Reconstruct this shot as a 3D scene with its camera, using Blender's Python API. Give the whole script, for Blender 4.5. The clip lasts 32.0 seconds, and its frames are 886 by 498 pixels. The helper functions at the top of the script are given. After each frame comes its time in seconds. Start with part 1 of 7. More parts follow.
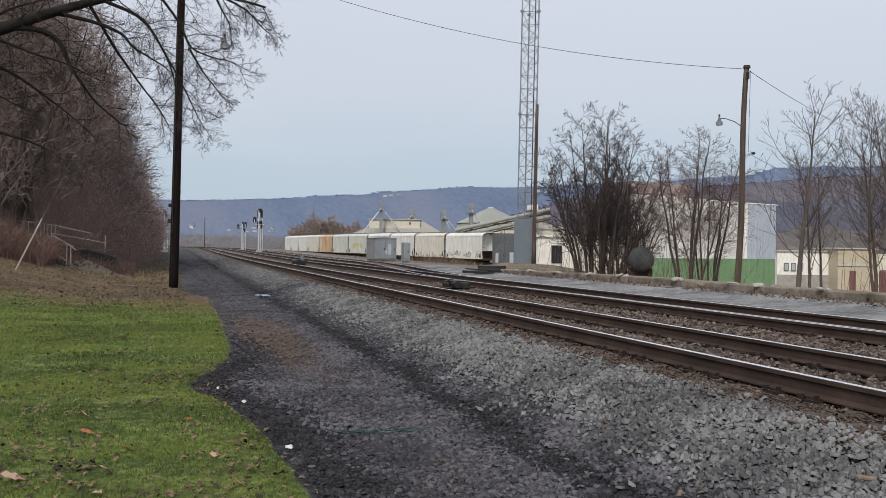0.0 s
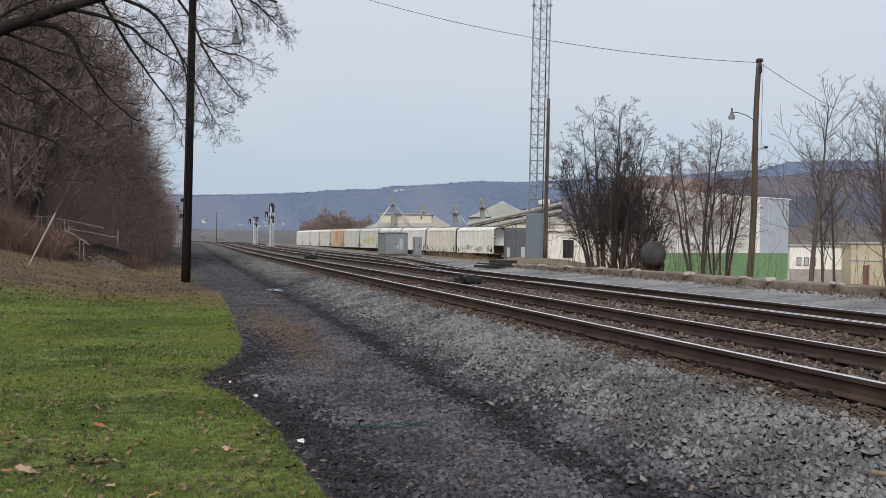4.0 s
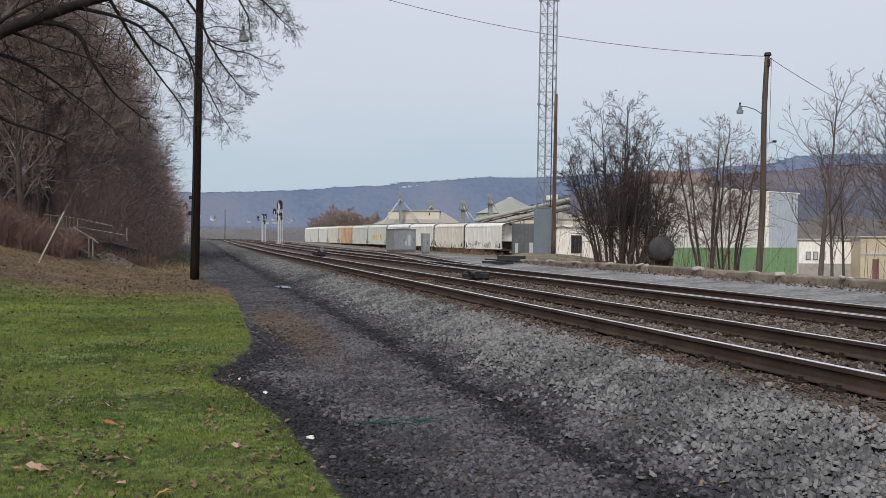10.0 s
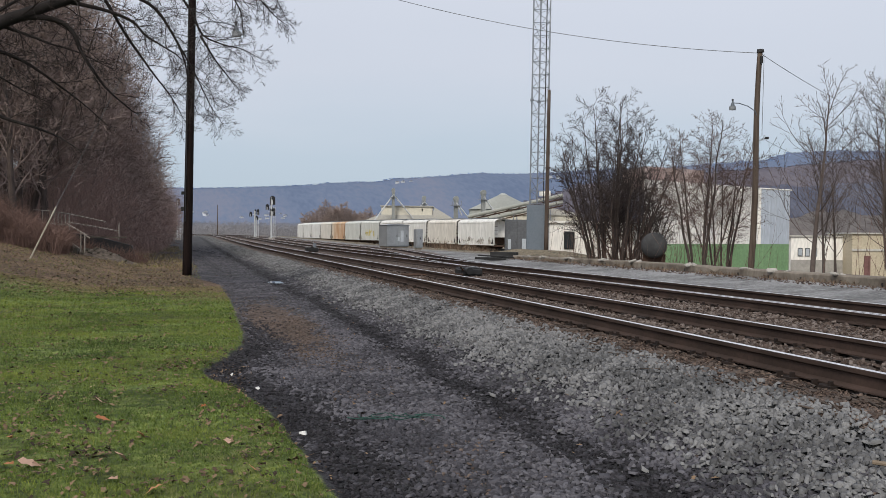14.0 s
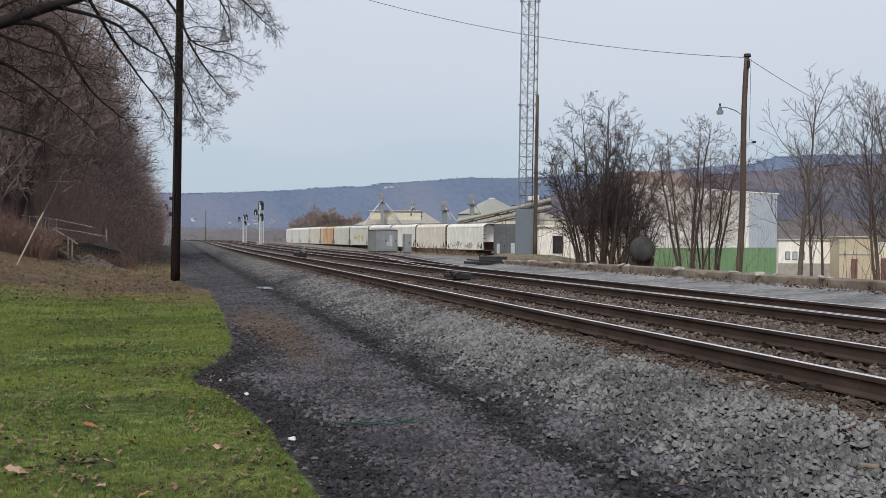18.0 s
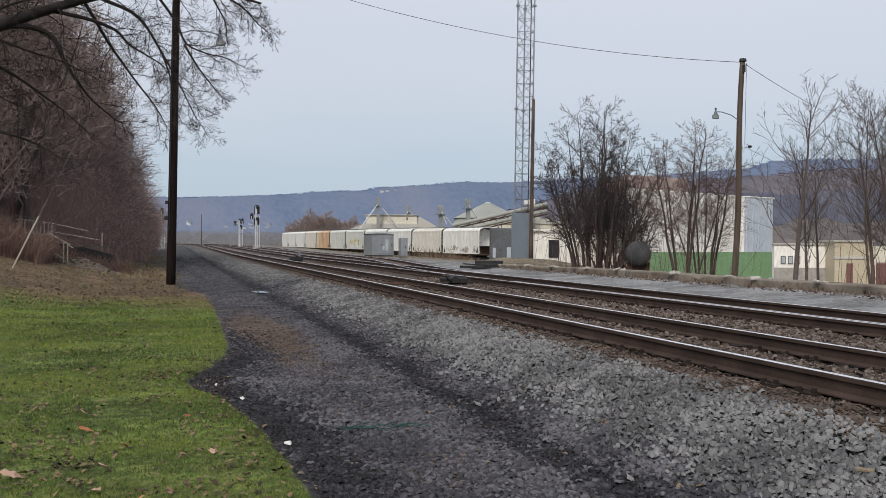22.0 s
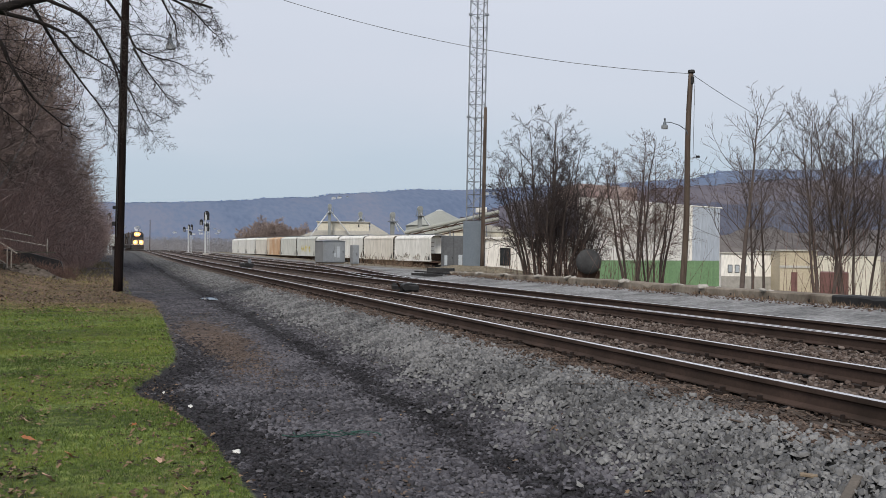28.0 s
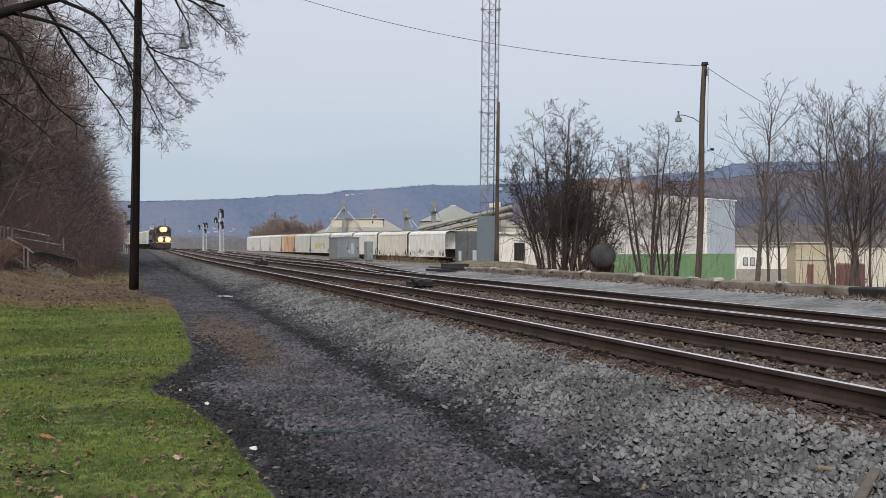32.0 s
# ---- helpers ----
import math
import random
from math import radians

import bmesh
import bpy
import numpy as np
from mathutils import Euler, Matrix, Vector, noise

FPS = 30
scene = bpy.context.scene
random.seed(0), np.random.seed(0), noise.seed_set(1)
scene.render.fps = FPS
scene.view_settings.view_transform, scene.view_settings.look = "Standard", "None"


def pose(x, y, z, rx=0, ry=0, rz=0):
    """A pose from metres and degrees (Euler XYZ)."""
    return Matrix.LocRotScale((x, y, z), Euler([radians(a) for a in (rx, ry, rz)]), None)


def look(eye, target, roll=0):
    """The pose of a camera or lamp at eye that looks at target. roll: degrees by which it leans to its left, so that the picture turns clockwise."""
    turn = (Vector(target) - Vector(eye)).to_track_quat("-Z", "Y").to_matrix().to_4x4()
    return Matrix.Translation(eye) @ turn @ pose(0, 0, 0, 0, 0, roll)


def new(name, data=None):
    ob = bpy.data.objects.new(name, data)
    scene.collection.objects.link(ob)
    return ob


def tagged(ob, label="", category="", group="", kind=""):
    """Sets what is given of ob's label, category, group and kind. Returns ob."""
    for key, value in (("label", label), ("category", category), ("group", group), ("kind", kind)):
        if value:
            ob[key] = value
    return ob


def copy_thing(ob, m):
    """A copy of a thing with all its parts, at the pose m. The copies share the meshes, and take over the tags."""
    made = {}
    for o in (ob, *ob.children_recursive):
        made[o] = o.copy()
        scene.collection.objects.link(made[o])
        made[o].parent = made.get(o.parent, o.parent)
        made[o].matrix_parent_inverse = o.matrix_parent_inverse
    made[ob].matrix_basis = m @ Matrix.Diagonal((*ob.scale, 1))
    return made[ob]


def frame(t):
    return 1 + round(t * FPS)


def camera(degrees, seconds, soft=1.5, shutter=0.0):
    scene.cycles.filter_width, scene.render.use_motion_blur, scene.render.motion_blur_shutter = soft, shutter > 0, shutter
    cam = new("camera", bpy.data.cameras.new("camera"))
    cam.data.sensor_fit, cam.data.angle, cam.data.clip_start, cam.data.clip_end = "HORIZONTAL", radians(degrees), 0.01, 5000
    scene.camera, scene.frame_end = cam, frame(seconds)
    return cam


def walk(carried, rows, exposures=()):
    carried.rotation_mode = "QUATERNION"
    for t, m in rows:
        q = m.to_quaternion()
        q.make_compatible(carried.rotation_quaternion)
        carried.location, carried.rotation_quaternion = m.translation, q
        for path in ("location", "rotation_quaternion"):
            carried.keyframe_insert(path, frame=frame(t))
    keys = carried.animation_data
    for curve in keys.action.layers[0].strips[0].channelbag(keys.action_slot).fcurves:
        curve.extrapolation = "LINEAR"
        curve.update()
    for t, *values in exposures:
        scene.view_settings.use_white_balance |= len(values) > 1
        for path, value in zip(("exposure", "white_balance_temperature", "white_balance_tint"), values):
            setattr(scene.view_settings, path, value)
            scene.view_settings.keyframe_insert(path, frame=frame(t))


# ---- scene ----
# ---------------------------------------------------------------- camera
EYE = 1.6
cam = camera(48.0, 32.0, 0.6)
ROWS = [
    (0.0, -15.17, -0.04, -0.75),
    (0.5, -15.10, 0.17, -0.67),
    (1.0, -14.98, 0.35, -0.85),
    (1.5, -14.84, 0.26, -0.74),
    (2.0, -14.58, 0.06, -0.90),
    (2.5, -14.49, -0.17, -0.73),
    (3.0, -14.51, -0.25, -0.73),
    (3.5, -14.51, -0.37, -0.73),
    (5.5, -14.57, -0.32, -0.74),
    (6.0, -14.74, -0.34, -0.71),
    (6.5, -14.69, -0.36, -0.65),
    (7.0, -14.68, -0.32, -0.34),
    (7.5, -14.66, -0.71, -0.80),
    (8.0, -14.57, -0.75, -0.85),
    (8.5, -14.47, -0.77, -0.78),
    (9.0, -14.42, -0.65, -0.70),
    (9.5, -14.22, -0.56, -0.60),
    (10.0, -14.05, -0.59, -0.42),
    (10.5, -14.10, -0.58, -0.34),
    (11.0, -14.13, -0.62, -0.38),
    (11.5, -14.18, -0.79, -0.52),
    (12.0, -14.23, -0.99, -0.60),
    (12.5, -14.29, -1.04, -0.66),
    (13.0, -14.36, -0.99, -0.65),
    (13.5, -14.43, -0.88, -0.54),
    (14.0, -14.46, -0.82, -0.51),
    (14.5, -14.50, -0.75, -0.56),
    (16.5, -14.75, -0.48, -0.43),
    (17.0, -14.85, -0.53, -0.46),
    (17.5, -15.01, -0.58, -0.46),
    (18.0, -15.10, -0.55, -0.33),
    (18.5, -15.18, -0.56, -0.30),
    (19.0, -15.23, -0.54, -0.37),
    (19.5, -15.26, -0.54, -0.36),
    (20.0, -15.32, -0.57, -0.43),
    (20.5, -15.35, -0.54, -0.43),
    (21.0, -15.40, -0.50, -0.36),
    (21.5, -15.36, -0.41, -0.35),
    (22.0, -15.33, -0.31, -0.37),
    (22.5, -15.37, -0.34, -0.51),
    (23.0, -15.40, -0.28, -0.19),
    (23.5, -15.58, -0.00, -0.48),
    (24.0, -15.73, 0.07, -0.33),
    (24.5, -15.84, 0.13, -0.46),
    (25.0, -15.96, 0.17, -0.66),
    (25.5, -15.72, 0.22, -0.67),
    (27.5, -16.42, 0.13, -0.49),
    (28.0, -18.11, 0.14, -0.65),
    (28.5, -18.48, 0.02, -0.73),
    (29.0, -17.68, -0.03, -0.87),
    (29.5, -15.13, -0.42, 0.11),
    (30.0, -15.51, -0.70, -0.69),
    (30.5, -16.39, -0.59, -0.33),
    (31.0, -16.87, -0.52, -0.32),
    (31.5, -17.06, -0.24, -0.24),
    (32.0, -17.30, -0.12, -0.10),
]
walk(cam, [(t, pose(0, 0, EYE, 90 + pitch, roll, yaw)) for t, yaw, pitch, roll in ROWS])

# ---------------------------------------------------------------- sky and sun
SUN_DIR = Vector((-0.42, -0.62, 0.67)).normalized()      # towards the sun
world = bpy.data.worlds.new("overcast_sky")
scene.world = world
world.use_nodes = True
wn, wl = world.node_tree.nodes, world.node_tree.links
wn.clear()
w_out, w_bg = wn.new("ShaderNodeOutputWorld"), wn.new("ShaderNodeBackground")
w_sky = wn.new("ShaderNodeTexSky")
w_sky.sky_type, w_sky.sun_disc = "NISHITA", False
w_sky.sun_elevation = math.asin(SUN_DIR.z)
w_sky.sun_rotation = math.atan2(SUN_DIR.x, SUN_DIR.y)
w_sky.air_density, w_sky.dust_density, w_sky.ozone_density = 1.0, 2.0, 2.0
w_gain = wn.new("ShaderNodeMix")
w_gain.data_type, w_gain.blend_type = "RGBA", "MULTIPLY"
w_gain.inputs["Factor"].default_value = 1.0
w_gain.inputs["B"].default_value = (0.10, 0.10, 0.10, 1)
w_co, w_sep, w_ramp = wn.new("ShaderNodeTexCoord"), wn.new("ShaderNodeSeparateXYZ"), wn.new("ShaderNodeValToRGB")
w_map, w_noise = wn.new("ShaderNodeMapping"), wn.new("ShaderNodeTexNoise")
w_map.inputs["Scale"].default_value = (1.0, 1.0, 4.0)
w_noise.inputs["Scale"].default_value, w_noise.inputs["Detail"].default_value = 1.6, 5.0
w_add = wn.new("ShaderNodeMath")
w_add.operation = "MULTIPLY_ADD"
w_add.inputs[1].default_value = 0.16
# cloud layer: paler high up, bluer near the horizon
for el, (pos, col) in zip([None] * 5, [(0.06, (0.45, 0.56, 0.665)), (0.17, (0.505, 0.592, 0.692)), (0.26, (0.625, 0.662, 0.746)), (0.38, (0.70, 0.728, 0.81)), (0.9, (0.735, 0.76, 0.833))]):
    e = w_ramp.color_ramp.elements.new(pos)
    e.color = (*col, 1)
w_ramp.color_ramp.elements.remove(w_ramp.color_ramp.elements[0])
w_ramp.color_ramp.elements.remove(w_ramp.color_ramp.elements[-1])
w_mix = wn.new("ShaderNodeMix")
w_mix.data_type = "RGBA"
w_mix.inputs["Factor"].default_value = 0.88
wl.new(w_co.outputs["Generated"], w_map.inputs["Vector"])
wl.new(w_map.outputs["Vector"], w_noise.inputs["Vector"])
wl.new(w_co.outputs["Generated"], w_sep.inputs[0])
wl.new(w_noise.outputs["Fac"], w_add.inputs[0])
wl.new(w_sep.outputs["Z"], w_add.inputs[2])
wl.new(w_add.outputs[0], w_ramp.inputs["Fac"])
wl.new(w_sky.outputs["Color"], w_gain.inputs["A"])
wl.new(w_gain.outputs["Result"], w_mix.inputs["A"])
wl.new(w_ramp.outputs["Color"], w_mix.inputs["B"])
wl.new(w_mix.outputs["Result"], w_bg.inputs["Color"])
w_bg.inputs["Strength"].default_value = 1.0
wl.new(w_bg.outputs[0], w_out.inputs[0])

sun = new("sun", bpy.data.lights.new("sun", "SUN"))
sun.data.energy, sun.data.angle, sun.data.color = 2.35, radians(14), (1.0, 0.93, 0.82)
sun.matrix_world = look((0, 0, 50), Vector((0, 0, 50)) - SUN_DIR)
scene.view_settings.exposure = 0.08


# ---------------------------------------------------------------- materials
def nodes_of(name, rough=0.8, metal=0.0):
    m = bpy.data.materials.new(name)
    m.use_nodes = True
    nt = m.node_tree
    b = nt.nodes["Principled BSDF"]
    b.inputs["Roughness"].default_value, b.inputs["Metallic"].default_value = rough, metal
    b.inputs["Specular IOR Level"].default_value = 0.3
    return m, nt, b


def surf(name, cols, scale=3.0, rough=0.8, metal=0.0, bump=0.0, fine=40.0, stretch=(1, 1, 1), per_object=0.0, per_island=0.0, spec=0.3, world_space=True):
    """Procedural surface: cols are blended by coarse noise, speckled by fine noise, with bump from the fine noise."""
    m, nt, b = nodes_of(name, rough, metal)
    b.inputs["Specular IOR Level"].default_value = spec
    N, L = nt.nodes.new, nt.links.new
    mp = N("ShaderNodeMapping")
    mp.inputs["Scale"].default_value = stretch
    if world_space:
        L(N("ShaderNodeNewGeometry").outputs["Position"], mp.inputs["Vector"])
    else:
        L(N("ShaderNodeTexCoord").outputs["Object"], mp.inputs["Vector"])
    n1, n2, ramp = N("ShaderNodeTexNoise"), N("ShaderNodeTexNoise"), N("ShaderNodeValToRGB")
    n1.inputs["Scale"].default_value, n1.inputs["Detail"].default_value = scale, 6.0
    n2.inputs["Scale"].default_value, n2.inputs["Detail"].default_value = fine, 4.0
    L(mp.outputs[0], n1.inputs["Vector"]), L(mp.outputs[0], n2.inputs["Vector"])
    ramp.color_ramp.elements[0].position, ramp.color_ramp.elements[1].position = 0.3, 0.7
    ramp.color_ramp.elements[0].color = (*cols[0], 1)
    ramp.color_ramp.elements[1].color = (*cols[-1], 1)
    for i, c in enumerate(cols[1:-1]):
        e = ramp.color_ramp.elements.new(0.3 + 0.4 * (i + 1) / (len(cols) - 1))
        e.color = (*c, 1)
    fac = n1.outputs["Fac"]
    if per_object or per_island:
        add = N("ShaderNodeMath")
        add.operation = "MULTIPLY_ADD"
        add.inputs[1].default_value = per_object or per_island
        src = N("ShaderNodeObjectInfo").outputs["Random"] if per_object else N("ShaderNodeNewGeometry").outputs["Random Per Island"]
        sub = N("ShaderNodeMath")
        sub.operation = "SUBTRACT"
        sub.inputs[1].default_value = 0.5
        L(src, sub.inputs[0]), L(sub.outputs[0], add.inputs[0]), L(fac, add.inputs[2])
        fac = add.outputs[0]
    L(fac, ramp.inputs["Fac"])
    mul = N("ShaderNodeMix")
    mul.data_type, mul.blend_type = "RGBA", "MULTIPLY"
    mul.inputs["Factor"].default_value = 0.45
    r2 = N("ShaderNodeMapRange")
    r2.inputs["From Min"].default_value, r2.inputs["From Max"].default_value = 0.3, 0.65
    r2.inputs["To Min"].default_value, r2.inputs["To Max"].default_value = 0.55, 1.1
    L(n2.outputs["Fac"], r2.inputs["Value"])
    L(ramp.outputs["Color"], mul.inputs["A"]), L(r2.outputs[0], mul.inputs["B"])
    L(mul.outputs["Result"], b.inputs["Base Color"])
    if bump:
        bp = N("ShaderNodeBump")
        bp.inputs["Strength"].default_value, bp.inputs["Distance"].default_value = min(1.0, bump * 10), bump
        L(n2.outputs["Fac"], bp.inputs["Height"]), L(bp.outputs[0], b.inputs["Normal"])
    return m


def glow(name, col, strength):
    m, nt, b = nodes_of(name)
    b.inputs["Base Color"].default_value = (*col, 1)
    b.inputs["Emission Color"].default_value, b.inputs["Emission Strength"].default_value = (*col, 1), strength
    return m


M = {}
M["rail_side"] = surf("rusted_rail", [(0.034, 0.023, 0.018), (0.072, 0.047, 0.038)], 2.0, 0.75, 0.2, 0.002, 30)
M["rail_top"] = surf("worn_rail_head", [(0.97, 0.97, 0.97), (0.90, 0.90, 0.91)], 1.5, 0.40, 1.0, 0.0, 60, (8, 0.3, 8))
M["tie"] = surf("creosoted_tie", [(0.045, 0.036, 0.031), (0.10, 0.076, 0.062)], 3.0, 0.9, 0, 0.004, 25, (6, 0.8, 2))
M["iron"] = surf("rusty_iron", [(0.06, 0.04, 0.032), (0.11, 0.065, 0.046)], 6, 0.8, 0.3, 0.002, 60)
M["ballast"] = surf("grey_ballast", [(0.070, 0.071, 0.074), (0.137, 0.138, 0.143), (0.225, 0.226, 0.229)], 1.2, 0.85, 0, 0.006, 45, per_island=0.36)
M["ballast_brown"] = surf("rusty_ballast", [(0.054, 0.038, 0.031), (0.112, 0.085, 0.073), (0.18, 0.150, 0.135)], 5.0, 0.9, 0, 0.004, 60, per_island=0.6)
M["cinder"] = surf("dark_cinders", [(0.034, 0.033, 0.040), (0.066, 0.064, 0.075), (0.122, 0.119, 0.135)], 1.0, 0.85, 0, 0.004, 60, per_island=0.42)
M["cinder_black"] = surf("black_cinders", [(0.008, 0.0075, 0.0095), (0.017, 0.016, 0.020), (0.040, 0.038, 0.045)], 3.0, 0.85, 0, 0.003, 70, per_island=0.5)
M["cinder_brown"] = surf("brown_dirty_gravel", [(0.05, 0.036, 0.029), (0.09, 0.066, 0.054), (0.14, 0.108, 0.09)], 3.0, 0.9, 0, 0.003, 70, per_island=0.5)
M["concrete"] = surf("weathered_concrete", [(0.10, 0.083, 0.066), (0.18, 0.155, 0.127), (0.28, 0.245, 0.205)], 1.6, 0.9, 0, 0.006, 14, (1, 1, 0.6))
M["concrete_top"] = surf("worn_concrete_top", [(0.28, 0.27, 0.25), (0.40, 0.385, 0.36)], 1.5, 0.9, 0, 0.004, 20)
M["wood_pole"] = surf("creosoted_pole", [(0.008, 0.006, 0.006), (0.020, 0.013, 0.011)], 4, 0.9, 0, 0.004, 30, (6, 6, 0.5), spec=0.08)
M["wood_pole_pale"] = surf("weathered_pole", [(0.05, 0.035, 0.027), (0.12, 0.092, 0.074)], 2, 0.85, 0, 0.004, 30, (6, 6, 0.4))
M["galv"] = surf("galvanised_steel", [(0.20, 0.22, 0.25), (0.32, 0.34, 0.37)], 2, 0.5, 0.6, 0.0, 30)
M["grey_paint"] = surf("grey_painted_panel", [(0.135, 0.165, 0.20), (0.17, 0.20, 0.235)], 1.0, 0.55, 0, 0.0, 20)
M["lamp_glass"] = surf("grey_lamp_glass", [(0.20, 0.215, 0.23), (0.30, 0.315, 0.33)], 6, 0.4, 0, 0, 20)
M["cabinet"] = surf("aluminium_cabinet", [(0.24, 0.26, 0.28), (0.33, 0.35, 0.37)], 1.0, 0.5, 0.3, 0.0, 20)
M["cabinet_dark"] = surf("dark_cabinet", [(0.10, 0.12, 0.14), (0.15, 0.17, 0.195)], 1.0, 0.55, 0.2, 0.0, 20)
M["panel_pale"] = surf("pale_door_panel", [(0.36, 0.40, 0.44), (0.46, 0.50, 0.54)], 1.0, 0.6, 0, 0.0, 20)
M["black"] = surf("black_paint", [(0.012, 0.012, 0.013), (0.03, 0.03, 0.031)], 3, 0.6, 0, 0, 40)
M["rubber"] = surf("dull_dark_steel_shell", [(0.03, 0.031, 0.034), (0.075, 0.076, 0.08)], 2, 0.6, 0.1, 0.002, 20)
M["white"] = surf("white_siding", [(0.80, 0.78, 0.73), (0.86, 0.84, 0.80)], 0.15, 0.7, 0, 0.0, 6, (1, 1, 0.2))
M["white_blue"] = surf("pale_blue_grey_siding", [(0.46, 0.51, 0.58), (0.53, 0.58, 0.65)], 0.15, 0.7, 0, 0.0, 6, (1, 1, 0.2))
M["green"] = surf("green_painted_siding", [(0.175, 0.305, 0.15), (0.215, 0.355, 0.185)], 0.3, 0.7, 0, 0.0, 6)
M["cream"] = surf("cream_siding", [(0.58, 0.55, 0.46), (0.68, 0.65, 0.56)], 0.1, 0.7, 0, 0.0, 5)
M["roof_grey"] = surf("pale_metal_roof", [(0.42, 0.41, 0.38), (0.52, 0.51, 0.47)], 0.1, 0.6, 0.1, 0, 5)
M["silo"] = surf("galvanised_bin", [(0.41, 0.425, 0.405), (0.50, 0.515, 0.495)], 0.1, 0.55, 0.2, 0, 5)
M["glass"] = surf("dark_window_glass", [(0.015, 0.018, 0.022), (0.03, 0.035, 0.04)], 1, 0.1, 0, 0, 5, spec=0.6)
M["bark"] = surf("grey_brown_bark", [(0.045, 0.035, 0.032), (0.10, 0.078, 0.070)], 3, 0.95, 0, 0.004, 25, (4, 4, 0.7))
M["twig"] = surf("bare_twigs", [(0.032, 0.026, 0.025), (0.074, 0.057, 0.053)], 1.0, 0.95, 0, 0, 10)
M["twig_red"] = surf("reddish_brush_twigs", [(0.26, 0.178, 0.158), (0.39, 0.275, 0.243)], 0.3, 0.95, 0, 0, 6, per_island=0.2)
M["limb_dark"] = surf("dark_limb_bark", [(0.010, 0.008, 0.008), (0.026, 0.021, 0.020)], 3, 0.95, 0, 0.004, 25)
M["twig_black"] = surf("dark_fine_twigs", [(0.018, 0.014, 0.013), (0.042, 0.032, 0.029)], 1.0, 0.95, 0, 0, 10)
M["twig_dark"] = surf("dark_woodland_twigs", [(0.18, 0.137, 0.124), (0.31, 0.238, 0.214)], 0.5, 0.95, 0, 0, 8)
M["twig_brown"] = surf("red_brown_twigs", [(0.075, 0.050, 0.043), (0.14, 0.095, 0.08)], 1.0, 0.95, 0, 0, 10)
M["twig_edge"] = surf("violet_brown_twigs", [(0.19, 0.135, 0.122), (0.30, 0.22, 0.20)], 0.5, 0.95, 0, 0, 8)
M["twig_low"] = surf("red_brown_scrub", [(0.11, 0.068, 0.057), (0.19, 0.122, 0.102)], 0.8, 0.95, 0, 0, 8)
M["twig_pale"] = surf("pale_twigs", [(0.075, 0.06, 0.055), (0.14, 0.112, 0.10)], 0.5, 0.95, 0, 0, 8)
# tan-brown of the far trees, lightened to carry distance haze
M["twig_tan"] = surf("hazed_tan_brown_twigs", [(0.26, 0.205, 0.185), (0.38, 0.31, 0.285)], 0.1, 0.95, 0, 0, 2)
M["twig_haze"] = surf("haze_grey_valley_twigs", [(0.20, 0.20, 0.222), (0.28, 0.275, 0.292)], 0.03, 0.95, 0, 0, 1)
M["grass_blade"] = surf("lawn_grass", [(0.05, 0.082, 0.017), (0.10, 0.148, 0.026), (0.20, 0.235, 0.042)], 0.6, 0.8, 0, 0, 3.0, (0.75, 1, 1), per_island=0.3)
M["straw"] = surf("dry_grass", [(0.14, 0.118, 0.06), (0.26, 0.215, 0.115)], 0.8, 0.9, 0, 0, 6, per_island=0.5)
M["weed"] = surf("brown_dead_weeds", [(0.11, 0.075, 0.052), (0.22, 0.16, 0.115)], 0.8, 0.9, 0, 0, 6, per_island=0.5)
M["leaf"] = surf("fallen_leaf", [(0.034, 0.022, 0.014), (0.092, 0.058, 0.034), (0.20, 0.135, 0.083)], 2, 0.8, 0, 0.002, 40, per_island=1.0)
M["leaf_orange"] = surf("orange_fallen_leaf", [(0.30, 0.10, 0.035), (0.42, 0.20, 0.10)], 3, 0.75, 0, 0.002, 30, per_island=0.8)
M["stone_white"] = surf("white_stone", [(0.55, 0.55, 0.54), (0.72, 0.72, 0.70)], 8, 0.8, 0, 0.003, 50)
M["wire"] = surf("weathered_cable", [(0.10, 0.105, 0.11), (0.15, 0.155, 0.16)], 1, 0.7, 0, 0, 5)
M["guard"] = surf("pale_guy_guard", [(0.36, 0.33, 0.27), (0.44, 0.41, 0.34)], 2, 0.6, 0, 0, 10)
M["pale_steel"] = surf("pale_aluminium", [(0.46, 0.48, 0.50), (0.58, 0.60, 0.62)], 2, 0.5, 0.1, 0.0, 30)
M["pipe"] = surf("weathered_handrail_pipe", [(0.24, 0.215, 0.19), (0.34, 0.31, 0.275)], 2, 0.7, 0.1, 0, 15)


# ---------------------------------------------------------------- mesh helpers
def obj(name, verts, faces, material, parent=None, label="", smooth=False):
    me = bpy.data.meshes.new(name)
    me.from_pydata([tuple(v) for v in verts], [], [tuple(f) for f in faces])
    if smooth:
        me.polygons.foreach_set("use_smooth", [True] * len(me.polygons))
    me.materials.append(material)
    ob = new(name, me)
    if parent:
        ob.parent = parent
    if label:
        ob["label"] = label
    return ob


def part(name, bm, material, parent=None, label="", smooth=False):
    me = bpy.data.meshes.new(name)
    bm.to_mesh(me)
    bm.free()
    if smooth:
        me.polygons.foreach_set("use_smooth", [True] * len(me.polygons))
    me.materials.append(material)
    ob = new(name, me)
    if parent:
        ob.parent = parent
    if label:
        ob["label"] = label
    return ob


def thing(name, m, label, category, group="", kind=""):
    e = new(name)
    e.empty_display_size = 0.2
    e.matrix_world = m
    return tagged(e, label, category, group, kind)


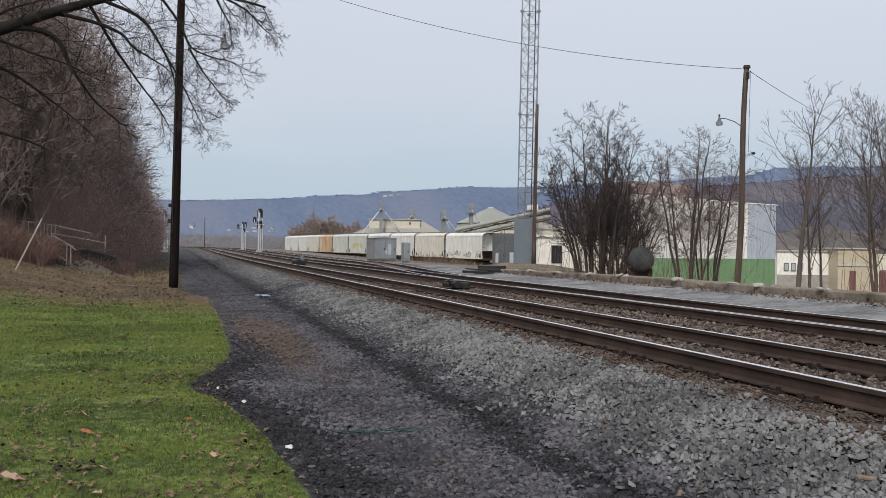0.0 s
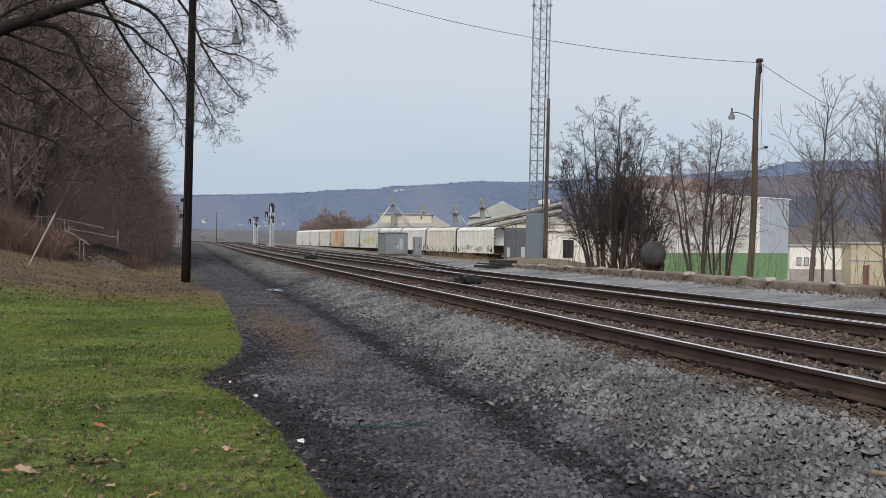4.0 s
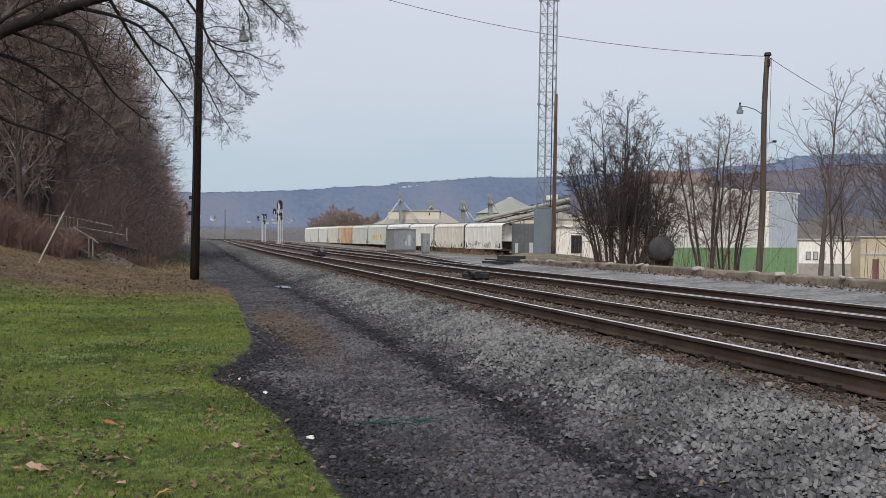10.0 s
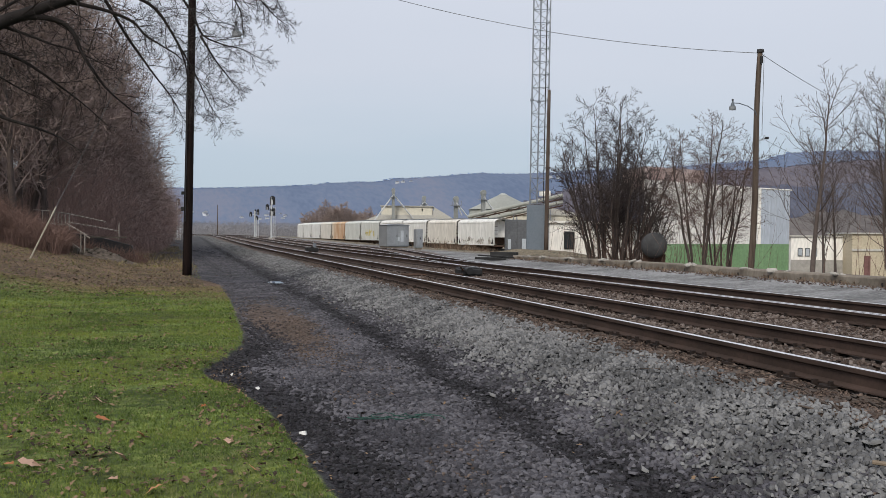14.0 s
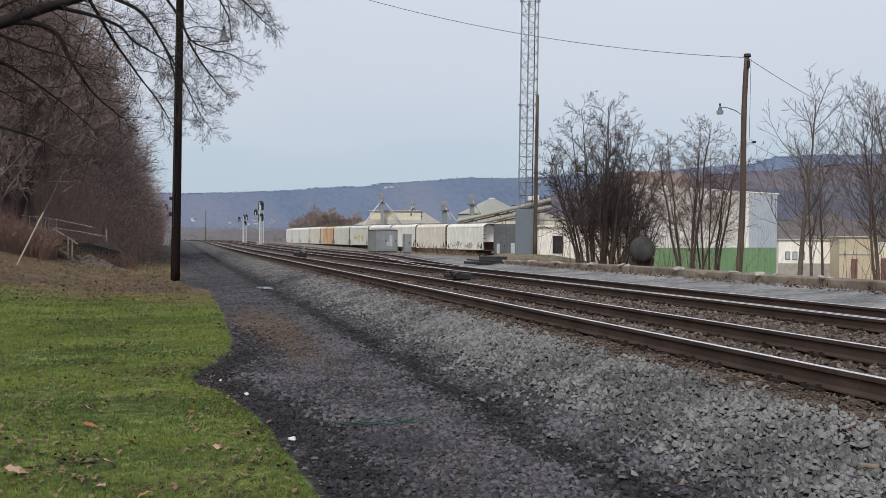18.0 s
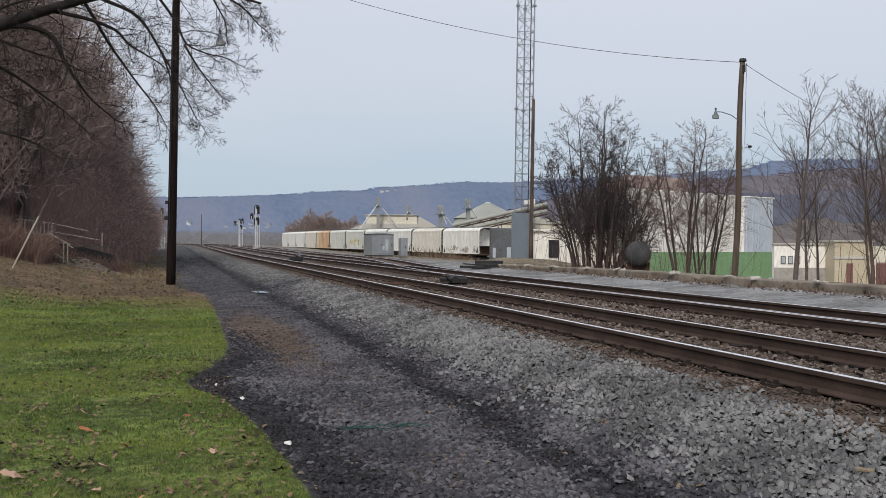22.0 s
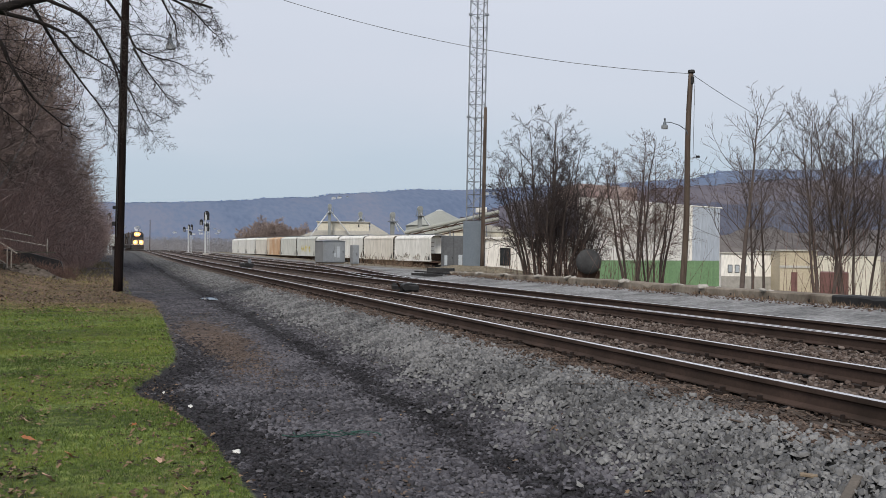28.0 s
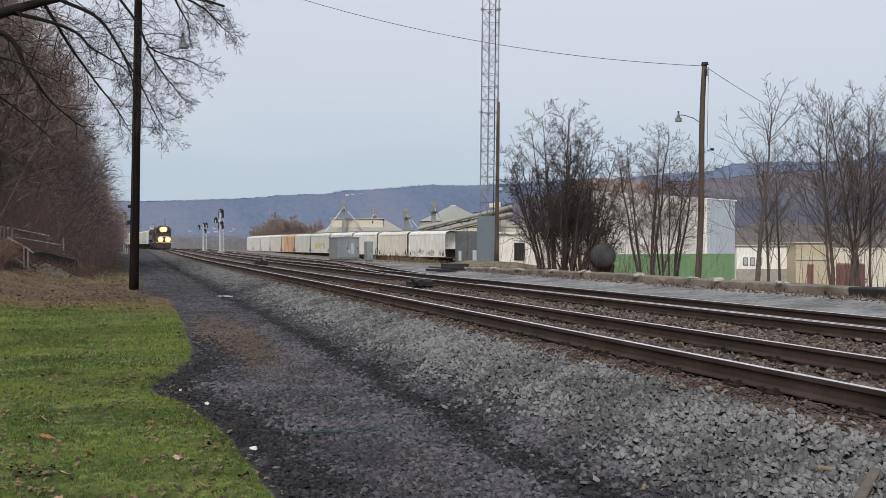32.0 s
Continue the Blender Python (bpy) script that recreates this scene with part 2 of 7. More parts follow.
def add_box(bm, x0, x1, y0, y1, z0, z1, bevel=0.0, m=None):
    r = bmesh.ops.create_cube(bm, size=1.0)
    vs = r["verts"]
    for v in vs:
        v.co = Vector(((x0 + x1) / 2 + v.co.x * (x1 - x0), (y0 + y1) / 2 + v.co.y * (y1 - y0), (z0 + z1) / 2 + v.co.z * (z1 - z0)))
    if bevel:
        es = list({e for v in vs for e in v.link_edges})
        vs = list({v for f in bmesh.ops.bevel(bm, geom=es, offset=bevel, segments=1, affect="EDGES")["faces"] for v in f.verts} | {v for v in vs if v.is_valid})
    if m is not None:
        bmesh.ops.transform(bm, matrix=m, verts=vs)
    return vs


def box(x0, x1, y0, y1, z0, z1, bevel=0.0, m=None):
    bm = bmesh.new()
    add_box(bm, x0, x1, y0, y1, z0, z1, bevel, m)
    return bm


def add_tube(bm, a, b, r0, r1=None, n=8, caps=True):
    a, b = Vector(a), Vector(b)
    d = b - a
    q = d.to_track_quat("Z", "Y").to_matrix().to_4x4()
    bmesh.ops.create_cone(bm, cap_ends=caps, segments=n, radius1=r0, radius2=r0 if r1 is None else r1, depth=d.length, matrix=Matrix.Translation((a + b) / 2) @ q)


def tube(a, b, r0, r1=None, n=8):
    bm = bmesh.new()
    add_tube(bm, a, b, r0, r1, n)
    return bm


def add_line(bm, pts, r, n=6):
    """One continuous bent bar through the points."""
    pts = [Vector(p) for p in pts]
    rings = []
    for i, p in enumerate(pts):
        d = (pts[min(i + 1, len(pts) - 1)] - pts[max(i - 1, 0)]).normalized()
        a = d.cross(Vector((0, 0, 1)))
        a = a.normalized() if a.length > 0.05 else Vector((1, 0, 0))
        b = d.cross(a)
        rings.append([bm.verts.new(p + (a * math.cos(math.tau * k / n) + b * math.sin(math.tau * k / n)) * r) for k in range(n)])
    for u, v in zip(rings[:-1], rings[1:]):
        for k in range(n):
            bm.faces.new((u[k], u[(k + 1) % n], v[(k + 1) % n], v[k]))
    bm.faces.new(rings[0][::-1]), bm.faces.new(rings[-1])


def line(pts, r, n=6):
    bm = bmesh.new()
    add_line(bm, pts, r, n)
    return bm


def prism(profile, y0, y1):
    """Extrudes a closed (x, z) outline along y."""
    bm = bmesh.new()
    a = [bm.verts.new((x, y0, z)) for x, z in profile]
    b = [bm.verts.new((x, y1, z)) for x, z in profile]
    n = len(profile)
    for i in range(n):
        bm.faces.new((a[i], a[(i + 1) % n], b[(i + 1) % n], b[i]))
    bm.faces.new(a[::-1]), bm.faces.new(b)
    bmesh.ops.recalc_face_normals(bm, faces=bm.faces)
    return bm


def smooth(a, b, x):
    s = min(1.0, max(0.0, (x - a) / (b - a)))
    return s * s * (3 - 2 * s)


def nz(x, y, s=1.0, k=0.0):
    return noise.noise(Vector((x * s, y * s, k)))


# ---------------------------------------------------------------- the lie of the land
def rise(y):
    return 0.5 * smooth(60, 220, y)


RAIL_TOP, TIE_TOP = 0.57, 0.40
TRACK_1, TRACK_2 = 5.92, 9.80        # centre lines
CURVE_Y, CURVE_R = 215.0, 1000.0
WALL_X = 14.95                       # face of the old platform wall


def bend(y):
    return -(max(0.0, y - CURVE_Y) ** 2) / (2 * CURVE_R)


EDGE_Y = (5.9, 6.7, 7.5, 8.3, 9.4, 10.35, 10.85, 11.6, 12.8, 14.2, 15.6, 18.7, 23.3, 30.8, 37.0)
EDGE_X = (0.85, 0.82, 0.79, 0.77, 0.60, 0.49, 0.27, 0.16, 0.46, 0.75, 0.85, 0.91, 0.99, 1.0, 0.2)


def edge_x(y):
    """Where the lawn ends and the cinder path begins."""
    return float(np.interp(y, EDGE_Y, EDGE_X)) + 0.03 * nz(y, 0, 2.3, 7) + 0.02 * nz(y, 0, 6.0, 3)


def bank(x, y):
    """The bank and wooded bluff beside the lawn."""
    d = -x - 2.6 + 0.5 * nz(0, y, 0.06, 2)
    low = 0.22 * max(0.0, d) * smooth(18, 36, y)
    start = 7.5 + 2.5 * smooth(95, 50, y)
    hi = 0.75 * max(0.0, -x - start)
    hi = 17 * (1 - math.exp(-hi / 17)) * smooth(38, 70, y)
    return min(low, 1.5) + hi * (1 - 0.75 * smooth(190, 420, y))


def ground_z(x, y):
    xt = x - bend(y)
    if xt < 2.9:
        z = 0.0
    elif xt < 4.55:
        z = 0.36 * smooth(2.7, 4.6, xt)
    elif xt < 12.0:
        z = 0.36
    elif xt < WALL_X + 0.2:
        z = 0.36 + 0.06 * smooth(12, 13, xt) + 0.11 * smooth(13.3, 14.8, xt)
    else:
        z = 0.53 - 0.51 * smooth(WALL_X + 0.5, WALL_X + 2.2, xt) * smooth(50, 44, y) + 0.28 * smooth(17.6, 18.8, xt) * smooth(60, 56, y) * smooth(48, 51, y)
    z += rise(y)
    if xt > 19:
        z -= 1.75 * smooth(19 - 2.5 * smooth(56, 66, y), 29 - 8 * smooth(115, 165, y), xt)
        z -= 2.2 * smooth(25, 50, xt) * smooth(128, 104, y)
    if x < 3:
        e = edge_x(min(y, 36))
        z += 0.06 * smooth(e + 0.05, e - 0.08, x) * smooth(34, 22, y)
        z += bank(x, y)
    z += 0.03 * nz(x, y, 0.8) * (0.4 if 2.9 < xt < 15 else 1)
    return z


# ---------------------------------------------------------------- ground sheet
def ground():
    xs = [-3000, -1500, -700, -350, -200, -130, -90, -65] + list(np.arange(-50, -12, 2.0)) + list(np.arange(-12, -4, 0.6)) + list(np.arange(-4, 5.2, 0.13)) + list(np.arange(5.2, 14.6, 0.5)) + [14.9, 15.1, 15.2, 15.3, 15.6, 16.5, 18, 19, 20, 21.5, 23, 25, 27, 29, 31, 34, 38, 44, 52, 64, 80, 110, 160, 260, 450, 800, 1500, 3000]
    ys = [-400, -100, -30, -8, 0, 2] + list(np.arange(3, 22, 0.16)) + list(np.arange(22, 60, 0.8)) + list(np.arange(60, 140, 3)) + list(np.arange(140, 420, 10)) + [450, 520, 620, 800, 1100, 1600, 2300, 3400]
    verts = []
    for y in ys:
        for x in xs:
            verts.append((x, y, ground_z(x, y)))
    w = len(xs)
    faces = [(j * w + i, j * w + i + 1, (j + 1) * w + i + 1, (j + 1) * w + i) for j in range(len(ys) - 1) for i in range(w - 1)]
    m, nt, b = nodes_of("ground_surface", 0.9)
    N, L = nt.nodes.new, nt.links.new
    pos, sep = N("ShaderNodeNewGeometry"), N("ShaderNodeSeparateXYZ")
    L(pos.outputs["Position"], sep.inputs[0])

    def math_(op, a, b_, c=None):
        n = N("ShaderNodeMath")
        n.operation = op
        for i, v in enumerate((a, b_, c)):
            if v is None:
                continue
            if isinstance(v, (int, float)):
                n.inputs[i].default_value = v
            else:
                L(v, n.inputs[i])
        return n.outputs[0]

    def noise_(scale, detail=5.0, rough=0.6):
        n = N("ShaderNodeTexNoise")
        n.inputs["Scale"].default_value, n.inputs["Detail"].default_value, n.inputs["Roughness"].default_value = scale, detail, rough
        L(pos.outputs["Position"], n.inputs["Vector"])
        return n.outputs["Fac"]

    def ramp_(fac, stops):
        r = N("ShaderNodeValToRGB")
        els = r.color_ramp.elements
        els[0].position, els[0].color = stops[0][0], (*stops[0][1], 1)
        els[1].position, els[1].color = stops[-1][0], (*stops[-1][1], 1)
        for p, c in stops[1:-1]:
            els.new(p).color = (*c, 1)
        L(fac, r.inputs["Fac"])
        return r.outputs["Color"]

    def range_(v, a, b_):
        n = N("ShaderNodeMapRange")
        n.interpolation_type = "SMOOTHSTEP"
        n.inputs["From Min"].default_value, n.inputs["From Max"].default_value = a, b_
        L(v, n.inputs["Value"])
        return n.outputs[0]

    def mix_(fac, a, b_):
        n = N("ShaderNodeMix")
        n.data_type = "RGBA"
        L(fac, n.inputs["Factor"])
        L(a, n.inputs["A"]), L(b_, n.inputs["B"])
        return n.outputs["Result"]

    X, Y = sep.outputs["X"], sep.outputs["Y"]
    far_bend = math_("POWER", math_("MAXIMUM", math_("SUBTRACT", Y, CURVE_Y), 0.0), 2.0)
    XT = math_("MULTIPLY_ADD", far_bend, 1 / (2 * CURVE_R), X)
    n_big, n_mid, n_fine, n_grit = noise_(0.25), noise_(1.1), noise_(9.0), noise_(45.0, 3)
    XN = math_("MULTIPLY_ADD", math_("SUBTRACT", n_mid, 0.5), 0.5, XT)
    lawn = ramp_(n_fine, [(0.3, (0.045, 0.07, 0.018)), (0.5, (0.085, 0.12, 0.027)), (0.7, (0.14, 0.165, 0.045))])
    dry = ramp_(n_fine, [(0.3, (0.05, 0.032, 0.022)), (0.5, (0.105, 0.068, 0.044)), (0.7, (0.175, 0.12, 0.07))])
    litter = ramp_(n_fine, [(0.3, (0.028, 0.02, 0.016)), (0.7, (0.075, 0.05, 0.037))])
    n_path = math_('MULTIPLY_ADD', n_fine, 0.6, math_('MULTIPLY', n_grit, 0.5))
    cinder = ramp_(n_path, [(0.3, (0.016, 0.016, 0.018)), (0.5, (0.036, 0.036, 0.039)), (0.75, (0.075, 0.075, 0.079))])
    black_c = ramp_(n_grit, [(0.3, (0.007, 0.007, 0.008)), (0.7, (0.024, 0.024, 0.027))])
    brown_c = ramp_(n_grit, [(0.3, (0.055, 0.037, 0.028)), (0.7, (0.145, 0.102, 0.077))])
    # near ballast base is darkened for the shade between loose stones
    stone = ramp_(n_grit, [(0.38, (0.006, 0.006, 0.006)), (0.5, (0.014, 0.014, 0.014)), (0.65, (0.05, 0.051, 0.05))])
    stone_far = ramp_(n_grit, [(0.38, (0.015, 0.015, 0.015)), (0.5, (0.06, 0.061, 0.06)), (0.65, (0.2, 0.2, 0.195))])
    # the undarkened ballast colour takes over farther off
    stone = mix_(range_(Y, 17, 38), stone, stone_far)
    bed = ramp_(n_grit, [(0.3, (0.032, 0.024, 0.020)), (0.5, (0.10, 0.073, 0.062)), (0.75, (0.21, 0.175, 0.158))])
    road = ramp_(n_grit, [(0.25, (0.12, 0.123, 0.127)), (0.5, (0.20, 0.203, 0.208)), (0.75, (0.30, 0.303, 0.305))])
    weeds = ramp_(n_fine, [(0.3, (0.09, 0.075, 0.05)), (0.5, (0.15, 0.125, 0.085)), (0.7, (0.22, 0.19, 0.14))])
    # path: grey-black cinders, blacker along the lawn and in two wheel lines, brown dirt patch
    edge_dark = math_("MULTIPLY", range_(XN, 1.75, 1.05), range_(Y, 20, 12))
    track_dark = math_("MULTIPLY", range_(math_("ABSOLUTE", math_("SUBTRACT", XN, 2.88), 0), 0.38, 0.08), 0.85)
    dx, dy = math_("MULTIPLY", math_("SUBTRACT", XN, 1.55), 1.4), math_("MULTIPLY", math_("SUBTRACT", Y, 17.5), 0.17)
    dirt = range_(math_("ADD", math_("MULTIPLY", dx, dx), math_("MULTIPLY", dy, dy)), 1.4, 0.1)
    col = mix_(math_("MULTIPLY", dirt, 0.85), cinder, brown_c)
    col = mix_(math_("MAXIMUM", math_("MULTIPLY", edge_dark, 0.9), track_dark), col, black_c)
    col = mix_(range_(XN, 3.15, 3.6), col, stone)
    col = mix_(range_(XN, 4.3, 4.7), col, bed)
    fan = math_("MULTIPLY", range_(Y, 28, 74), 3.9)
    XR = math_("SUBTRACT", XN, fan)
    col = mix_(range_(XR, 11.3, 11.9), col, road)
    col = mix_(range_(XN, 15.6, 17.5), col, weeds)
    # lawn side
    ew = N("ShaderNodeAttribute")
    ew.attribute_name = "lawn"
    lawn_f = range_(math_("MULTIPLY_ADD", math_("SUBTRACT", n_fine, 0.5), 0.12, ew.outputs["Fac"]), 0.44, 0.56)
    side = mix_(range_(math_("MULTIPLY_ADD", math_("SUBTRACT", n_mid, 0.5), 9.0, math_("MULTIPLY_ADD", X, 0.5, Y)), 23.5, 28.5), lawn, dry)
    streak = math_("MULTIPLY", range_(n_big, 0.50, 0.62), range_(n_mid, 0.45, 0.6))
    side = mix_(math_("MULTIPLY", streak, 0.55), side, dry)
    side = mix_(range_(math_("MULTIPLY_ADD", X, -0.35, Y), 52, 66), side, litter)
    col = mix_(lawn_f, col, side)
    far_c = ramp_(noise_(0.02), [(0.35, (0.10, 0.095, 0.075)), (0.65, (0.17, 0.155, 0.12))])
    col = mix_(range_(Y, 330, 520), col, far_c)
    worn = N("ShaderNodeMix")
    worn.data_type, worn.blend_type = "RGBA", "MULTIPLY"
    worn.inputs["Factor"].default_value = 1.0
    L(col, worn.inputs["A"])
    L(ramp_(math_("MULTIPLY_ADD", noise_(0.45, 8.0, 0.75), 0.6, math_("MULTIPLY", n_fine, 0.4)), [(0.42, (0.45, 0.45, 0.45)), (0.5, (0.95, 0.95, 0.95)), (0.58, (1.45, 1.45, 1.45))]), worn.inputs["B"])
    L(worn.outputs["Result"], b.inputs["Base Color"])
    bp = N("ShaderNodeBump")
    bp.inputs["Strength"].default_value, bp.inputs["Distance"].default_value = 0.7, 0.03
    L(n_grit, bp.inputs["Height"]), L(bp.outputs[0], b.inputs["Normal"])
    ob = obj("ground", verts, faces, m, smooth=True)
    at = ob.data.attributes.new("lawn", "FLOAT", "POINT")
    vals = []
    for x, y, z in verts:
        e = edge_x(min(y, 37)) - 0.025 * max(0.0, y - 40) + 0.15 * nz(y, 0, 0.4, 2) * (y > 37)
        vals.append(min(1.0, max(0.0, 0.5 + (e - x) / 0.5)))
    at.data.foreach_set("value", vals)
    tagged(ob, "uneven ground with lawn, dark cinder path, grey ballast and gravel", "ground", kind="structure")
    return ob


ground()


# ---------------------------------------------------------------- railway tracks
RAIL_PROFILE = [(-0.075, 0.0), (0.075, 0.0), (0.075, 0.012), (0.012, 0.035), (0.010, 0.115), (0.036, 0.130), (0.036, 0.162), (0.032, 0.168), (0.024, 0.170), (-0.028, 0.170), (-0.033, 0.168), (-0.036, 0.162), (-0.036, 0.130), (-0.010, 0.115), (-0.012, 0.035), (-0.075, 0.012)]


def rail(parent, pts, label=""):
    """One rail swept along (x, y, z) points at its foot; the running surface is polished."""
    n = len(RAIL_PROFILE)
    verts, faces, mats = [], [], []
    for x, y, z in pts:
        verts += [(x + px, y, z + pz) for px, pz in RAIL_PROFILE]
    for j in range(len(pts) - 1):
        for i in range(n):
            faces.append((j * n + i, j * n + (i + 1) % n, (j + 1) * n + (i + 1) % n, (j + 1) * n + i))
            mats.append(1 if i in (7, 8, 9) else 0)
    faces += [tuple(range(n))[::-1], tuple(range((len(pts) - 1) * n, len(pts) * n))]
    mats += [0, 0]
    ob = obj("rail", verts, faces, M["rail_side"], parent, label)
    ob.data.materials.append(M["rail_top"])
    ob.data.polygons.foreach_set("material_index", mats)
    return ob


def track_ys(y0, y1):
    ys, y = [y0], y0
    while y < y1:
        y += 4 if y < 60 else (10 if y < 215 else 8)
        ys.append(min(y, y1))
    return ys


def tie_mesh():
    bm = box(-1.3, 1.3, -0.11, 0.11, -0.17, 0.0, 0.012)
    me = bpy.data.meshes.new("tie")
    bm.to_mesh(me)
    bm.free()
    me.materials.append(M["tie"])
    return me


def clip_mesh():
    """Tie plate with two spikes and a rail anchor, at the foot of one rail."""
    bm = bmesh.new()
    add_box(bm, -0.15, 0.15, -0.08, 0.08, -0.02, 0.013)
    for sx in (-1, 1):
        add_box(bm, sx * 0.105 - 0.017, sx * 0.105 + 0.017, -0.045, -0.01, 0.012, 0.055)
        add_box(bm, sx * 0.10 - 0.025, sx * 0.10 + 0.025, 0.18, 0.215, -0.02, 0.042)
    me = bpy.data.meshes.new("tie_plate")
    bm.to_mesh(me)
    bm.free()
    me.materials.append(M["spike"])
    return me


M["spike"] = surf("dark_rusted_spikes", [(0.012, 0.009, 0.008), (0.035, 0.024, 0.02)], 4, 0.85, 0.1, 0, 30)
TIE, PLATE = tie_mesh(), clip_mesh()


def track(label, centre, y0, y1, tie_y0, tie_y1, tie_step=0.50, group="main line tracks"):
    """centre(y) gives (x, z of the tie tops)."""
    t = thing("railway_track", pose(0, 0, 0), label, "railway track", group, "structure")
    for s in (-0.7525, 0.7525):
        rail(t, [(centre(y)[0] + s, y, centre(y)[1] + 0.004) for y in track_ys(y0, y1)])
    y, k = tie_y0, 0
    while y < tie_y1:
        x, z = centre(y)
        o = new("tie", TIE)
        o.parent, o.location = t, (x + random.uniform(-0.05, 0.05), y, z + random.uniform(-0.03, -0.012))
        o.rotation_euler = (0, 0, random.uniform(-0.015, 0.015))
        if y < 36:
            for s in (-0.7525, 0.7525):
                if random.random() < 0.3:
                    continue
                p = new("tie_plate", PLATE)
                k = random.uniform(0.8, 1.05)
                p.scale = (k, random.uniform(0.7, 1.1), k)
                p.parent, p.location = t, (x + s, y, z - 0.012)
        y += tie_step + random.uniform(-0.03, 0.03)
    # the far ties, joined
    verts, faces = [], []
    while y < min(y1, 230):
        x, z = centre(y)
        k = len(verts)
        for dz in (-0.14, -0.045):
            verts += [(x - 1.3, y - 0.11, z + dz), (x + 1.3, y - 0.11, z + dz), (x + 1.3, y + 0.11, z + dz), (x - 1.3, y + 0.11, z + dz)]
        faces += [(k + 4, k + 5, k + 6, k + 7), (k, k + 1, k + 5, k + 4), (k + 1, k + 2, k + 6, k + 5), (k + 2, k + 3, k + 7, k + 6), (k + 3, k, k + 4, k + 7)]
        y += tie_step
    if verts:
        tagged(obj("far_ties", verts, faces, M["tie"], t), kind="stuff")
    return t


def main_1(y):
    return TRACK_1 + bend(y), TIE_TOP + rise(y)


def main_2(y):
    return TRACK_2 + bend(y), TIE_TOP + rise(y)


track("rusty-sided rails with polished heads on old wooden ties", main_1, -40, 840, -14, 62)
T2 = track("second rusty-sided track on old wooden ties in ballast", main_2, -40, 520, -14, 62)
rail(T2, [(TRACK_2 - 0.63, y, TIE_TOP + 0.004) for y in (-30, -10, 2.0, 8, 14, 20, 26)], "switch rail lying close to the stock rail")


def lead_3(y):
    return TRACK_2 + 3.9 * smooth(28, 74, y) + bend(y), TIE_TOP - 0.01 + rise(y)


track("yard lead diverging from the second track", lead_3, 33, 300, 60, 60, 0.55, group="yard tracks")


M["chip"] = surf("pale_broken_concrete", [(0.27, 0.255, 0.23), (0.44, 0.42, 0.39)], 6, 0.9, 0, 0.003, 30)


# ---------------------------------------------------------------- platform wall
def platform_wall():
    w = thing("platform_wall", pose(WALL_X, 0, 0), "weathered low concrete platform wall with chipped edge", "wall", kind="structure")
    y, k = -24.0, 0
    while y < 43.5:
        ln = random.uniform(2.9, 3.1)
        z0, z1 = ground_z(WALL_X - 0.3, y) - 0.1, 0.735 - 0.09 * smooth(31, 42, y) + rise(y) + random.uniform(-0.012, 0.012)
        bm = bmesh.new()
        n = 14
        # block with a chipped top edge
        rows = []
        for i in range(n + 1):
            yy = y + 0.012 + (ln - 0.024) * i / n
            chip = max(0.0, nz(yy, 0, 1.7, 5) - 0.28) * 0.35 + 0.008 * abs(nz(yy, 3, 6))
            rows.append([bm.verts.new(v) for v in ((0, yy, z0), (0, yy, z1 - 0.03 - chip), (0.03 + chip, yy, z1), (0.55, yy, z1 + 0.005), (0.55, yy, z0))])
        for a, b in zip(rows[:-1], rows[1:]):
            for i in range(4):
                bm.faces.new((a[i], a[i + 1], b[i + 1], b[i]))
        bm.faces.new(rows[0][::-1]), bm.faces.new(rows[-1])
        bmesh.ops.recalc_face_normals(bm, faces=bm.faces)
        o = part("wall_block", bm, M["concrete"], w, "blackened block" if y < 16.6 else "")
        if y < 16.6:
            o.data.materials[0] = M["black"]
        for hy in (0.75, 2.2):
            part("drain_slot", box(-0.012, 0.03, y + hy - 0.03, y + hy + 0.03, z1 - 0.20, z1 - 0.11), M["black"], w)
        if k % 2 or random.random() < 0.4:
            c = y + random.uniform(0.4, 2.6)
            for _ in range(random.randint(2, 5)):
                s, cy = random.uniform(0.03, 0.09), c + random.uniform(-0.4, 0.4)
                part("concrete_chip", box(-s, s, -s * 1.6, s * 1.6, -s * 0.4, s * 0.5, s * 0.3, pose(random.uniform(-0.03, 0.15), cy, z1 + 0.005, random.uniform(-20, 20), random.uniform(-30, 30), random.uniform(0, 180))), M["chip"], w, "pale broken concrete")
        y += ln
        k += 1
    return w


platform_wall()


# ---------------------------------------------------------------- poles, lamps and wires
def lamp_on(parent, arm_pts, head, r=0.022, k=1.0):
    part("lamp_arm", line(arm_pts, r, 8), M["cabinet_dark"], parent)
    x, y, z = head
    bm = bmesh.new()
    add_tube(bm, (x, y, z - 0.02 * k), (x, y, z + 0.16 * k), 0.12 * k, 0.07 * k, 12)
    add_tube(bm, (x, y, z + 0.16 * k), (x, y, z + 0.28 * k), 0.05 * k, 0.045 * k, 8)
    hd = part("lamp_head", bm, M["cabinet_dark"], parent)
    bm = bmesh.new()
    add_tube(bm, (x, y, z - 0.20 * k), (x, y, z - 0.02 * k), 0.17 * k, 0.18 * k, 14)
    part("lamp_refractor", bm, M["lamp_glass"], hd, "ribbed grey glass refractor")
    part("photo_cell", tube((x, y, z + 0.28 * k), (x, y, z + 0.36 * k), 0.05 * k, 0.05 * k, 8), M["black"], hd)


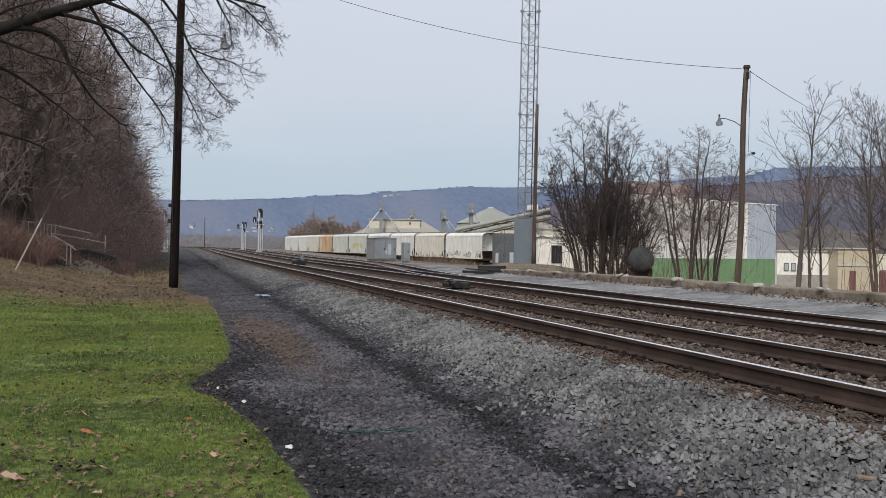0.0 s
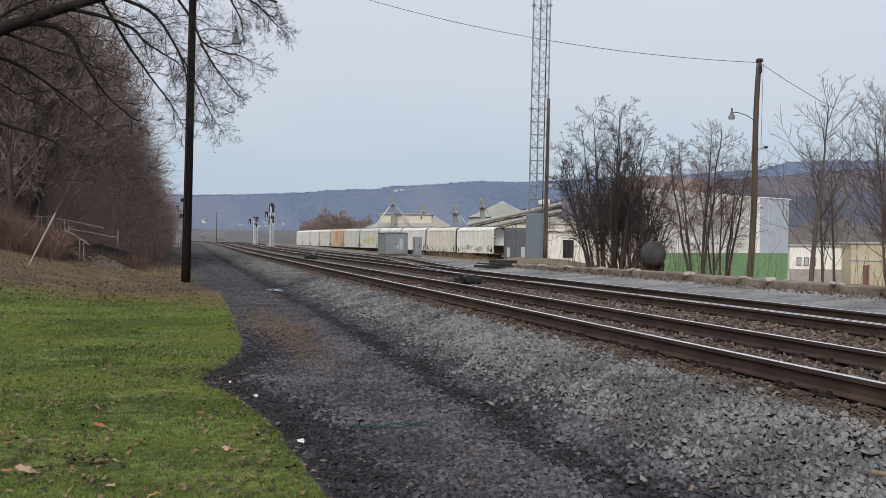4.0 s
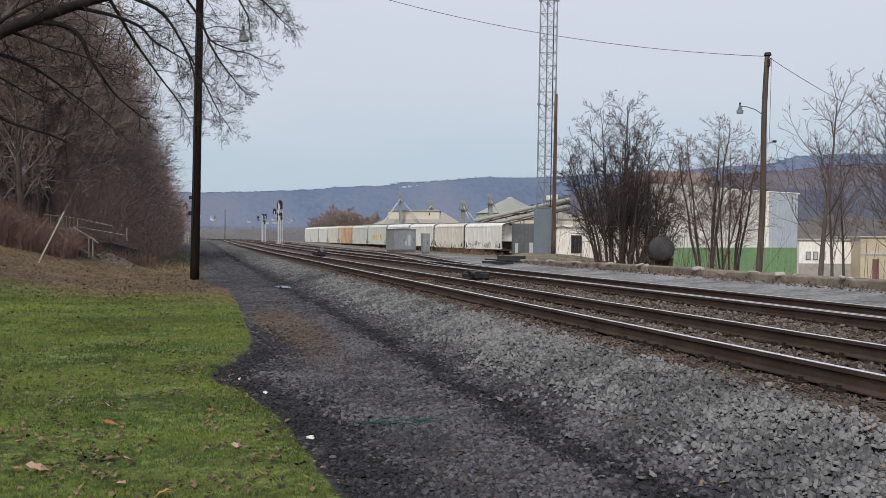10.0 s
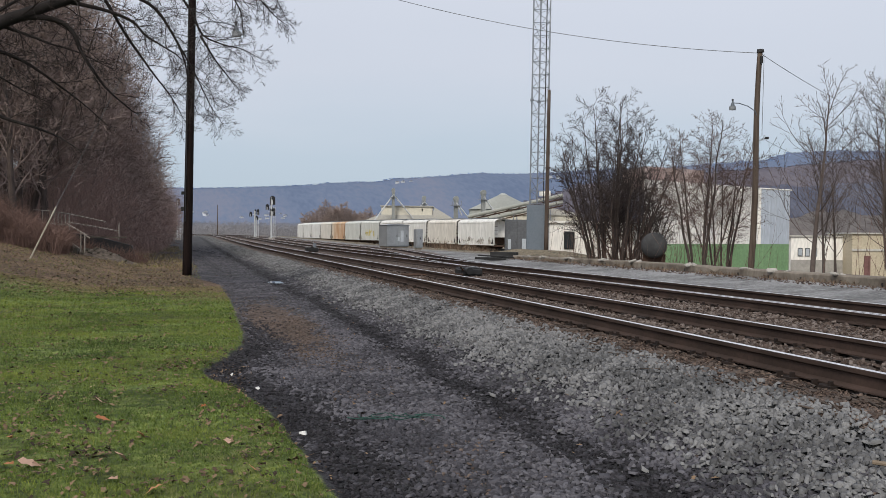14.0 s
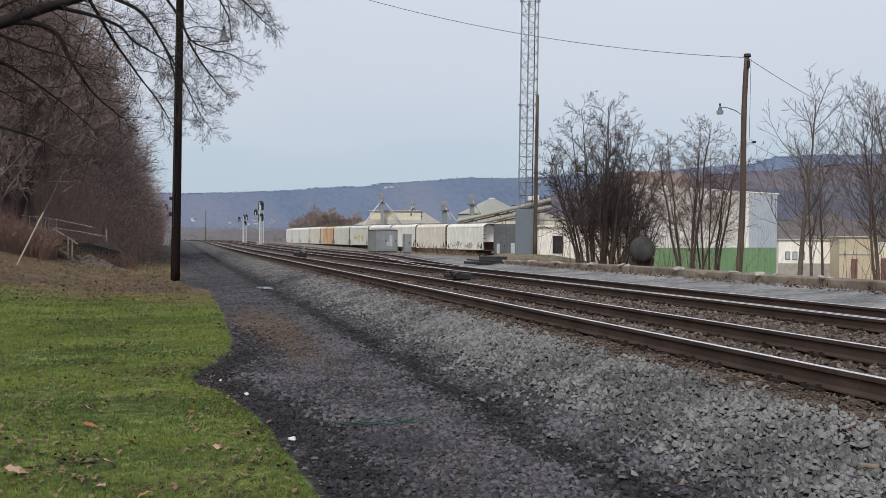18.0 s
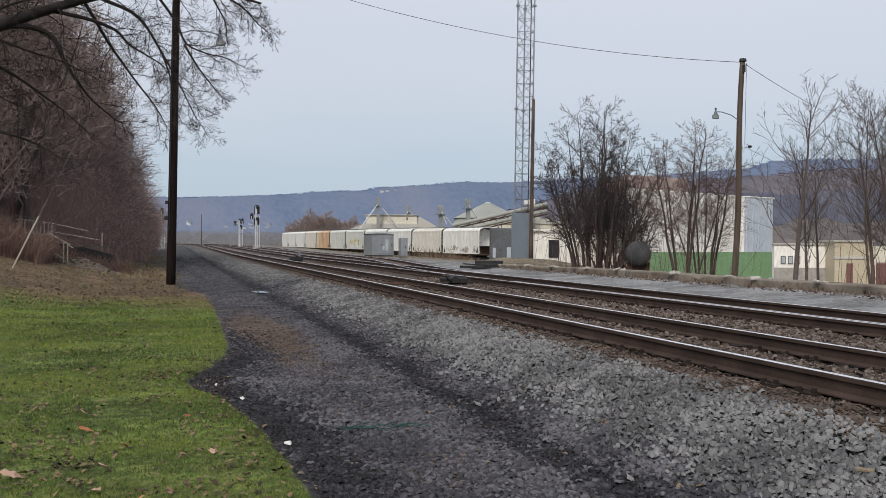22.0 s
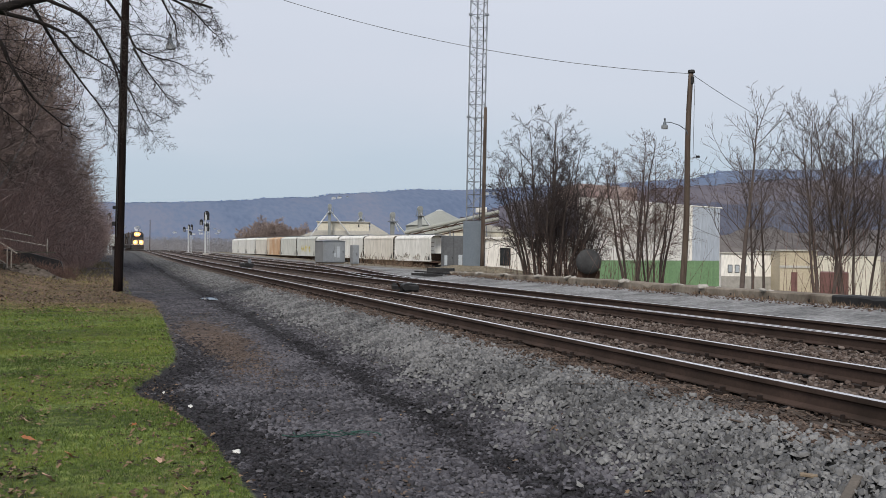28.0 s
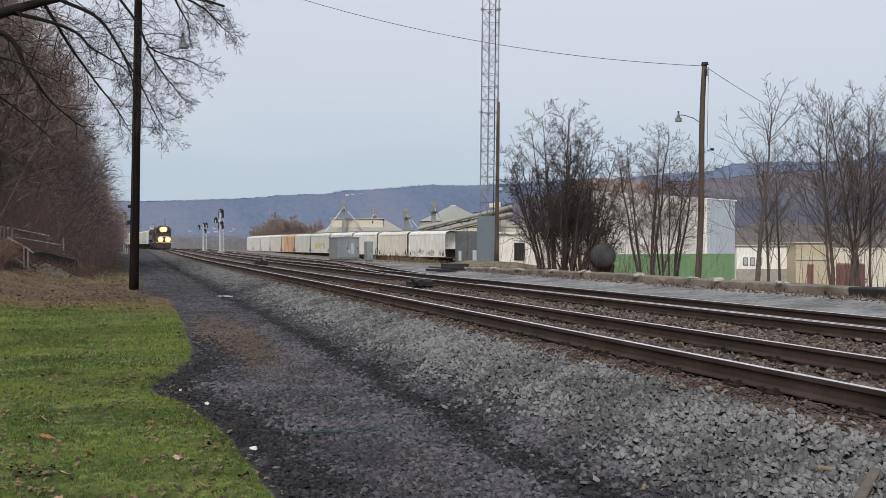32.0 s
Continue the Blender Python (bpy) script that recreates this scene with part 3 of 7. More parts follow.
def pole_shaft(pts, r0, r1, material, parent):
    bm = bmesh.new()
    n = len(pts)
    rings = []
    for i, p in enumerate(pts):
        r = r0 + (r1 - r0) * i / (n - 1)
        rings.append([bm.verts.new((p[0] + r * math.cos(a) * (1 + 0.03 * nz(p[2], a, 3)), p[1] + r * math.sin(a), p[2])) for a in np.arange(14) * math.tau / 14])
    for a, b in zip(rings[:-1], rings[1:]):
        for i in range(14):
            bm.faces.new((a[i], a[(i + 1) % 14], b[(i + 1) % 14], b[i]))
    bm.faces.new(rings[-1]), bm.faces.new(rings[0][::-1])
    return part("shaft", bm, material, parent, smooth=True)


def left_pole():
    t = thing("utility_pole", pose(0.03, 38.18, 0), "dark creosoted wooden utility pole with a street lamp", "utility pole")
    pole_shaft([(0.0137 * z, 0, z) for z in np.linspace(-0.3, 13.2, 16)], 0.172, 0.125, M["wood_pole"], t)
    lamp_on(t, [(0.18, -0.1, 9.27), (0.7, -0.2, 9.42), (1.3, -0.3, 9.38), (1.68, -0.34, 9.28)], (1.73, -0.34, 9.10))
    part("conduit", tube((-0.08, -0.165, 2.0), (0.03, -0.13, 9.4), 0.018), M["black"], t)
    part("step_bracket", box(-0.24, -0.12, -0.08, 0.08, 2.4, 2.55, 0.01), M["black"], t)
    part("step_bracket", box(-0.22, -0.10, -0.08, 0.08, 3.0, 3.12, 0.01), M["black"], t)
    part("crossarm", box(-0.9, 1.25, -0.08, 0.08, 12.6, 12.73, 0.01), M["wood_pole"], t)
    g = thing("guy_wire", pose(-5.53, 38.5, 0.45), "steel guy wire with a pale guard tube, anchored in the bank", "guy wire")
    a, b = Vector((0, 0, 0)), Vector((5.17, -0.3, 11.0))
    part("wire", tube(a, b, 0.012, 0.012, 5), M["wire"], g)
    part("guard", tube(a + (b - a) * 0.005, a + (b - a) * 0.185, 0.03, 0.03, 8), M["guard"], g, "pale yellow plastic guard")


def right_pole():
    t = thing("utility_pole", pose(17.31, 28.06, 0.6), "weathered brown wooden pole with a street lamp", "utility pole")
    pole_shaft([(0.24 * (z / 6.9) + 0.05 * math.sin(z * 0.9), 0.02 * math.sin(z), z) for z in np.linspace(-0.9, 6.9, 16)], 0.105, 0.08, M["wood_pole_pale"], t)
    lamp_on(t, [(0.14, -0.06, 4.76), (0.0, -0.12, 4.98), (-0.26, -0.14, 5.12), (-0.58, -0.14, 5.20), (-0.76, -0.14, 5.20)], (-0.80, -0.14, 5.1), 0.014, 0.6)
    part("insulator", tube((0.22, -0.1, 6.5), (0.22, -0.1, 6.72), 0.05, 0.05, 8), M["black"], t)
    part("pole_cap", tube((0.24, 0, 6.86), (0.24, 0, 6.95), 0.12, 0.10, 12), M["black"], t)
    part("insulator", tube((0.4, -0.1, 4.15), (0.5, -0.1, 4.15), 0.04, 0.04, 8), M["black"], t)
    part("conduit", tube((0.32, -0.02, 4.2), (0.36, -0.02, 6.8), 0.008, 0.008, 5), M["wire"], t)


def sagging(a, b, sag, n=26):
    a, b = Vector(a), Vector(b)
    return [a.lerp(b, i / n) - Vector((0, 0, sag * 4 * (i / n) * (1 - i / n))) for i in range(n + 1)]


def wires():
    w = part("overhead_cable", line(sagging((17.55, 28.0, 7.42), (0.35, 38.18, 12.75), 0.9), 0.010, 5), M["wire"])
    tagged(w, "sagging grey overhead cable between two wooden poles", "cable")
    w = part("service_cable", line(sagging((17.6, 28.06, 7.4), (34, 38.0, 6.0), 0.5), 0.009, 5), M["wire"])
    tagged(w, "thin service cable running off behind the trees", "cable")
    w = part("service_cable", line(sagging((17.65, 28.06, 4.75), (34, 42.0, 5.2), 0.6), 0.007, 5), M["wire"])
    tagged(w, "thin lower service cable running off behind the trees", "cable")


left_pole()
right_pole()
wires()


# ---------------------------------------------------------------- lattice tower
def tower():
    bx, by, bz = 19.81, 54.85, 0.55
    t = thing("lattice_tower", pose(bx, by, bz), "tall slender triangular steel lattice radio mast", "tower")
    h, r = 33.0, 0.56
    lean = 0.0105
    ang = [radians(a) for a in (195, 315, 75)]

    def leg(i, z):
        return Vector((r * math.cos(ang[i]) + lean * z, r * math.sin(ang[i]), z))
    for i in range(3):
        part("leg", tube(leg(i, 0), leg(i, h), 0.045, 0.04, 8), M["galv"], t)
    z, k = 2.9, 0
    bm = bmesh.new()
    while z < h - 0.9:
        for i in range(3):
            j = (i + 1) % 3
            add_tube(bm, leg(i, z), leg(j, z), 0.016, None, 4, False)
            a, b = (i, j) if k % 2 else (j, i)
            add_tube(bm, leg(a, z), leg(b, z + 0.75), 0.018, None, 4, False)
        z += 0.75
        k += 1
        if k % 8 == 0 or z >= h - 0.9:
            part("bracing", bm, M["galv"], t)
            bm = bmesh.new()
            for i in range(3):
                part("flange", box(leg(i, z).x - 0.09, leg(i, z).x + 0.09, leg(i, z).y - 0.09, leg(i, z).y + 0.09, z - 0.05, z + 0.05), M["galv"], t)
    bm.free()
    part("feed_line", tube((0.25 + lean * 2, -0.2, 0.5), (0.25 + lean * h, -0.2, h), 0.03, 0.03, 6), M["black"], t)
    for i in range(3):
        a, b = leg(i, 0.12), leg((i + 1) % 3, 0.12)
        d = (b - a).normalized()
        n = Vector((d.y, -d.x, 0))
        a, b = a - d * 0.14 + n * 0.07, b + d * 0.14 + n * 0.07
        bm = bmesh.new()
        vs = [bm.verts.new(v) for v in (a, b, b + n * 0.03, a + n * 0.03)]
        f = bm.faces.new(vs)
        ex = bmesh.ops.extrude_face_region(bm, geom=[f])["geom"]
        bmesh.ops.translate(bm, verts=[v for v in ex if isinstance(v, bmesh.types.BMVert)], vec=(0, 0, 2.72))
        bmesh.ops.recalc_face_normals(bm, faces=bm.faces)
        part("climbing_guard", bm, M["grey_paint"], t, "smooth grey sheet-metal climbing guard")
    p = thing("wooden_post", pose(20.13, 54.2, 0.5), "tall bare weathered wooden pole beside the mast", "pole")
    pole_shaft([(0.0105 * z, 0, z) for z in np.linspace(-0.3, 9.5, 8)], 0.13, 0.09, M["wood_pole_pale"], p)


tower()


# ---------------------------------------------------------------- signal cabinets
def cabinet(x, y, w, d, h, material, label, rz=0.0, roof=True, doors=1, pale=()):
    z = ground_z(x, y)
    t = thing("signal_cabinet", pose(x, y, z, 0, 0, rz), label, "signal cabinet", "trackside signal cabinets")
    part("plinth", box(-w / 2 + 0.05, w / 2 - 0.05, -d / 2 + 0.05, d / 2 - 0.05, -0.15, 0.14, 0.01), M["concrete"], t)
    part("body", box(-w / 2, w / 2, -d / 2, d / 2, 0.14, h, 0.015), material, t)
    if roof:
        part("roof", prism([(-w / 2 - 0.05, h), (w / 2 + 0.05, h), (w / 2 + 0.05, h + 0.03), (0, h + 0.12), (-w / 2 - 0.05, h + 0.03)], -d / 2 - 0.05, d / 2 + 0.05), material, t)
    for i in range(doors):
        x0, x1 = -w / 2 + 0.08 + i * (w - 0.16) / doors, -w / 2 + 0.08 + (i + 1) * (w - 0.16) / doors - 0.04
        dr = part("door", box(x0, x1, -d / 2 - 0.03, -d / 2, 0.25, h - 0.12, 0.01), material, t)
        part("handle", box(x1 - 0.10, x1 - 0.06, -d / 2 - 0.06, -d / 2 - 0.03, h * 0.5, h * 0.5 + 0.14), M["black"], dr)
    for x0, x1, z0, z1 in pale:
        part("panel", box(x0, x1, -d / 2 - 0.045, -d / 2 - 0.03, z0, z1), M["panel_pale"], t, "pale panel")
    return t


cabinet(15.5, 75.3, 1.85, 1.5, 1.75, M["cabinet"], "grey aluminium signal bungalow with a shallow roof", 14, True, 2, [(-0.05, 0.12, 0.55, 0.85), (0.2, 0.45, 0.5, 1.35)])
cabinet(15.95, 68.9, 0.5, 0.5, 1.45, M["cabinet"], "narrow grey aluminium relay case", 10, False)
M["bungalow_dark"] = surf("dark_grey_bungalow_paint", [(0.085, 0.09, 0.10), (0.13, 0.137, 0.148)], 0.6, 0.6, 0.1, 0, 8)
cabinet(24.5, 72.4, 1.75, 1.4, 3.5, M["bungalow_dark"], "dark grey signal bungalow with pale door panels", -14, False, 2, [(-0.72, -0.5, 0.3, 1.0), (-0.72, -0.5, 1.25, 2.0), (0.35, 0.65, 0.3, 1.0), (0.35, 0.65, 1.2, 2.05)])


# ---------------------------------------------------------------- signals
def signal_mast(x, y, h, heads, side=0.0, label="grey signal mast with black round signal heads", w=0.5):
    z = ground_z(x, y)
    t = thing("railway_signal", pose(x, y, z), label, "railway signal", "trackside signals")
    part("foundation", box(-0.5, 0.5, -0.4, 0.4, -0.2, 0.25, 0.02), M["concrete_top"], t)
    part("mast", tube((-0.12, 0, 0.2), (-0.12, 0, h), 0.13, 0.11, 8), M["pale_steel"], t)
    for sx in (0.16, 0.44):
        part("ladder_rail", tube((sx, 0, 0.2), (sx, 0, h - 1.4), 0.05, 0.05, 6), M["pale_steel"], t)
    zz = 0.6
    while zz < h - 1.5:
        part("ladder_rung", tube((0.16, 0, zz), (0.44, 0, zz), 0.02, 0.02, 5), M["pale_steel"], t)
        zz += 0.45
    for hx, hz, w, hh in heads:
        arch = [(hx + w / 2 * math.cos(a), hz + hh / 2 - w / 2 + w / 2 * math.sin(a)) for a in [math.pi * i / 10 for i in range(11)]]
        hd = part("signal_head", prism([(hx - w / 2, hz - hh / 2), (hx + w / 2, hz - hh / 2)] + arch, -0.04, 0.04), M["black"], t)
        part("hood", tube((hx, -0.30, hz + hh * 0.2), (hx, -0.04, hz + hh * 0.2), w * 0.22, w * 0.26, 12), M["black"], hd)
        part("lens", tube((hx, -0.31, hz + hh * 0.2), (hx, -0.30, hz + hh * 0.2), w * 0.14, w * 0.14, 10), M["glass"], hd)
        part("lens_box", box(hx - w * 0.2, hx + w * 0.02, -0.20, -0.04, hz - hh * 0.48, hz + hh * 0.02), M["pale_steel"], hd, "pale steel relay box")
        part("head_bracket", box(min(hx, -0.12), max(hx, -0.12) + 0.02, 0.06, 0.12, hz - 0.05, hz + 0.05), M["pale_steel"], t)
    part("platform", box(-0.6, 0.6, -0.2, 0.2, h - 2.2, h - 2.15), M["pale_steel"], t)
    return t


signal_mast(12.5, 151.7, 6.3, [(0.05, 5.86, 0.80, 1.35), (-0.72, 4.85, 0.5, 0.85), (0.05, 4.15, 0.85, 1.25)])
signal_mast(11.1, 167.5, 4.6, [(-0.8, 4.0, 0.42, 0.8), (-0.05, 4.4, 0.36, 0.8), (0.4, 4.35, 0.36, 0.95), (0.15, 3.4, 0.5, 0.7)], label="grey bracket signal with small black signal heads")
signal_mast(-1.35, 172, 6.6, [(0.0, 6.3, 0.6, 1.2), (-1.2, 5.8, 0.7, 1.0), (0.2, 4.7, 0.6, 1.0)], label="trackside signal half hidden by the dark pole")


# ---------------------------------------------------------------- covered hopper wagons
def hopper(m, material, label, group, graffiti=None):
    L, W = 11.3, 3.1
    t = thing("hopper_wagon", m, label, "railway wagon", group)
    # thin outer shell, open at both ends, rounded into the roof
    outer = [(-W / 2, 1.2)] + [(-W / 2 * abs(math.cos(a)) ** 0.55 * (1 if math.cos(a) > 0 else -1), 3.95 + 0.68 * math.sin(a) ** 0.8) for a in [math.pi * i / 14 for i in range(15)]] + [(W / 2, 1.2)]
    verts, faces = [], []
    for y in (-L / 2 + 0.1, L / 2 - 0.1):
        verts += [(x, y, z) for x, z in outer] + [(x * 0.97, y, z - 0.05 * (z > 1.3)) for x, z in outer]
    n = len(outer)
    for i in range(n - 1):
        faces += [(i, i + 1, 2 * n + i + 1, 2 * n + i), (n + i, 3 * n + i, 3 * n + i + 1, n + i + 1), (i, n + i, n + i + 1, i + 1), (2 * n + i, 2 * n + i + 1, 3 * n + i + 1, 3 * n + i)]
    obj("body", verts, faces, material, t)
    bay = [(-1.45, 2.2), (1.45, 2.2), (1.45, 4.0), (0, 4.5), (-1.45, 4.0)]
    for sy in (-1, 1):
        part("end_sheet", prism(bay, sy * (L / 2 - 1.5) - 0.05, sy * (L / 2 - 1.5) + 0.05), material, t)
        # slope sheet coloured dark to deepen the shade inside the wagon end
        part("slope_sheet", prism([(-1.45, 1.3), (1.45, 1.3), (1.45, 2.2), (-1.45, 2.2)], sy * (L / 2 - 2.4) - 0.05, sy * (L / 2 - 2.4) + 0.05), M["iron"], t)
        for rz in (1.6, 2.1, 2.6, 3.1, 3.6):
            part("ladder_rung", box(-1.5, -1.0, sy * (L / 2 - 0.28) - 0.03, sy * (L / 2 - 0.28) + 0.03, rz, rz + 0.05), M["iron"], t)
        part("end_platform", box(-1.45, 1.45, sy * (L / 2 - 0.5) - 0.45, sy * (L / 2 - 0.5) + 0.45, 1.0, 1.2), M["iron"], t)
        for sx in (-1.35, 1.35):
            part("corner_post", tube((sx, sy * (L / 2 - 0.25), 1.1), (sx, sy * (L / 2 - 1.1), 4.0), 0.05, 0.05, 5), material, t)
        for sx in (-1, 1):
            # black plate on the side sheet, put in for a shaded gap
            bm = bmesh.new()
            a, b, c = (sx * (W / 2 + 0.012), sy * (L / 2 - 0.42), 1.34), (sx * (W / 2 + 0.012), sy * (L / 2 - 1.0), 1.34), (sx * (W / 2 + 0.012), sy * (L / 2 - 0.5), 2.1)
            q = [bm.verts.new(p) for p in (a, b, c)] + [bm.verts.new((p[0] - sx * 0.05, p[1], p[2])) for p in (a, b, c)]
            for f in ((0, 1, 2), (5, 4, 3), (0, 3, 4, 1), (1, 4, 5, 2), (2, 5, 3, 0)):
                bm.faces.new([q[i] for i in f])
            bmesh.ops.recalc_face_normals(bm, faces=bm.faces)
            part("slope_shade_plate", bm, M["black"], t, "black plate for the shaded gap below the sloped end sheet")
        part("coupler", box(-0.12, 0.12, sy * L / 2 - 0.25 * (sy < 0), sy * L / 2 + 0.25 * (sy > 0), 0.8, 1.05), M["iron"], t)
        bg = part("bogie_frame", box(-1.15, 1.15, sy * (L / 2 - 1.9) - 1.15, sy * (L / 2 - 1.9) + 1.15, 0.42, 0.72, 0.05), M["black"], t)
        for wy in (-0.88, 0.88):
            for sx in (-0.82, 0.74):
                part("wheel", tube((sx, sy * (L / 2 - 1.9) + wy, 0.44), (sx + 0.08, sy * (L / 2 - 1.9) + wy, 0.44), 0.44, 0.44, 16), M["iron"], bg)
    for k in range(2):
        y0 = -2.0 + k * 4.0
        bm = bmesh.new()
        top = [bm.verts.new(v) for v in ((-1.2, y0 - 1.7, 1.16), (1.2, y0 - 1.7, 1.16), (1.2, y0 + 1.7, 1.16), (-1.2, y0 + 1.7, 1.16))]
        bot = [bm.verts.new(v) for v in ((-0.5, y0 - 0.5, 0.4), (0.5, y0 - 0.5, 0.4), (0.5, y0 + 0.5, 0.4), (-0.5, y0 + 0.5, 0.4))]
        for i in range(4):
            bm.faces.new((top[i], top[(i + 1) % 4], bot[(i + 1) % 4], bot[i]))
        bm.faces.new(bot[::-1]), bm.faces.new(top)
        bmesh.ops.recalc_face_normals(bm, faces=bm.faces)
        # dark iron in place of the body colour, for the shade underneath
        part("discharge_bay", bm, M["iron"], t)
    part("side_sill", box(-W / 2 - 0.04, -W / 2 + 0.04, -L / 2 + 0.3, L / 2 - 0.3, 1.15, 1.32), material, t)
    part("side_sill", box(W / 2 - 0.04, W / 2 + 0.04, -L / 2 + 0.3, L / 2 - 0.3, 1.15, 1.32), material, t)
    part("roof_walkway", box(-0.35, 0.35, -L / 2 + 0.6, L / 2 - 0.6, 4.70, 4.77), M["galv"], t)
    for k in range(5):
        part("hatch", tube((0.0, -3.6 + 1.8 * k, 4.50), (0.0, -3.6 + 1.8 * k, 4.69), 0.30, 0.28, 10), material, t)
    part("top_rail", box(-W / 2 - 0.03, -W / 2 + 0.03, -L / 2 + 0.5, L / 2 - 0.5, 4.08, 4.2), material, t)
    if graffiti:
        for gy, gz, gw, gh in graffiti[1]:
            pts = [(-W / 2 - 0.02, gy + gw * (j / 5 - 0.5) + random.uniform(-0.12, 0.12), gz + gh * random.uniform(-0.5, 0.5)) for j in range(7)]
            part("graffiti", line(pts, 0.032, 4), graffiti[0], t, "sprayed graffiti strokes")
    return t


M["hop_white"] = surf("weathered_white_wagon", [(0.64, 0.64, 0.61), (0.80, 0.80, 0.775)], 0.5, 0.6, 0, 0, 3, (1, 1, 0.25), world_space=False)
M["hop_cream"] = surf("weathered_cream_wagon", [(0.60, 0.57, 0.51), (0.73, 0.70, 0.64)], 0.5, 0.6, 0, 0, 3, (1, 1, 0.25), world_space=False)
M["hop_rust"] = surf("rust_streaked_wagon", [(0.45, 0.22, 0.10), (0.58, 0.42, 0.28), (0.64, 0.56, 0.46)], 0.6, 0.7, 0, 0, 3, (1, 1, 0.25), world_space=False)
M["hop_grey"] = surf("grey_green_wagon", [(0.52, 0.535, 0.50), (0.64, 0.65, 0.615)], 0.5, 0.6, 0, 0, 3, (1, 1, 0.25), world_space=False)
M["paint_dark"] = surf("dark_spray_paint", [(0.22, 0.20, 0.18), (0.34, 0.32, 0.29)], 2, 0.7, 0, 0, 9)
M["paint_yellow"] = surf("yellow_spray_paint", [(0.45, 0.38, 0.06), (0.50, 0.42, 0.12)], 2, 0.7, 0, 0, 9)


def yard_x(y):
    d = y - 129.31
    return 39.53 - 0.1698 * d + 0.000653 * d * d - 0.6 * smooth(165, 128, y)


def yard_z(y):
    return -0.89 + 0.26 * smooth(123, 172, y) + 0.09 * smooth(172, 241, y)


def yard():
    track("rusty yard track beneath parked hopper wagons", lambda y: (yard_x(y), yard_z(y) - 0.17), 104, 260, 400, 400, group="yard tracks")
    y = 128.45
    kinds = [("hop_white", "white covered hopper wagon with dark graffiti"), ("hop_cream", "cream covered hopper wagon with worn paint"), ("hop_white", "white covered hopper wagon parked in the yard"), ("hop_white", "white covered hopper wagon parked in the yard"), ("hop_grey", "grey-green hopper wagon with yellow graffiti"), ("hop_grey", "grey-green covered hopper wagon"), ("hop_rust", "rust-streaked orange hopper wagon"), ("hop_cream", "cream covered hopper wagon with worn paint"), ("hop_white", "white covered hopper wagon parked in the yard"), ("hop_white", "white covered hopper wagon parked in the yard"), ("hop_white", "white covered hopper wagon at the end of the row")]
    for i, (k, lab) in enumerate(kinds):
        s = (yard_x(y + 1) - yard_x(y - 1)) / 2
        rz = -math.degrees(math.atan(s))
        gr = None
        if i == 0:
            gr = (M["paint_dark"], [(random.uniform(-4.4, 4.4), random.uniform(1.6, 1.95), random.uniform(0.5, 1.3), random.uniform(0.4, 0.9)) for _ in range(15)])
        if i == 4:
            gr = (M["paint_yellow"], [(random.uniform(-2.5, 2.5), random.uniform(2.2, 2.7), random.uniform(0.4, 0.9), random.uniform(0.8, 1.4)) for _ in range(8)])
        hopper(pose(yard_x(y), y, yard_z(y), 0, 0, rz), M[k], lab, "parked hopper wagons", gr)
        y += 11.74 * math.cos(math.atan(s))


yard()


# ---------------------------------------------------------------- grain works behind the yard
M["leg_grey"] = surf("grey_galvanised_casing", [(0.24, 0.255, 0.25), (0.33, 0.345, 0.335)], 0.4, 0.6, 0.2, 0, 5)
M["silo_dark"] = surf("dull_grain_bin", [(0.27, 0.28, 0.255), (0.35, 0.36, 0.33)], 0.15, 0.6, 0.1, 0, 5)


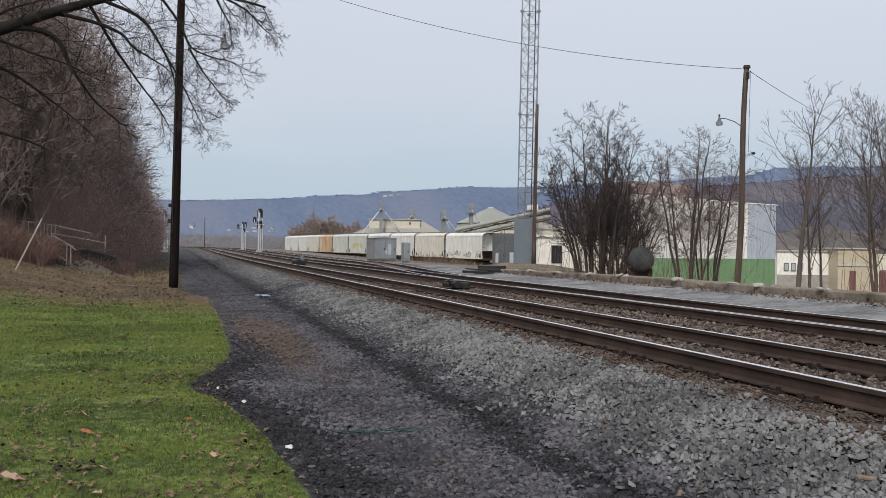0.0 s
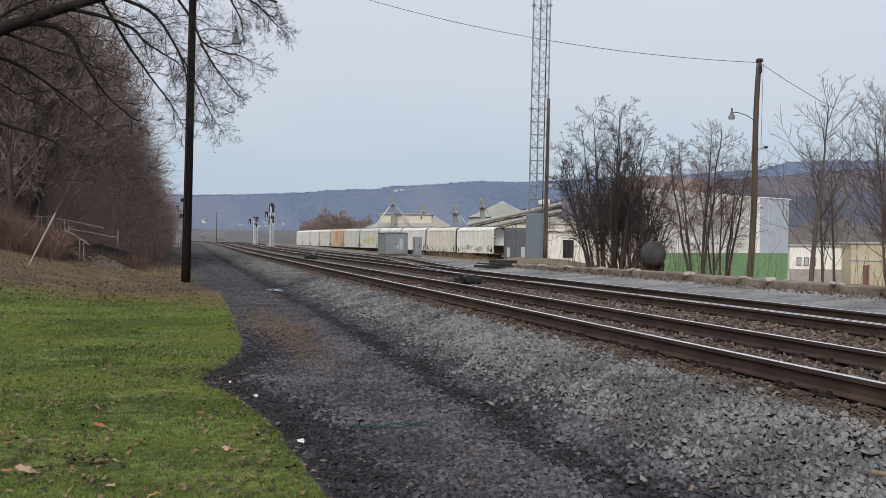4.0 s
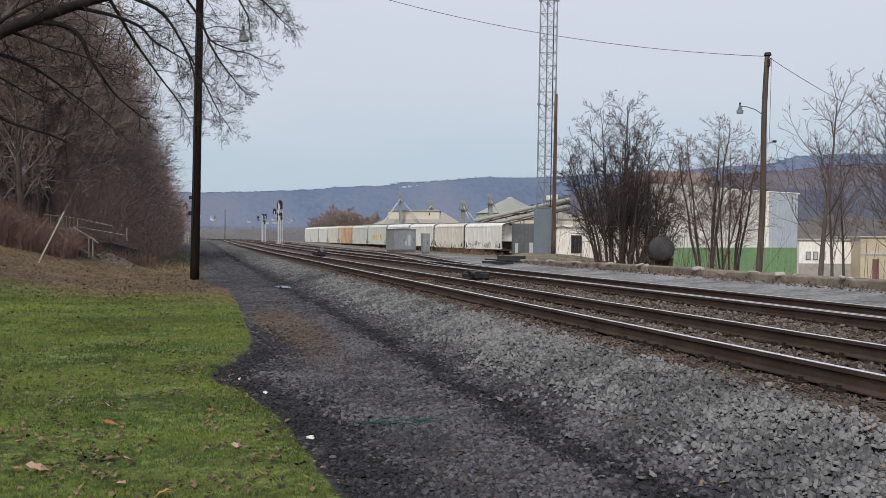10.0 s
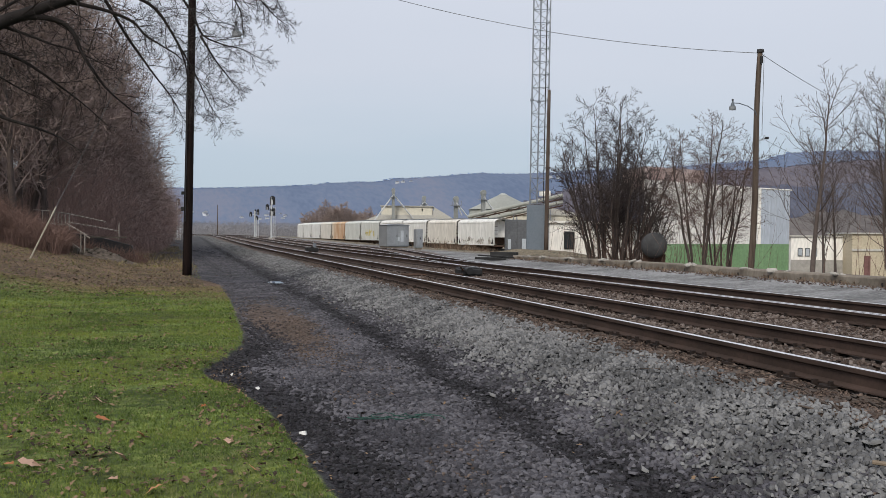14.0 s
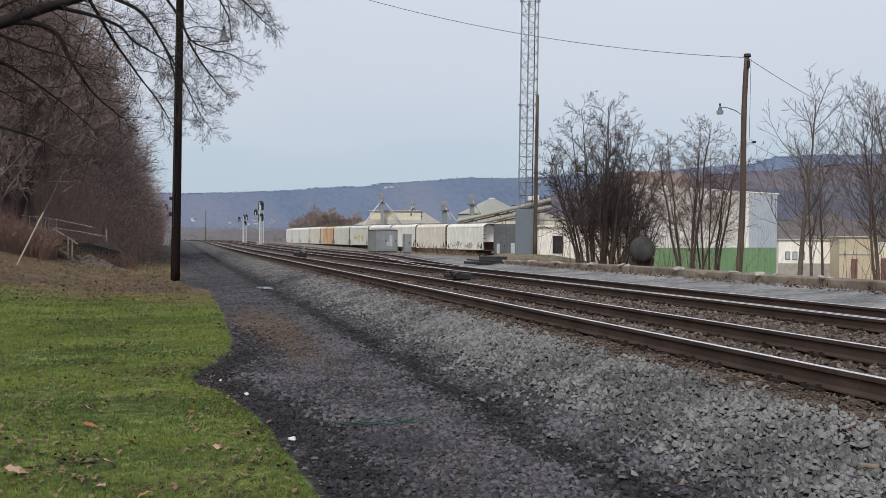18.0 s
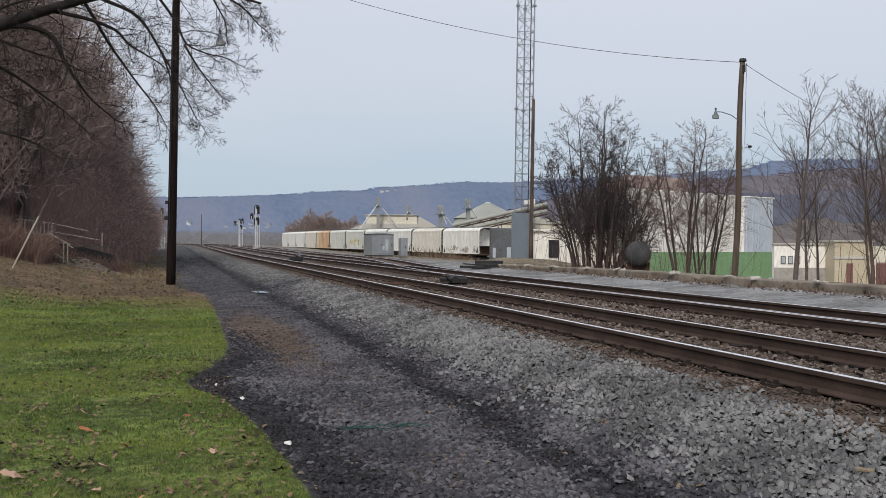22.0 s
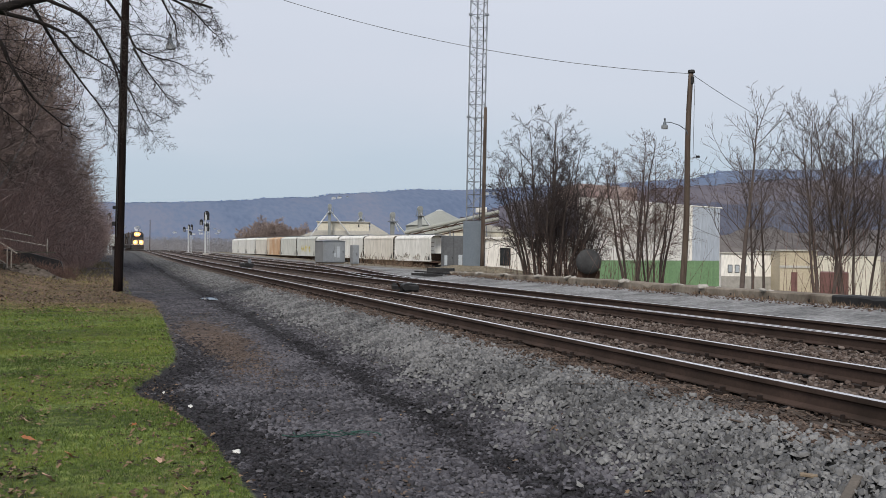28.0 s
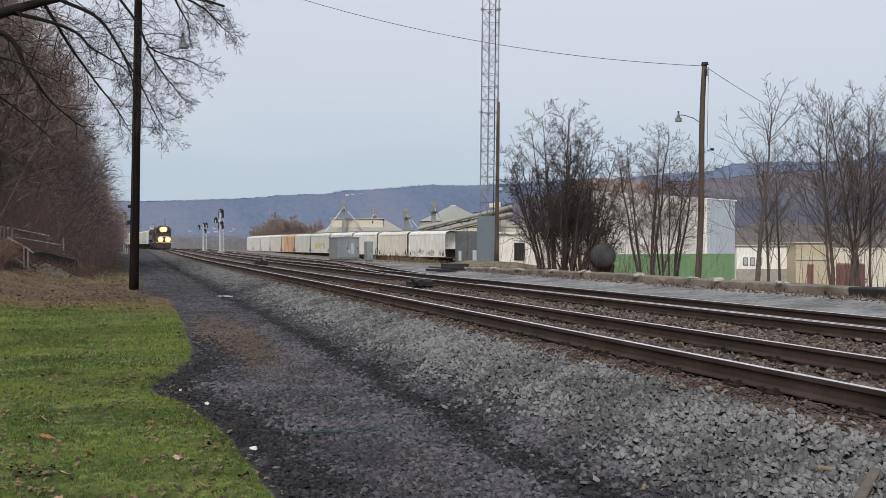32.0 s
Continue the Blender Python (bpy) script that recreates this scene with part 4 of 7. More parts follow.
def grain_works():
    z = -0.9
    t = thing("grain_store", pose(54.5, 250, z, 0, 0, -14), "long cream grain store with a raised roof monitor", "building")
    part("wall", box(-9, 12, -6, 14, 0, 6.2), M["cream"], t)
    part("roof", prism([(-10.0, 6.0), (13.0, 6.0), (7.3, 9.4), (7.0, 7.4), (-6.2, 7.4)], -7, 15), M["roof_grey"], t)
    part("monitor", box(-5.9, 6.9, -6.4, 12, 7.2, 9.5), M["cream"], t)
    part("monitor_roof", box(-6.2, 7.2, -6.8, 12.5, 9.5, 9.7), M["roof_grey"], t)
    part("vent", box(4.2, 4.5, -6.46, -6.4, 8.3, 9.0), M["black"], t)

    def leg(x, y, h, w, chutes, platform=True):
        e = thing("grain_elevator_leg", pose(x, y, z), "slim galvanised grain elevator leg with spouts", "grain elevator", "grain elevator legs")
        part("casing", box(-w / 2, w / 2, -w / 2, w / 2, 0, h - 1.0), M["leg_grey"], e)
        part("head", prism([(-w * 0.7, h - 1.0), (w * 0.7, h - 1.0), (w * 0.7, h - 0.35), (w * 0.35, h), (-w * 0.35, h), (-w * 0.7, h - 0.35)], -w * 0.6, w * 0.6), M["leg_grey"], e)
        if platform:
            part("platform", box(-w * 1.3, w * 1.3, -w * 1.2, w * 1.2, h - 2.3, h - 2.2), M["galv"], e)
            for sx in (-1.3, -0.4, 0.4, 1.3):
                part("platform_post", tube((sx * w, -w * 1.2, h - 2.2), (sx * w, -w * 1.2, h - 1.1), 0.06, 0.06, 4), M["galv"], e)
        for dx, dz in chutes:
            part("spout", tube((0, -w * 0.6, h - 1.6), (dx, -w * 0.6, h - 1.6 + dz), 0.17, 0.17, 8), M["pale_steel"], e)

    leg(49.6, 242.0, 13.9, 0.6, [(-5.6, -7.6), (5.0, -5.8)])
    leg(61.2, 258.0, 12.8, 0.7, [(-3.0, -3.6), (3.2, -3.4)])
    leg(62.9, 231.8, 11.8, 0.85, [(4.4, -5.0), (1.4, -3.0)])
    leg(66.4, 220.5, 12.9, 0.85, [(3.4, -4.4)])

    s = thing("grain_bin", pose(76.2, 236, z), "wide pale green-grey grain bin with a conical roof", "silo", "grain bins")
    part("shell", tube((0, 0, 0), (0, 0, 8.8), 8.4, 8.4, 40), M["silo_dark"], s, smooth=True)
    part("cone_roof", tube((0, 0, 8.8), (0, 0, 12.6), 8.7, 0.9, 40), M["silo_dark"], s)
    part("roof_cap", tube((0, 0, 12.6), (0, 0, 12.9), 1.0, 0.5, 16), M["silo"], s)
    s = thing("grain_bin", pose(87, 244, z), "smaller pale grain bin behind", "silo", "grain bins")
    part("shell", tube((0, 0, 0), (0, 0, 8.0), 6.0, 6.0, 32), M["silo"], s, smooth=True)
    part("cone_roof", tube((0, 0, 8.0), (0, 0, 10.4), 6.2, 0.7, 32), M["silo"], s)

    c = thing("conveyor_gallery", pose(0, 0, z), "long inclined pale conveyor gallery on steel trestles", "conveyor")
    a, b = Vector((61.0, 214, 6.6)), Vector((80.0, 205, 11.4))
    for off in (0.0, 1.5):
        o = Vector((0, 0, -off))
        part("gallery_tube", tube(a + o, b + o, 0.42, 0.42, 10), M["silo_dark"], c)
        part("gallery_truss", tube(a + o - Vector((0, 0, 0.75)), b + o - Vector((0, 0, 0.75)), 0.16, 0.16, 5), M["iron"], c)
    for k in range(16):
        p, q = a + (b - a) * k / 16, a + (b - a) * (k + 1) / 16
        part("gallery_brace", tube(p - Vector((0, 0.3, 0.75)), q - Vector((0, 0.3, 1.9)) if k % 2 else q - Vector((0, 0.3, 0.3)), 0.07, 0.07, 4), M["iron"], c)
    for f in (0.15, 0.5, 0.85):
        p = a + (b - a) * f
        for sx in (-0.7, 0.7):
            part("trestle_leg", tube((p.x + sx, p.y, 0), (p.x + sx * 0.5, p.y, p.z - 1.9), 0.14, 0.14, 5), M["galv"], c)
    part("hood", box(75.5, 77.5, 206.0, 208.0, 11.2, 12.4, 0.1), M["white"], c)
    e = thing("grain_shed", pose(78, 218, z, 0, 0, -14), "low cream shed beside the grain bins", "building")
    part("wall", box(-8, 10, -5, 5, 0, 7.2), M["cream"], e)
    part("roof", prism([(-8.4, 7.1), (10.4, 7.1), (10.4, 7.4), (1, 9.2), (-8.4, 7.4)], -5.3, 5.3), M["roof_grey"], e)


grain_works()


# ---------------------------------------------------------------- white works building and neighbours
def ribbed_wall(p0, p1, z0, z1, step, depth):
    """Ribbed sheet siding between two plan points, one rib a step."""
    bm = bmesh.new()
    a, b = Vector(p0), Vector(p1)
    d = (b - a).normalized()
    n = Vector((d.y, -d.x))
    length = (b - a).length
    s, cols = 0.0, []
    while s <= length:
        for ds, dn in ((0, 0), (step * 0.55, 0), (step * 0.65, depth), (step * 0.9, depth)):
            if s + ds <= length:
                q = a + d * (s + ds) + n * dn
                cols.append((bm.verts.new((q.x, q.y, z0)), bm.verts.new((q.x, q.y, z1))))
        s += step
    for c0, c1 in zip(cols[:-1], cols[1:]):
        bm.faces.new((c0[0], c1[0], c1[1], c0[1]))
    return bm


M["rust_siding"] = surf("faded_rust_red_siding", [(0.28, 0.20, 0.185), (0.40, 0.33, 0.31)], 0.5, 0.85, 0, 0, 6, (1, 1, 0.3))


def white_works():
    t = thing("works_building", pose(0, 0, 0), "large white works building with a green painted base band", "building")
    c, r, l = (47.4, 75.6), (51.9, 77.6), (33.2, 68.4)
    roof_z = 5.75
    part("wall", ribbed_wall(l, c, 1.05, roof_z, 0.9, 0.02), M["white"], t)
    # end section only takes a bluer, darker colour than the long wall
    part("wall", ribbed_wall(c, r, 1.05, roof_z, 0.9, 0.02), M["white_blue"], t, "pale blue-grey end section")
    part("base_band", ribbed_wall(l, c, -3.6, 1.05, 0.9, 0.024), M["green"], t, "green painted base band")
    part("base_band", ribbed_wall(c, r, -3.6, 1.05, 0.9, 0.024), M["green"], t, "green painted base band")
    bm = bmesh.new()
    lo = [bm.verts.new((x, y, -3.6)) for x, y in ((33.25, 68.6), (47.35, 75.8), (51.75, 77.75), (54, 92), (41.6, 84.5))]
    hi = [bm.verts.new((v.co.x, v.co.y, roof_z)) for v in lo]
    for i in range(5):
        bm.faces.new((lo[i], lo[(i + 1) % 5], hi[(i + 1) % 5], hi[i]))
    bm.faces.new(hi)
    bmesh.ops.recalc_face_normals(bm, faces=bm.faces)
    part("shell", bm, M["white"], t)
    for p0, p1 in ((l, c), (c, r)):
        a, b = Vector((*p0, roof_z + 0.05)), Vector((*p1, roof_z + 0.05))
        part("parapet_trim", tube(a, b, 0.06, 0.06, 4), M["white"], t)
    rf = [(36.2, 74.6), (43.2, 77.6), (42.5, 83.0), (36.9, 80.6)]
    bm = bmesh.new()
    lo = [bm.verts.new((x, y, 5.5)) for x, y in rf]
    hi = [bm.verts.new((x, y, 7.35)) for x, y in rf]
    for i in range(4):
        bm.faces.new((lo[i], lo[(i + 1) % 4], hi[(i + 1) % 4], hi[i]))
    bm.faces.new(hi)
    bmesh.ops.recalc_face_normals(bm, faces=bm.faces)
    part("roof_monitor", bm, M["rust_siding"], t, "raised rust-red roof section")
    part("corner_trim", box(c[0] - 0.1, c[0] + 0.1, c[1] - 0.1, c[1] + 0.1, 1.06, roof_z), M["white"], t)

    u = thing("works_building", pose(0, 0, 0), "cream low works building with a dark window", "building")
    part("wall", box(31.6, 43, 84, 92, -3.4, 2.75), M["white"], u)
    part("roof_edge", box(31.4, 43.2, 83.8, 92.2, 2.75, 2.95), M["white"], u)
    w = part("window", box(32.9, 33.9, 83.93, 84.0, 0.4, 2.0), M["black"], u)
    part("pane", box(33.0, 33.38, 83.90, 83.93, 0.5, 1.9), M["glass"], w)
    part("pane", box(33.44, 33.8, 83.90, 83.93, 0.5, 1.9), M["glass"], w)
    f = thing("warehouse", pose(66.8, 100.0, 0, 0, 0, -17), "low white warehouse with a few square windows", "building")
    part("wall", box(0, 7.2, 0, 12, -4.2, 1.75), M["white"], f)
    part("roof", box(-0.2, 7.4, -0.2, 12.2, 1.75, 1.9), M["roof_grey"], f)
    for k in range(3):
        wd = part("window", box(0.75 + 0.82 * k, 1.3 + 0.82 * k, -0.06, 0, -0.5, 0.45), M["grey_trim"], f)
        part("pane", box(0.83 + 0.82 * k, 1.22 + 0.82 * k, -0.09, -0.06, -0.4, 0.35), M["panel_pale"], wd)
    part("base", box(-0.02, 7.2, -0.05, 0, -4.2, -0.9), M["concrete_top"], f, "grey concrete base")
    g = thing("warehouse", pose(71.5, 95.5, 0, 0, 0, -17), "pale yellow warehouse beyond the trees", "building")
    part("wall", box(0, 4.2, 0, 8, -4.2, 2.1), M["yellow"], g)
    part("roof", box(-0.2, 4.4, -0.2, 8.2, 2.1, 2.25), M["roof_grey"], g)
    part("wall", box(4.2, 12, 1.0, 8, -4.2, 1.6), M["cream"], g, "lower cream annex")
    part("door", box(1.3, 2.0, -0.06, 0, -4.2, -0.3), M["brick_red"], g, "dull red door")
    part("eave_band", box(-0.05, 4.25, -0.1, 0, 0.2, 0.45), M["roof_grey"], g)
    k = thing("freight_container", pose(65.3, 79.0, ground_z(65.3, 79.0), 0, 0, -40), "tall dull red freight container behind the trees", "container")
    part("body", box(-1.3, 1.3, 0, 6.0, 0, 3.4, 0.04), M["brick_red"], k)
    for i in range(7):
        part("rib", box(-1.2 + 0.38 * i, -1.05 + 0.38 * i, -0.04, 0, 0.1, 3.3), M["brick_red"], k)


M["grey_trim"] = surf("grey_window_trim", [(0.10, 0.105, 0.11), (0.16, 0.165, 0.17)], 1, 0.7, 0, 0, 6)
M["yellow"] = surf("pale_yellow_siding", [(0.44, 0.38, 0.27), (0.52, 0.46, 0.35)], 0.2, 0.7, 0, 0, 6)
M["brick_red"] = surf("dull_red_paint", [(0.15, 0.075, 0.07), (0.20, 0.105, 0.098)], 0.5, 0.7, 0, 0, 6)
white_works()


def tank():
    t = thing("steel_tank", pose(18.25, 36.7, 0.63, 0, 0, -27), "dark round steel tank lying among the shrubs", "tank")
    part("shell", tube((0, 0.0, 0.62), (0, 1.8, 0.62), 0.52, 0.52, 28), M["rubber"], t, smooth=True)
    bm = bmesh.new()
    bmesh.ops.create_uvsphere(bm, u_segments=24, v_segments=12, radius=0.52, matrix=pose(0, 0, 0.62) @ Matrix.Diagonal((1, 0.3, 1, 1)))
    part("domed_end", bm, M["rubber"], t, smooth=True)
    for y in (0.3, 1.5):
        part("saddle", box(-0.45, 0.45, y - 0.08, y + 0.08, -0.8, 0.25), M["iron"], t)


tank()


def trackside():
    s = thing("tie_stack", pose(16.15, 49.8, ground_z(15.9, 49.8), 0, 0, -30), "stack of dark creosoted spare ties", "timber stack")
    for k in range(3):
        part("tie", box(-0.65, 0.7, -0.4 + 0.28 * k, -0.17 + 0.28 * k, 0.02, 0.19, 0.01), M["black"], s)
    s = thing("switch_parts", pose(13.9, 43.9, ground_z(13.9, 43.9) + 0.01, 0, 0, -25), "pile of rusty rail pieces on the gravel", "scrap")
    for k in range(9):
        ln, r = random.uniform(0.35, 0.9), random.uniform(0.03, 0.06)
        part("rail_piece", box(-ln, ln, -r, r, 0, 2 * r, 0.01, pose(random.uniform(-0.3, 0.3), -0.6 + 0.14 * k, 0.06 * (k % 3), random.uniform(-4, 4), random.uniform(-5, 5), random.uniform(-35, 35))), M["black"], s)
    m = thing("switch_machine", pose(7.95, 28.0, 0.38), "black electric switch machine beside the rails", "switch machine")
    part("case", box(-0.25, 0.40, -0.30, 0.45, 0.04, 0.24, 0.04), M["black"], m)
    part("motor", tube((-0.05, -0.50, 0.18), (-0.05, -0.2, 0.18), 0.10, 0.10, 14), M["black"], m)
    part("lid", box(-0.22, 0.36, -0.1, 0.42, 0.24, 0.275, 0.01), M["black"], m)
    part("lever", tube((-0.2, -0.3, 0.2), (-0.32, -0.45, 0.32), 0.03, 0.03, 6), M["iron"], m)
    for yy in (-0.3, 0.35):
        part("throw_rod", tube((-1.9, yy, 0.06), (-0.2, yy, 0.08), 0.022, 0.022, 6), M["iron"], m)
        part("head_tie", box(-1.9, 1.2, yy - 0.14, yy + 0.14, -0.16, 0.03, 0.01), M["tie"], m)
    m = thing("switch_machine", pose(8.0, 66.0, 0.40 + rise(66)), "black switch machine further up the line", "switch machine")
    part("case", box(-0.35, 0.45, -0.5, 0.6, 0.0, 0.28, 0.04), M["black"], m)
    part("motor", tube((0.0, -0.75, 0.2), (0.0, -0.4, 0.2), 0.15, 0.15, 12), M["black"], m)
    part("junction_post", box(0.25, 0.45, 0.8, 1.0, 0, 0.55), M["galv"], m)
    c = thing("concrete_slab", pose(16.6, 47.2, ground_z(16.6, 47.2), 0, 0, 0), "weathered concrete slab at the end of the platform", "slab")
    part("slab", box(-1.5, 1.6, -2.2, 2.5, -0.3, 0.02, 0.02), M["concrete_top"], c)


trackside()


# ---------------------------------------------------------------- distant hills and town
def hills():
    def ridge(name, y0, depth, prof, col, label, seed, step=14, crest=1):
        m, nt, b = nodes_of(name + "_woods", 1.0)
        b.inputs["Specular IOR Level"].default_value = 0.0
        N, L = nt.nodes.new, nt.links.new
        g = N("ShaderNodeNewGeometry")
        mp = N("ShaderNodeMapping")
        mp.inputs["Scale"].default_value = (1, 0.06, 1.0)
        L(g.outputs["Position"], mp.inputs[0])
        n1, n2, r = N("ShaderNodeTexNoise"), N("ShaderNodeTexNoise"), N("ShaderNodeValToRGB")
        near_k = 1900 / y0
        n1.inputs["Scale"].default_value, n1.inputs["Detail"].default_value = 0.006 * near_k, 8
        n2.inputs["Scale"].default_value, n2.inputs["Detail"].default_value = 0.11 * near_k, 8
        ad = N("ShaderNodeMath")
        ad.operation = "MULTIPLY_ADD"
        ad.inputs[1].default_value = 0.6
        L(mp.outputs[0], n1.inputs["Vector"]), L(mp.outputs[0], n2.inputs["Vector"])
        L(n2.outputs["Fac"], ad.inputs[0]), L(n1.outputs["Fac"], ad.inputs[2])
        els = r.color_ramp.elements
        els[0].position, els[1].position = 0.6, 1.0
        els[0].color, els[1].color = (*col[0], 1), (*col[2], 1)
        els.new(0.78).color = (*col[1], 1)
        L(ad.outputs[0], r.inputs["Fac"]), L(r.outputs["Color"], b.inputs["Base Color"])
        xs = np.arange(prof[0][0], prof[-1][0], step)
        hs = np.interp(xs, [p[0] for p in prof], [p[1] for p in prof])
        verts, faces = [], []
        K = 14
        for k in range(K + 1):
            f = k / K
            for x, h in zip(xs, hs):
                hh = h * math.sin(f * math.pi / 2) ** 1.2
                hh += (6 * nz(x, k * 90 + seed, 0.008) + 2.5 * nz(x, k * 50, 0.05, seed)) * f
                if k == K:
                    hh += 3.2 * nz(x, 7, 0.09, seed) + 1.6 * nz(x, 3, 0.031, seed + 2) + 1.4 * random.random()
                verts.append((x + 20 * nz(x, k, 0.01, 4), y0 + depth * f, -3 + hh))
        w = len(xs)
        for x, h in zip(xs, hs):
            verts.append((x, y0 + depth * 1.3, -3))
        for k in range(K + 1):
            for i in range(w - 1):
                faces.append((k * w + i, k * w + i + 1, (k + 1) * w + i + 1, (k + 1) * w + i))
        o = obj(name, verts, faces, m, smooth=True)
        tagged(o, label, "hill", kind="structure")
        if not crest:
            return
        # ragged tree line along the crest, in the ridge's haze tint made brighter
        R = random.Random(seed)
        v, f = [], []
        for _ in range(4200 * crest):
            i = R.randrange(w)
            k = R.choice((K, K, K, K - 1))
            x, y, z = verts[k * w + i]
            x += R.uniform(-step, step) / 2
            hh, rr = R.uniform(0.3, 3.2) * R.uniform(0.4, 1.0), R.uniform(0.9, 2.6)
            n = len(v)
            v += [(x - rr * 0.5, y, z - 4), (x + rr * 0.5, y, z - 4), (x + rr, y, z + hh * 0.55), (x + rr * 0.4, y, z + hh), (x - rr * 0.5, y, z + hh * 0.95), (x - rr, y, z + hh * 0.5), (x, y + 2, z + hh * 0.5)]
            f += [(n, n + 1, n + 6), (n + 1, n + 2, n + 6), (n + 2, n + 3, n + 6), (n + 3, n + 4, n + 6), (n + 4, n + 5, n + 6), (n + 5, n, n + 6)]
        tagged(obj("ridge_trees", v, [q[::-1] for q in f], surf("hazed_crest_woods", [tuple(2.6 * q for q in col[0]), tuple(3.0 * q for q in col[1])], 0.05, 1.0, 0, 0, 0.2, spec=0.0)), "ragged bare tree line on the ridge", "trees", kind="stuff")

    far = [(-900, 100), (30, 111), (111, 115), (221, 120), (277, 121), (343, 130), (438, 136), (537, 146), (622, 153), (737, 162), (868, 167), (1002, 176), (1085, 183), (1255, 193), (1487, 213), (1579, 223), (1639, 239), (1750, 251), (1908, 256), (2071, 266), (2154, 289), (2260, 306), (2700, 300), (3400, 180)]
    # distance haze is painted into the blue and violet ridge colours
    ridge("backdrop_ridge", 1900, 600, far, [(0.110, 0.145, 0.222), (0.135, 0.170, 0.248), (0.166, 0.187, 0.252)], "long bare wooded ridge with blue haze in its colour", 1)
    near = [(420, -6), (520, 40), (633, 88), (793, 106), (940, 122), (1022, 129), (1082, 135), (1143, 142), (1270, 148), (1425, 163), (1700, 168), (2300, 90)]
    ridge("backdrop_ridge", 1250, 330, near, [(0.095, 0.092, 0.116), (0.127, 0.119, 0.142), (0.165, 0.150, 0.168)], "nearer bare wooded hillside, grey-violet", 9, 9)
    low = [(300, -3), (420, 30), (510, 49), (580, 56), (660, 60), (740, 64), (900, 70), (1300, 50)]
    ridge("backdrop_ridge", 840, 60, low, [(0.075, 0.082, 0.115), (0.10, 0.108, 0.145), (0.14, 0.145, 0.18)], "low dark wooded rise, blue tint in its colour", 15, 6, 0)
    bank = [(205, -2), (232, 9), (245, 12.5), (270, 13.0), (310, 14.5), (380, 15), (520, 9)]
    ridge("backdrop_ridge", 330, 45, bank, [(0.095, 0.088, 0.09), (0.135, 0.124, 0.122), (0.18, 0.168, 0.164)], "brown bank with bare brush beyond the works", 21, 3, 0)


hills()


# haze is mixed into the colours of the far walls and roofs
M["haze_white"] = surf("haze_tinted_walls", [(0.42, 0.45, 0.49), (0.58, 0.60, 0.63)], 0.02, 0.8, 0, 0, 1)
M["slate"] = surf("grey_slate_roof", [(0.17, 0.18, 0.205), (0.25, 0.26, 0.285)], 0.3, 0.8, 0, 0, 2)


def town():
    """Small pale houses along the ridge and on its slope, set high enough to show above the trees in the camera's view.
    """
    R = random.Random(17)

    def house(x, y, z, w, d, h, wall):
        t = thing("house", pose(x, y, z, 0, 0, R.uniform(-40, 40)), "small pale distant house with a grey roof", "house", "distant houses")
        part("wall", box(-w / 2, w / 2, -d / 2, d / 2, -5, h), wall, t)
        part("roof", prism([(-w / 2 - 0.3, h), (w / 2 + 0.3, h), (0, h + w * 0.2)], -d / 2 - 0.3, d / 2 + 0.3), M["slate"], t)
        for k in (-1, 1):
            part("window", box(k * w / 4 - 0.6, k * w / 4 + 0.6, -d / 2 - 0.06, -d / 2, h * 0.4, h * 0.7), M["slate"], t)
    for k in range(13):
        y = R.uniform(2035, 2090)
        x = R.uniform(-0.02, 0.10) * y
        f = (y - 1900) / 600
        z = -3 + 108 * math.sin(f * math.pi / 2) ** 1.2 + 2.0
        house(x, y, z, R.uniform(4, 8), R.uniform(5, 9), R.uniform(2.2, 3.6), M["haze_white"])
    for x, y, z in ((489, 2340, 127.5), (503, 2340, 129), (523, 2340, 129.5), (860, 2290, 147), (880, 2290, 147)):
        house(x, y, z - 0.6, 9, 5, 1.2, M["pale_steel"])


town()


def far_pole():
    t = thing("utility_pole", pose(9.8, 332, rise(332)), "distant thin utility pole", "utility pole")
    pole_shaft([(0, 0, z) for z in np.linspace(-0.5, 10, 5)], 0.16, 0.11, M["wood_pole_pale"], t)
    part("pole_cap", tube((0, 0, 10.0), (0, 0, 10.15), 0.13, 0.09, 8), M["wood_pole_pale"], t)


far_pole()


# ---------------------------------------------------------------- bare trees
def frame_of(d):
    a = np.cross(d, (0, 0, 1.0))
    n = np.linalg.norm(a, axis=1, keepdims=True)
    a = np.where(n < 1e-4, np.array([[1.0, 0, 0]]), a / np.maximum(n, 1e-4))
    return a, np.cross(d, a)


def sticks(segs, sides, lap=0.0):
    """Tapered sticks from rows (p0, p1, r0, r1): verts and quads; lap lets each reach back into the last one."""
    s = np.array(segs, dtype=float)
    p0, p1, r0, r1 = s[:, 0:3], s[:, 3:6], s[:, 6], s[:, 7]
    d = p1 - p0
    d /= np.maximum(np.linalg.norm(d, axis=1, keepdims=True), 1e-6)
    p0 = p0 - d * (r0 * lap)[:, None]
    a, b = frame_of(d)
    n = len(s)
    v = np.empty((n, 2 * sides, 3))
    for k in range(sides):
        w = a * math.cos(math.tau * k / sides) + b * math.sin(math.tau * k / sides)
        v[:, k] = p0 + w * r0[:, None]
        v[:, sides + k] = p1 + w * r1[:, None]
    base = (np.arange(n) * 2 * sides)[:, None]
    f = np.concatenate([base + np.array([[k, (k + 1) % sides, sides + (k + 1) % sides, sides + k]]) for k in range(sides)])
    return v.reshape(-1, 3), f


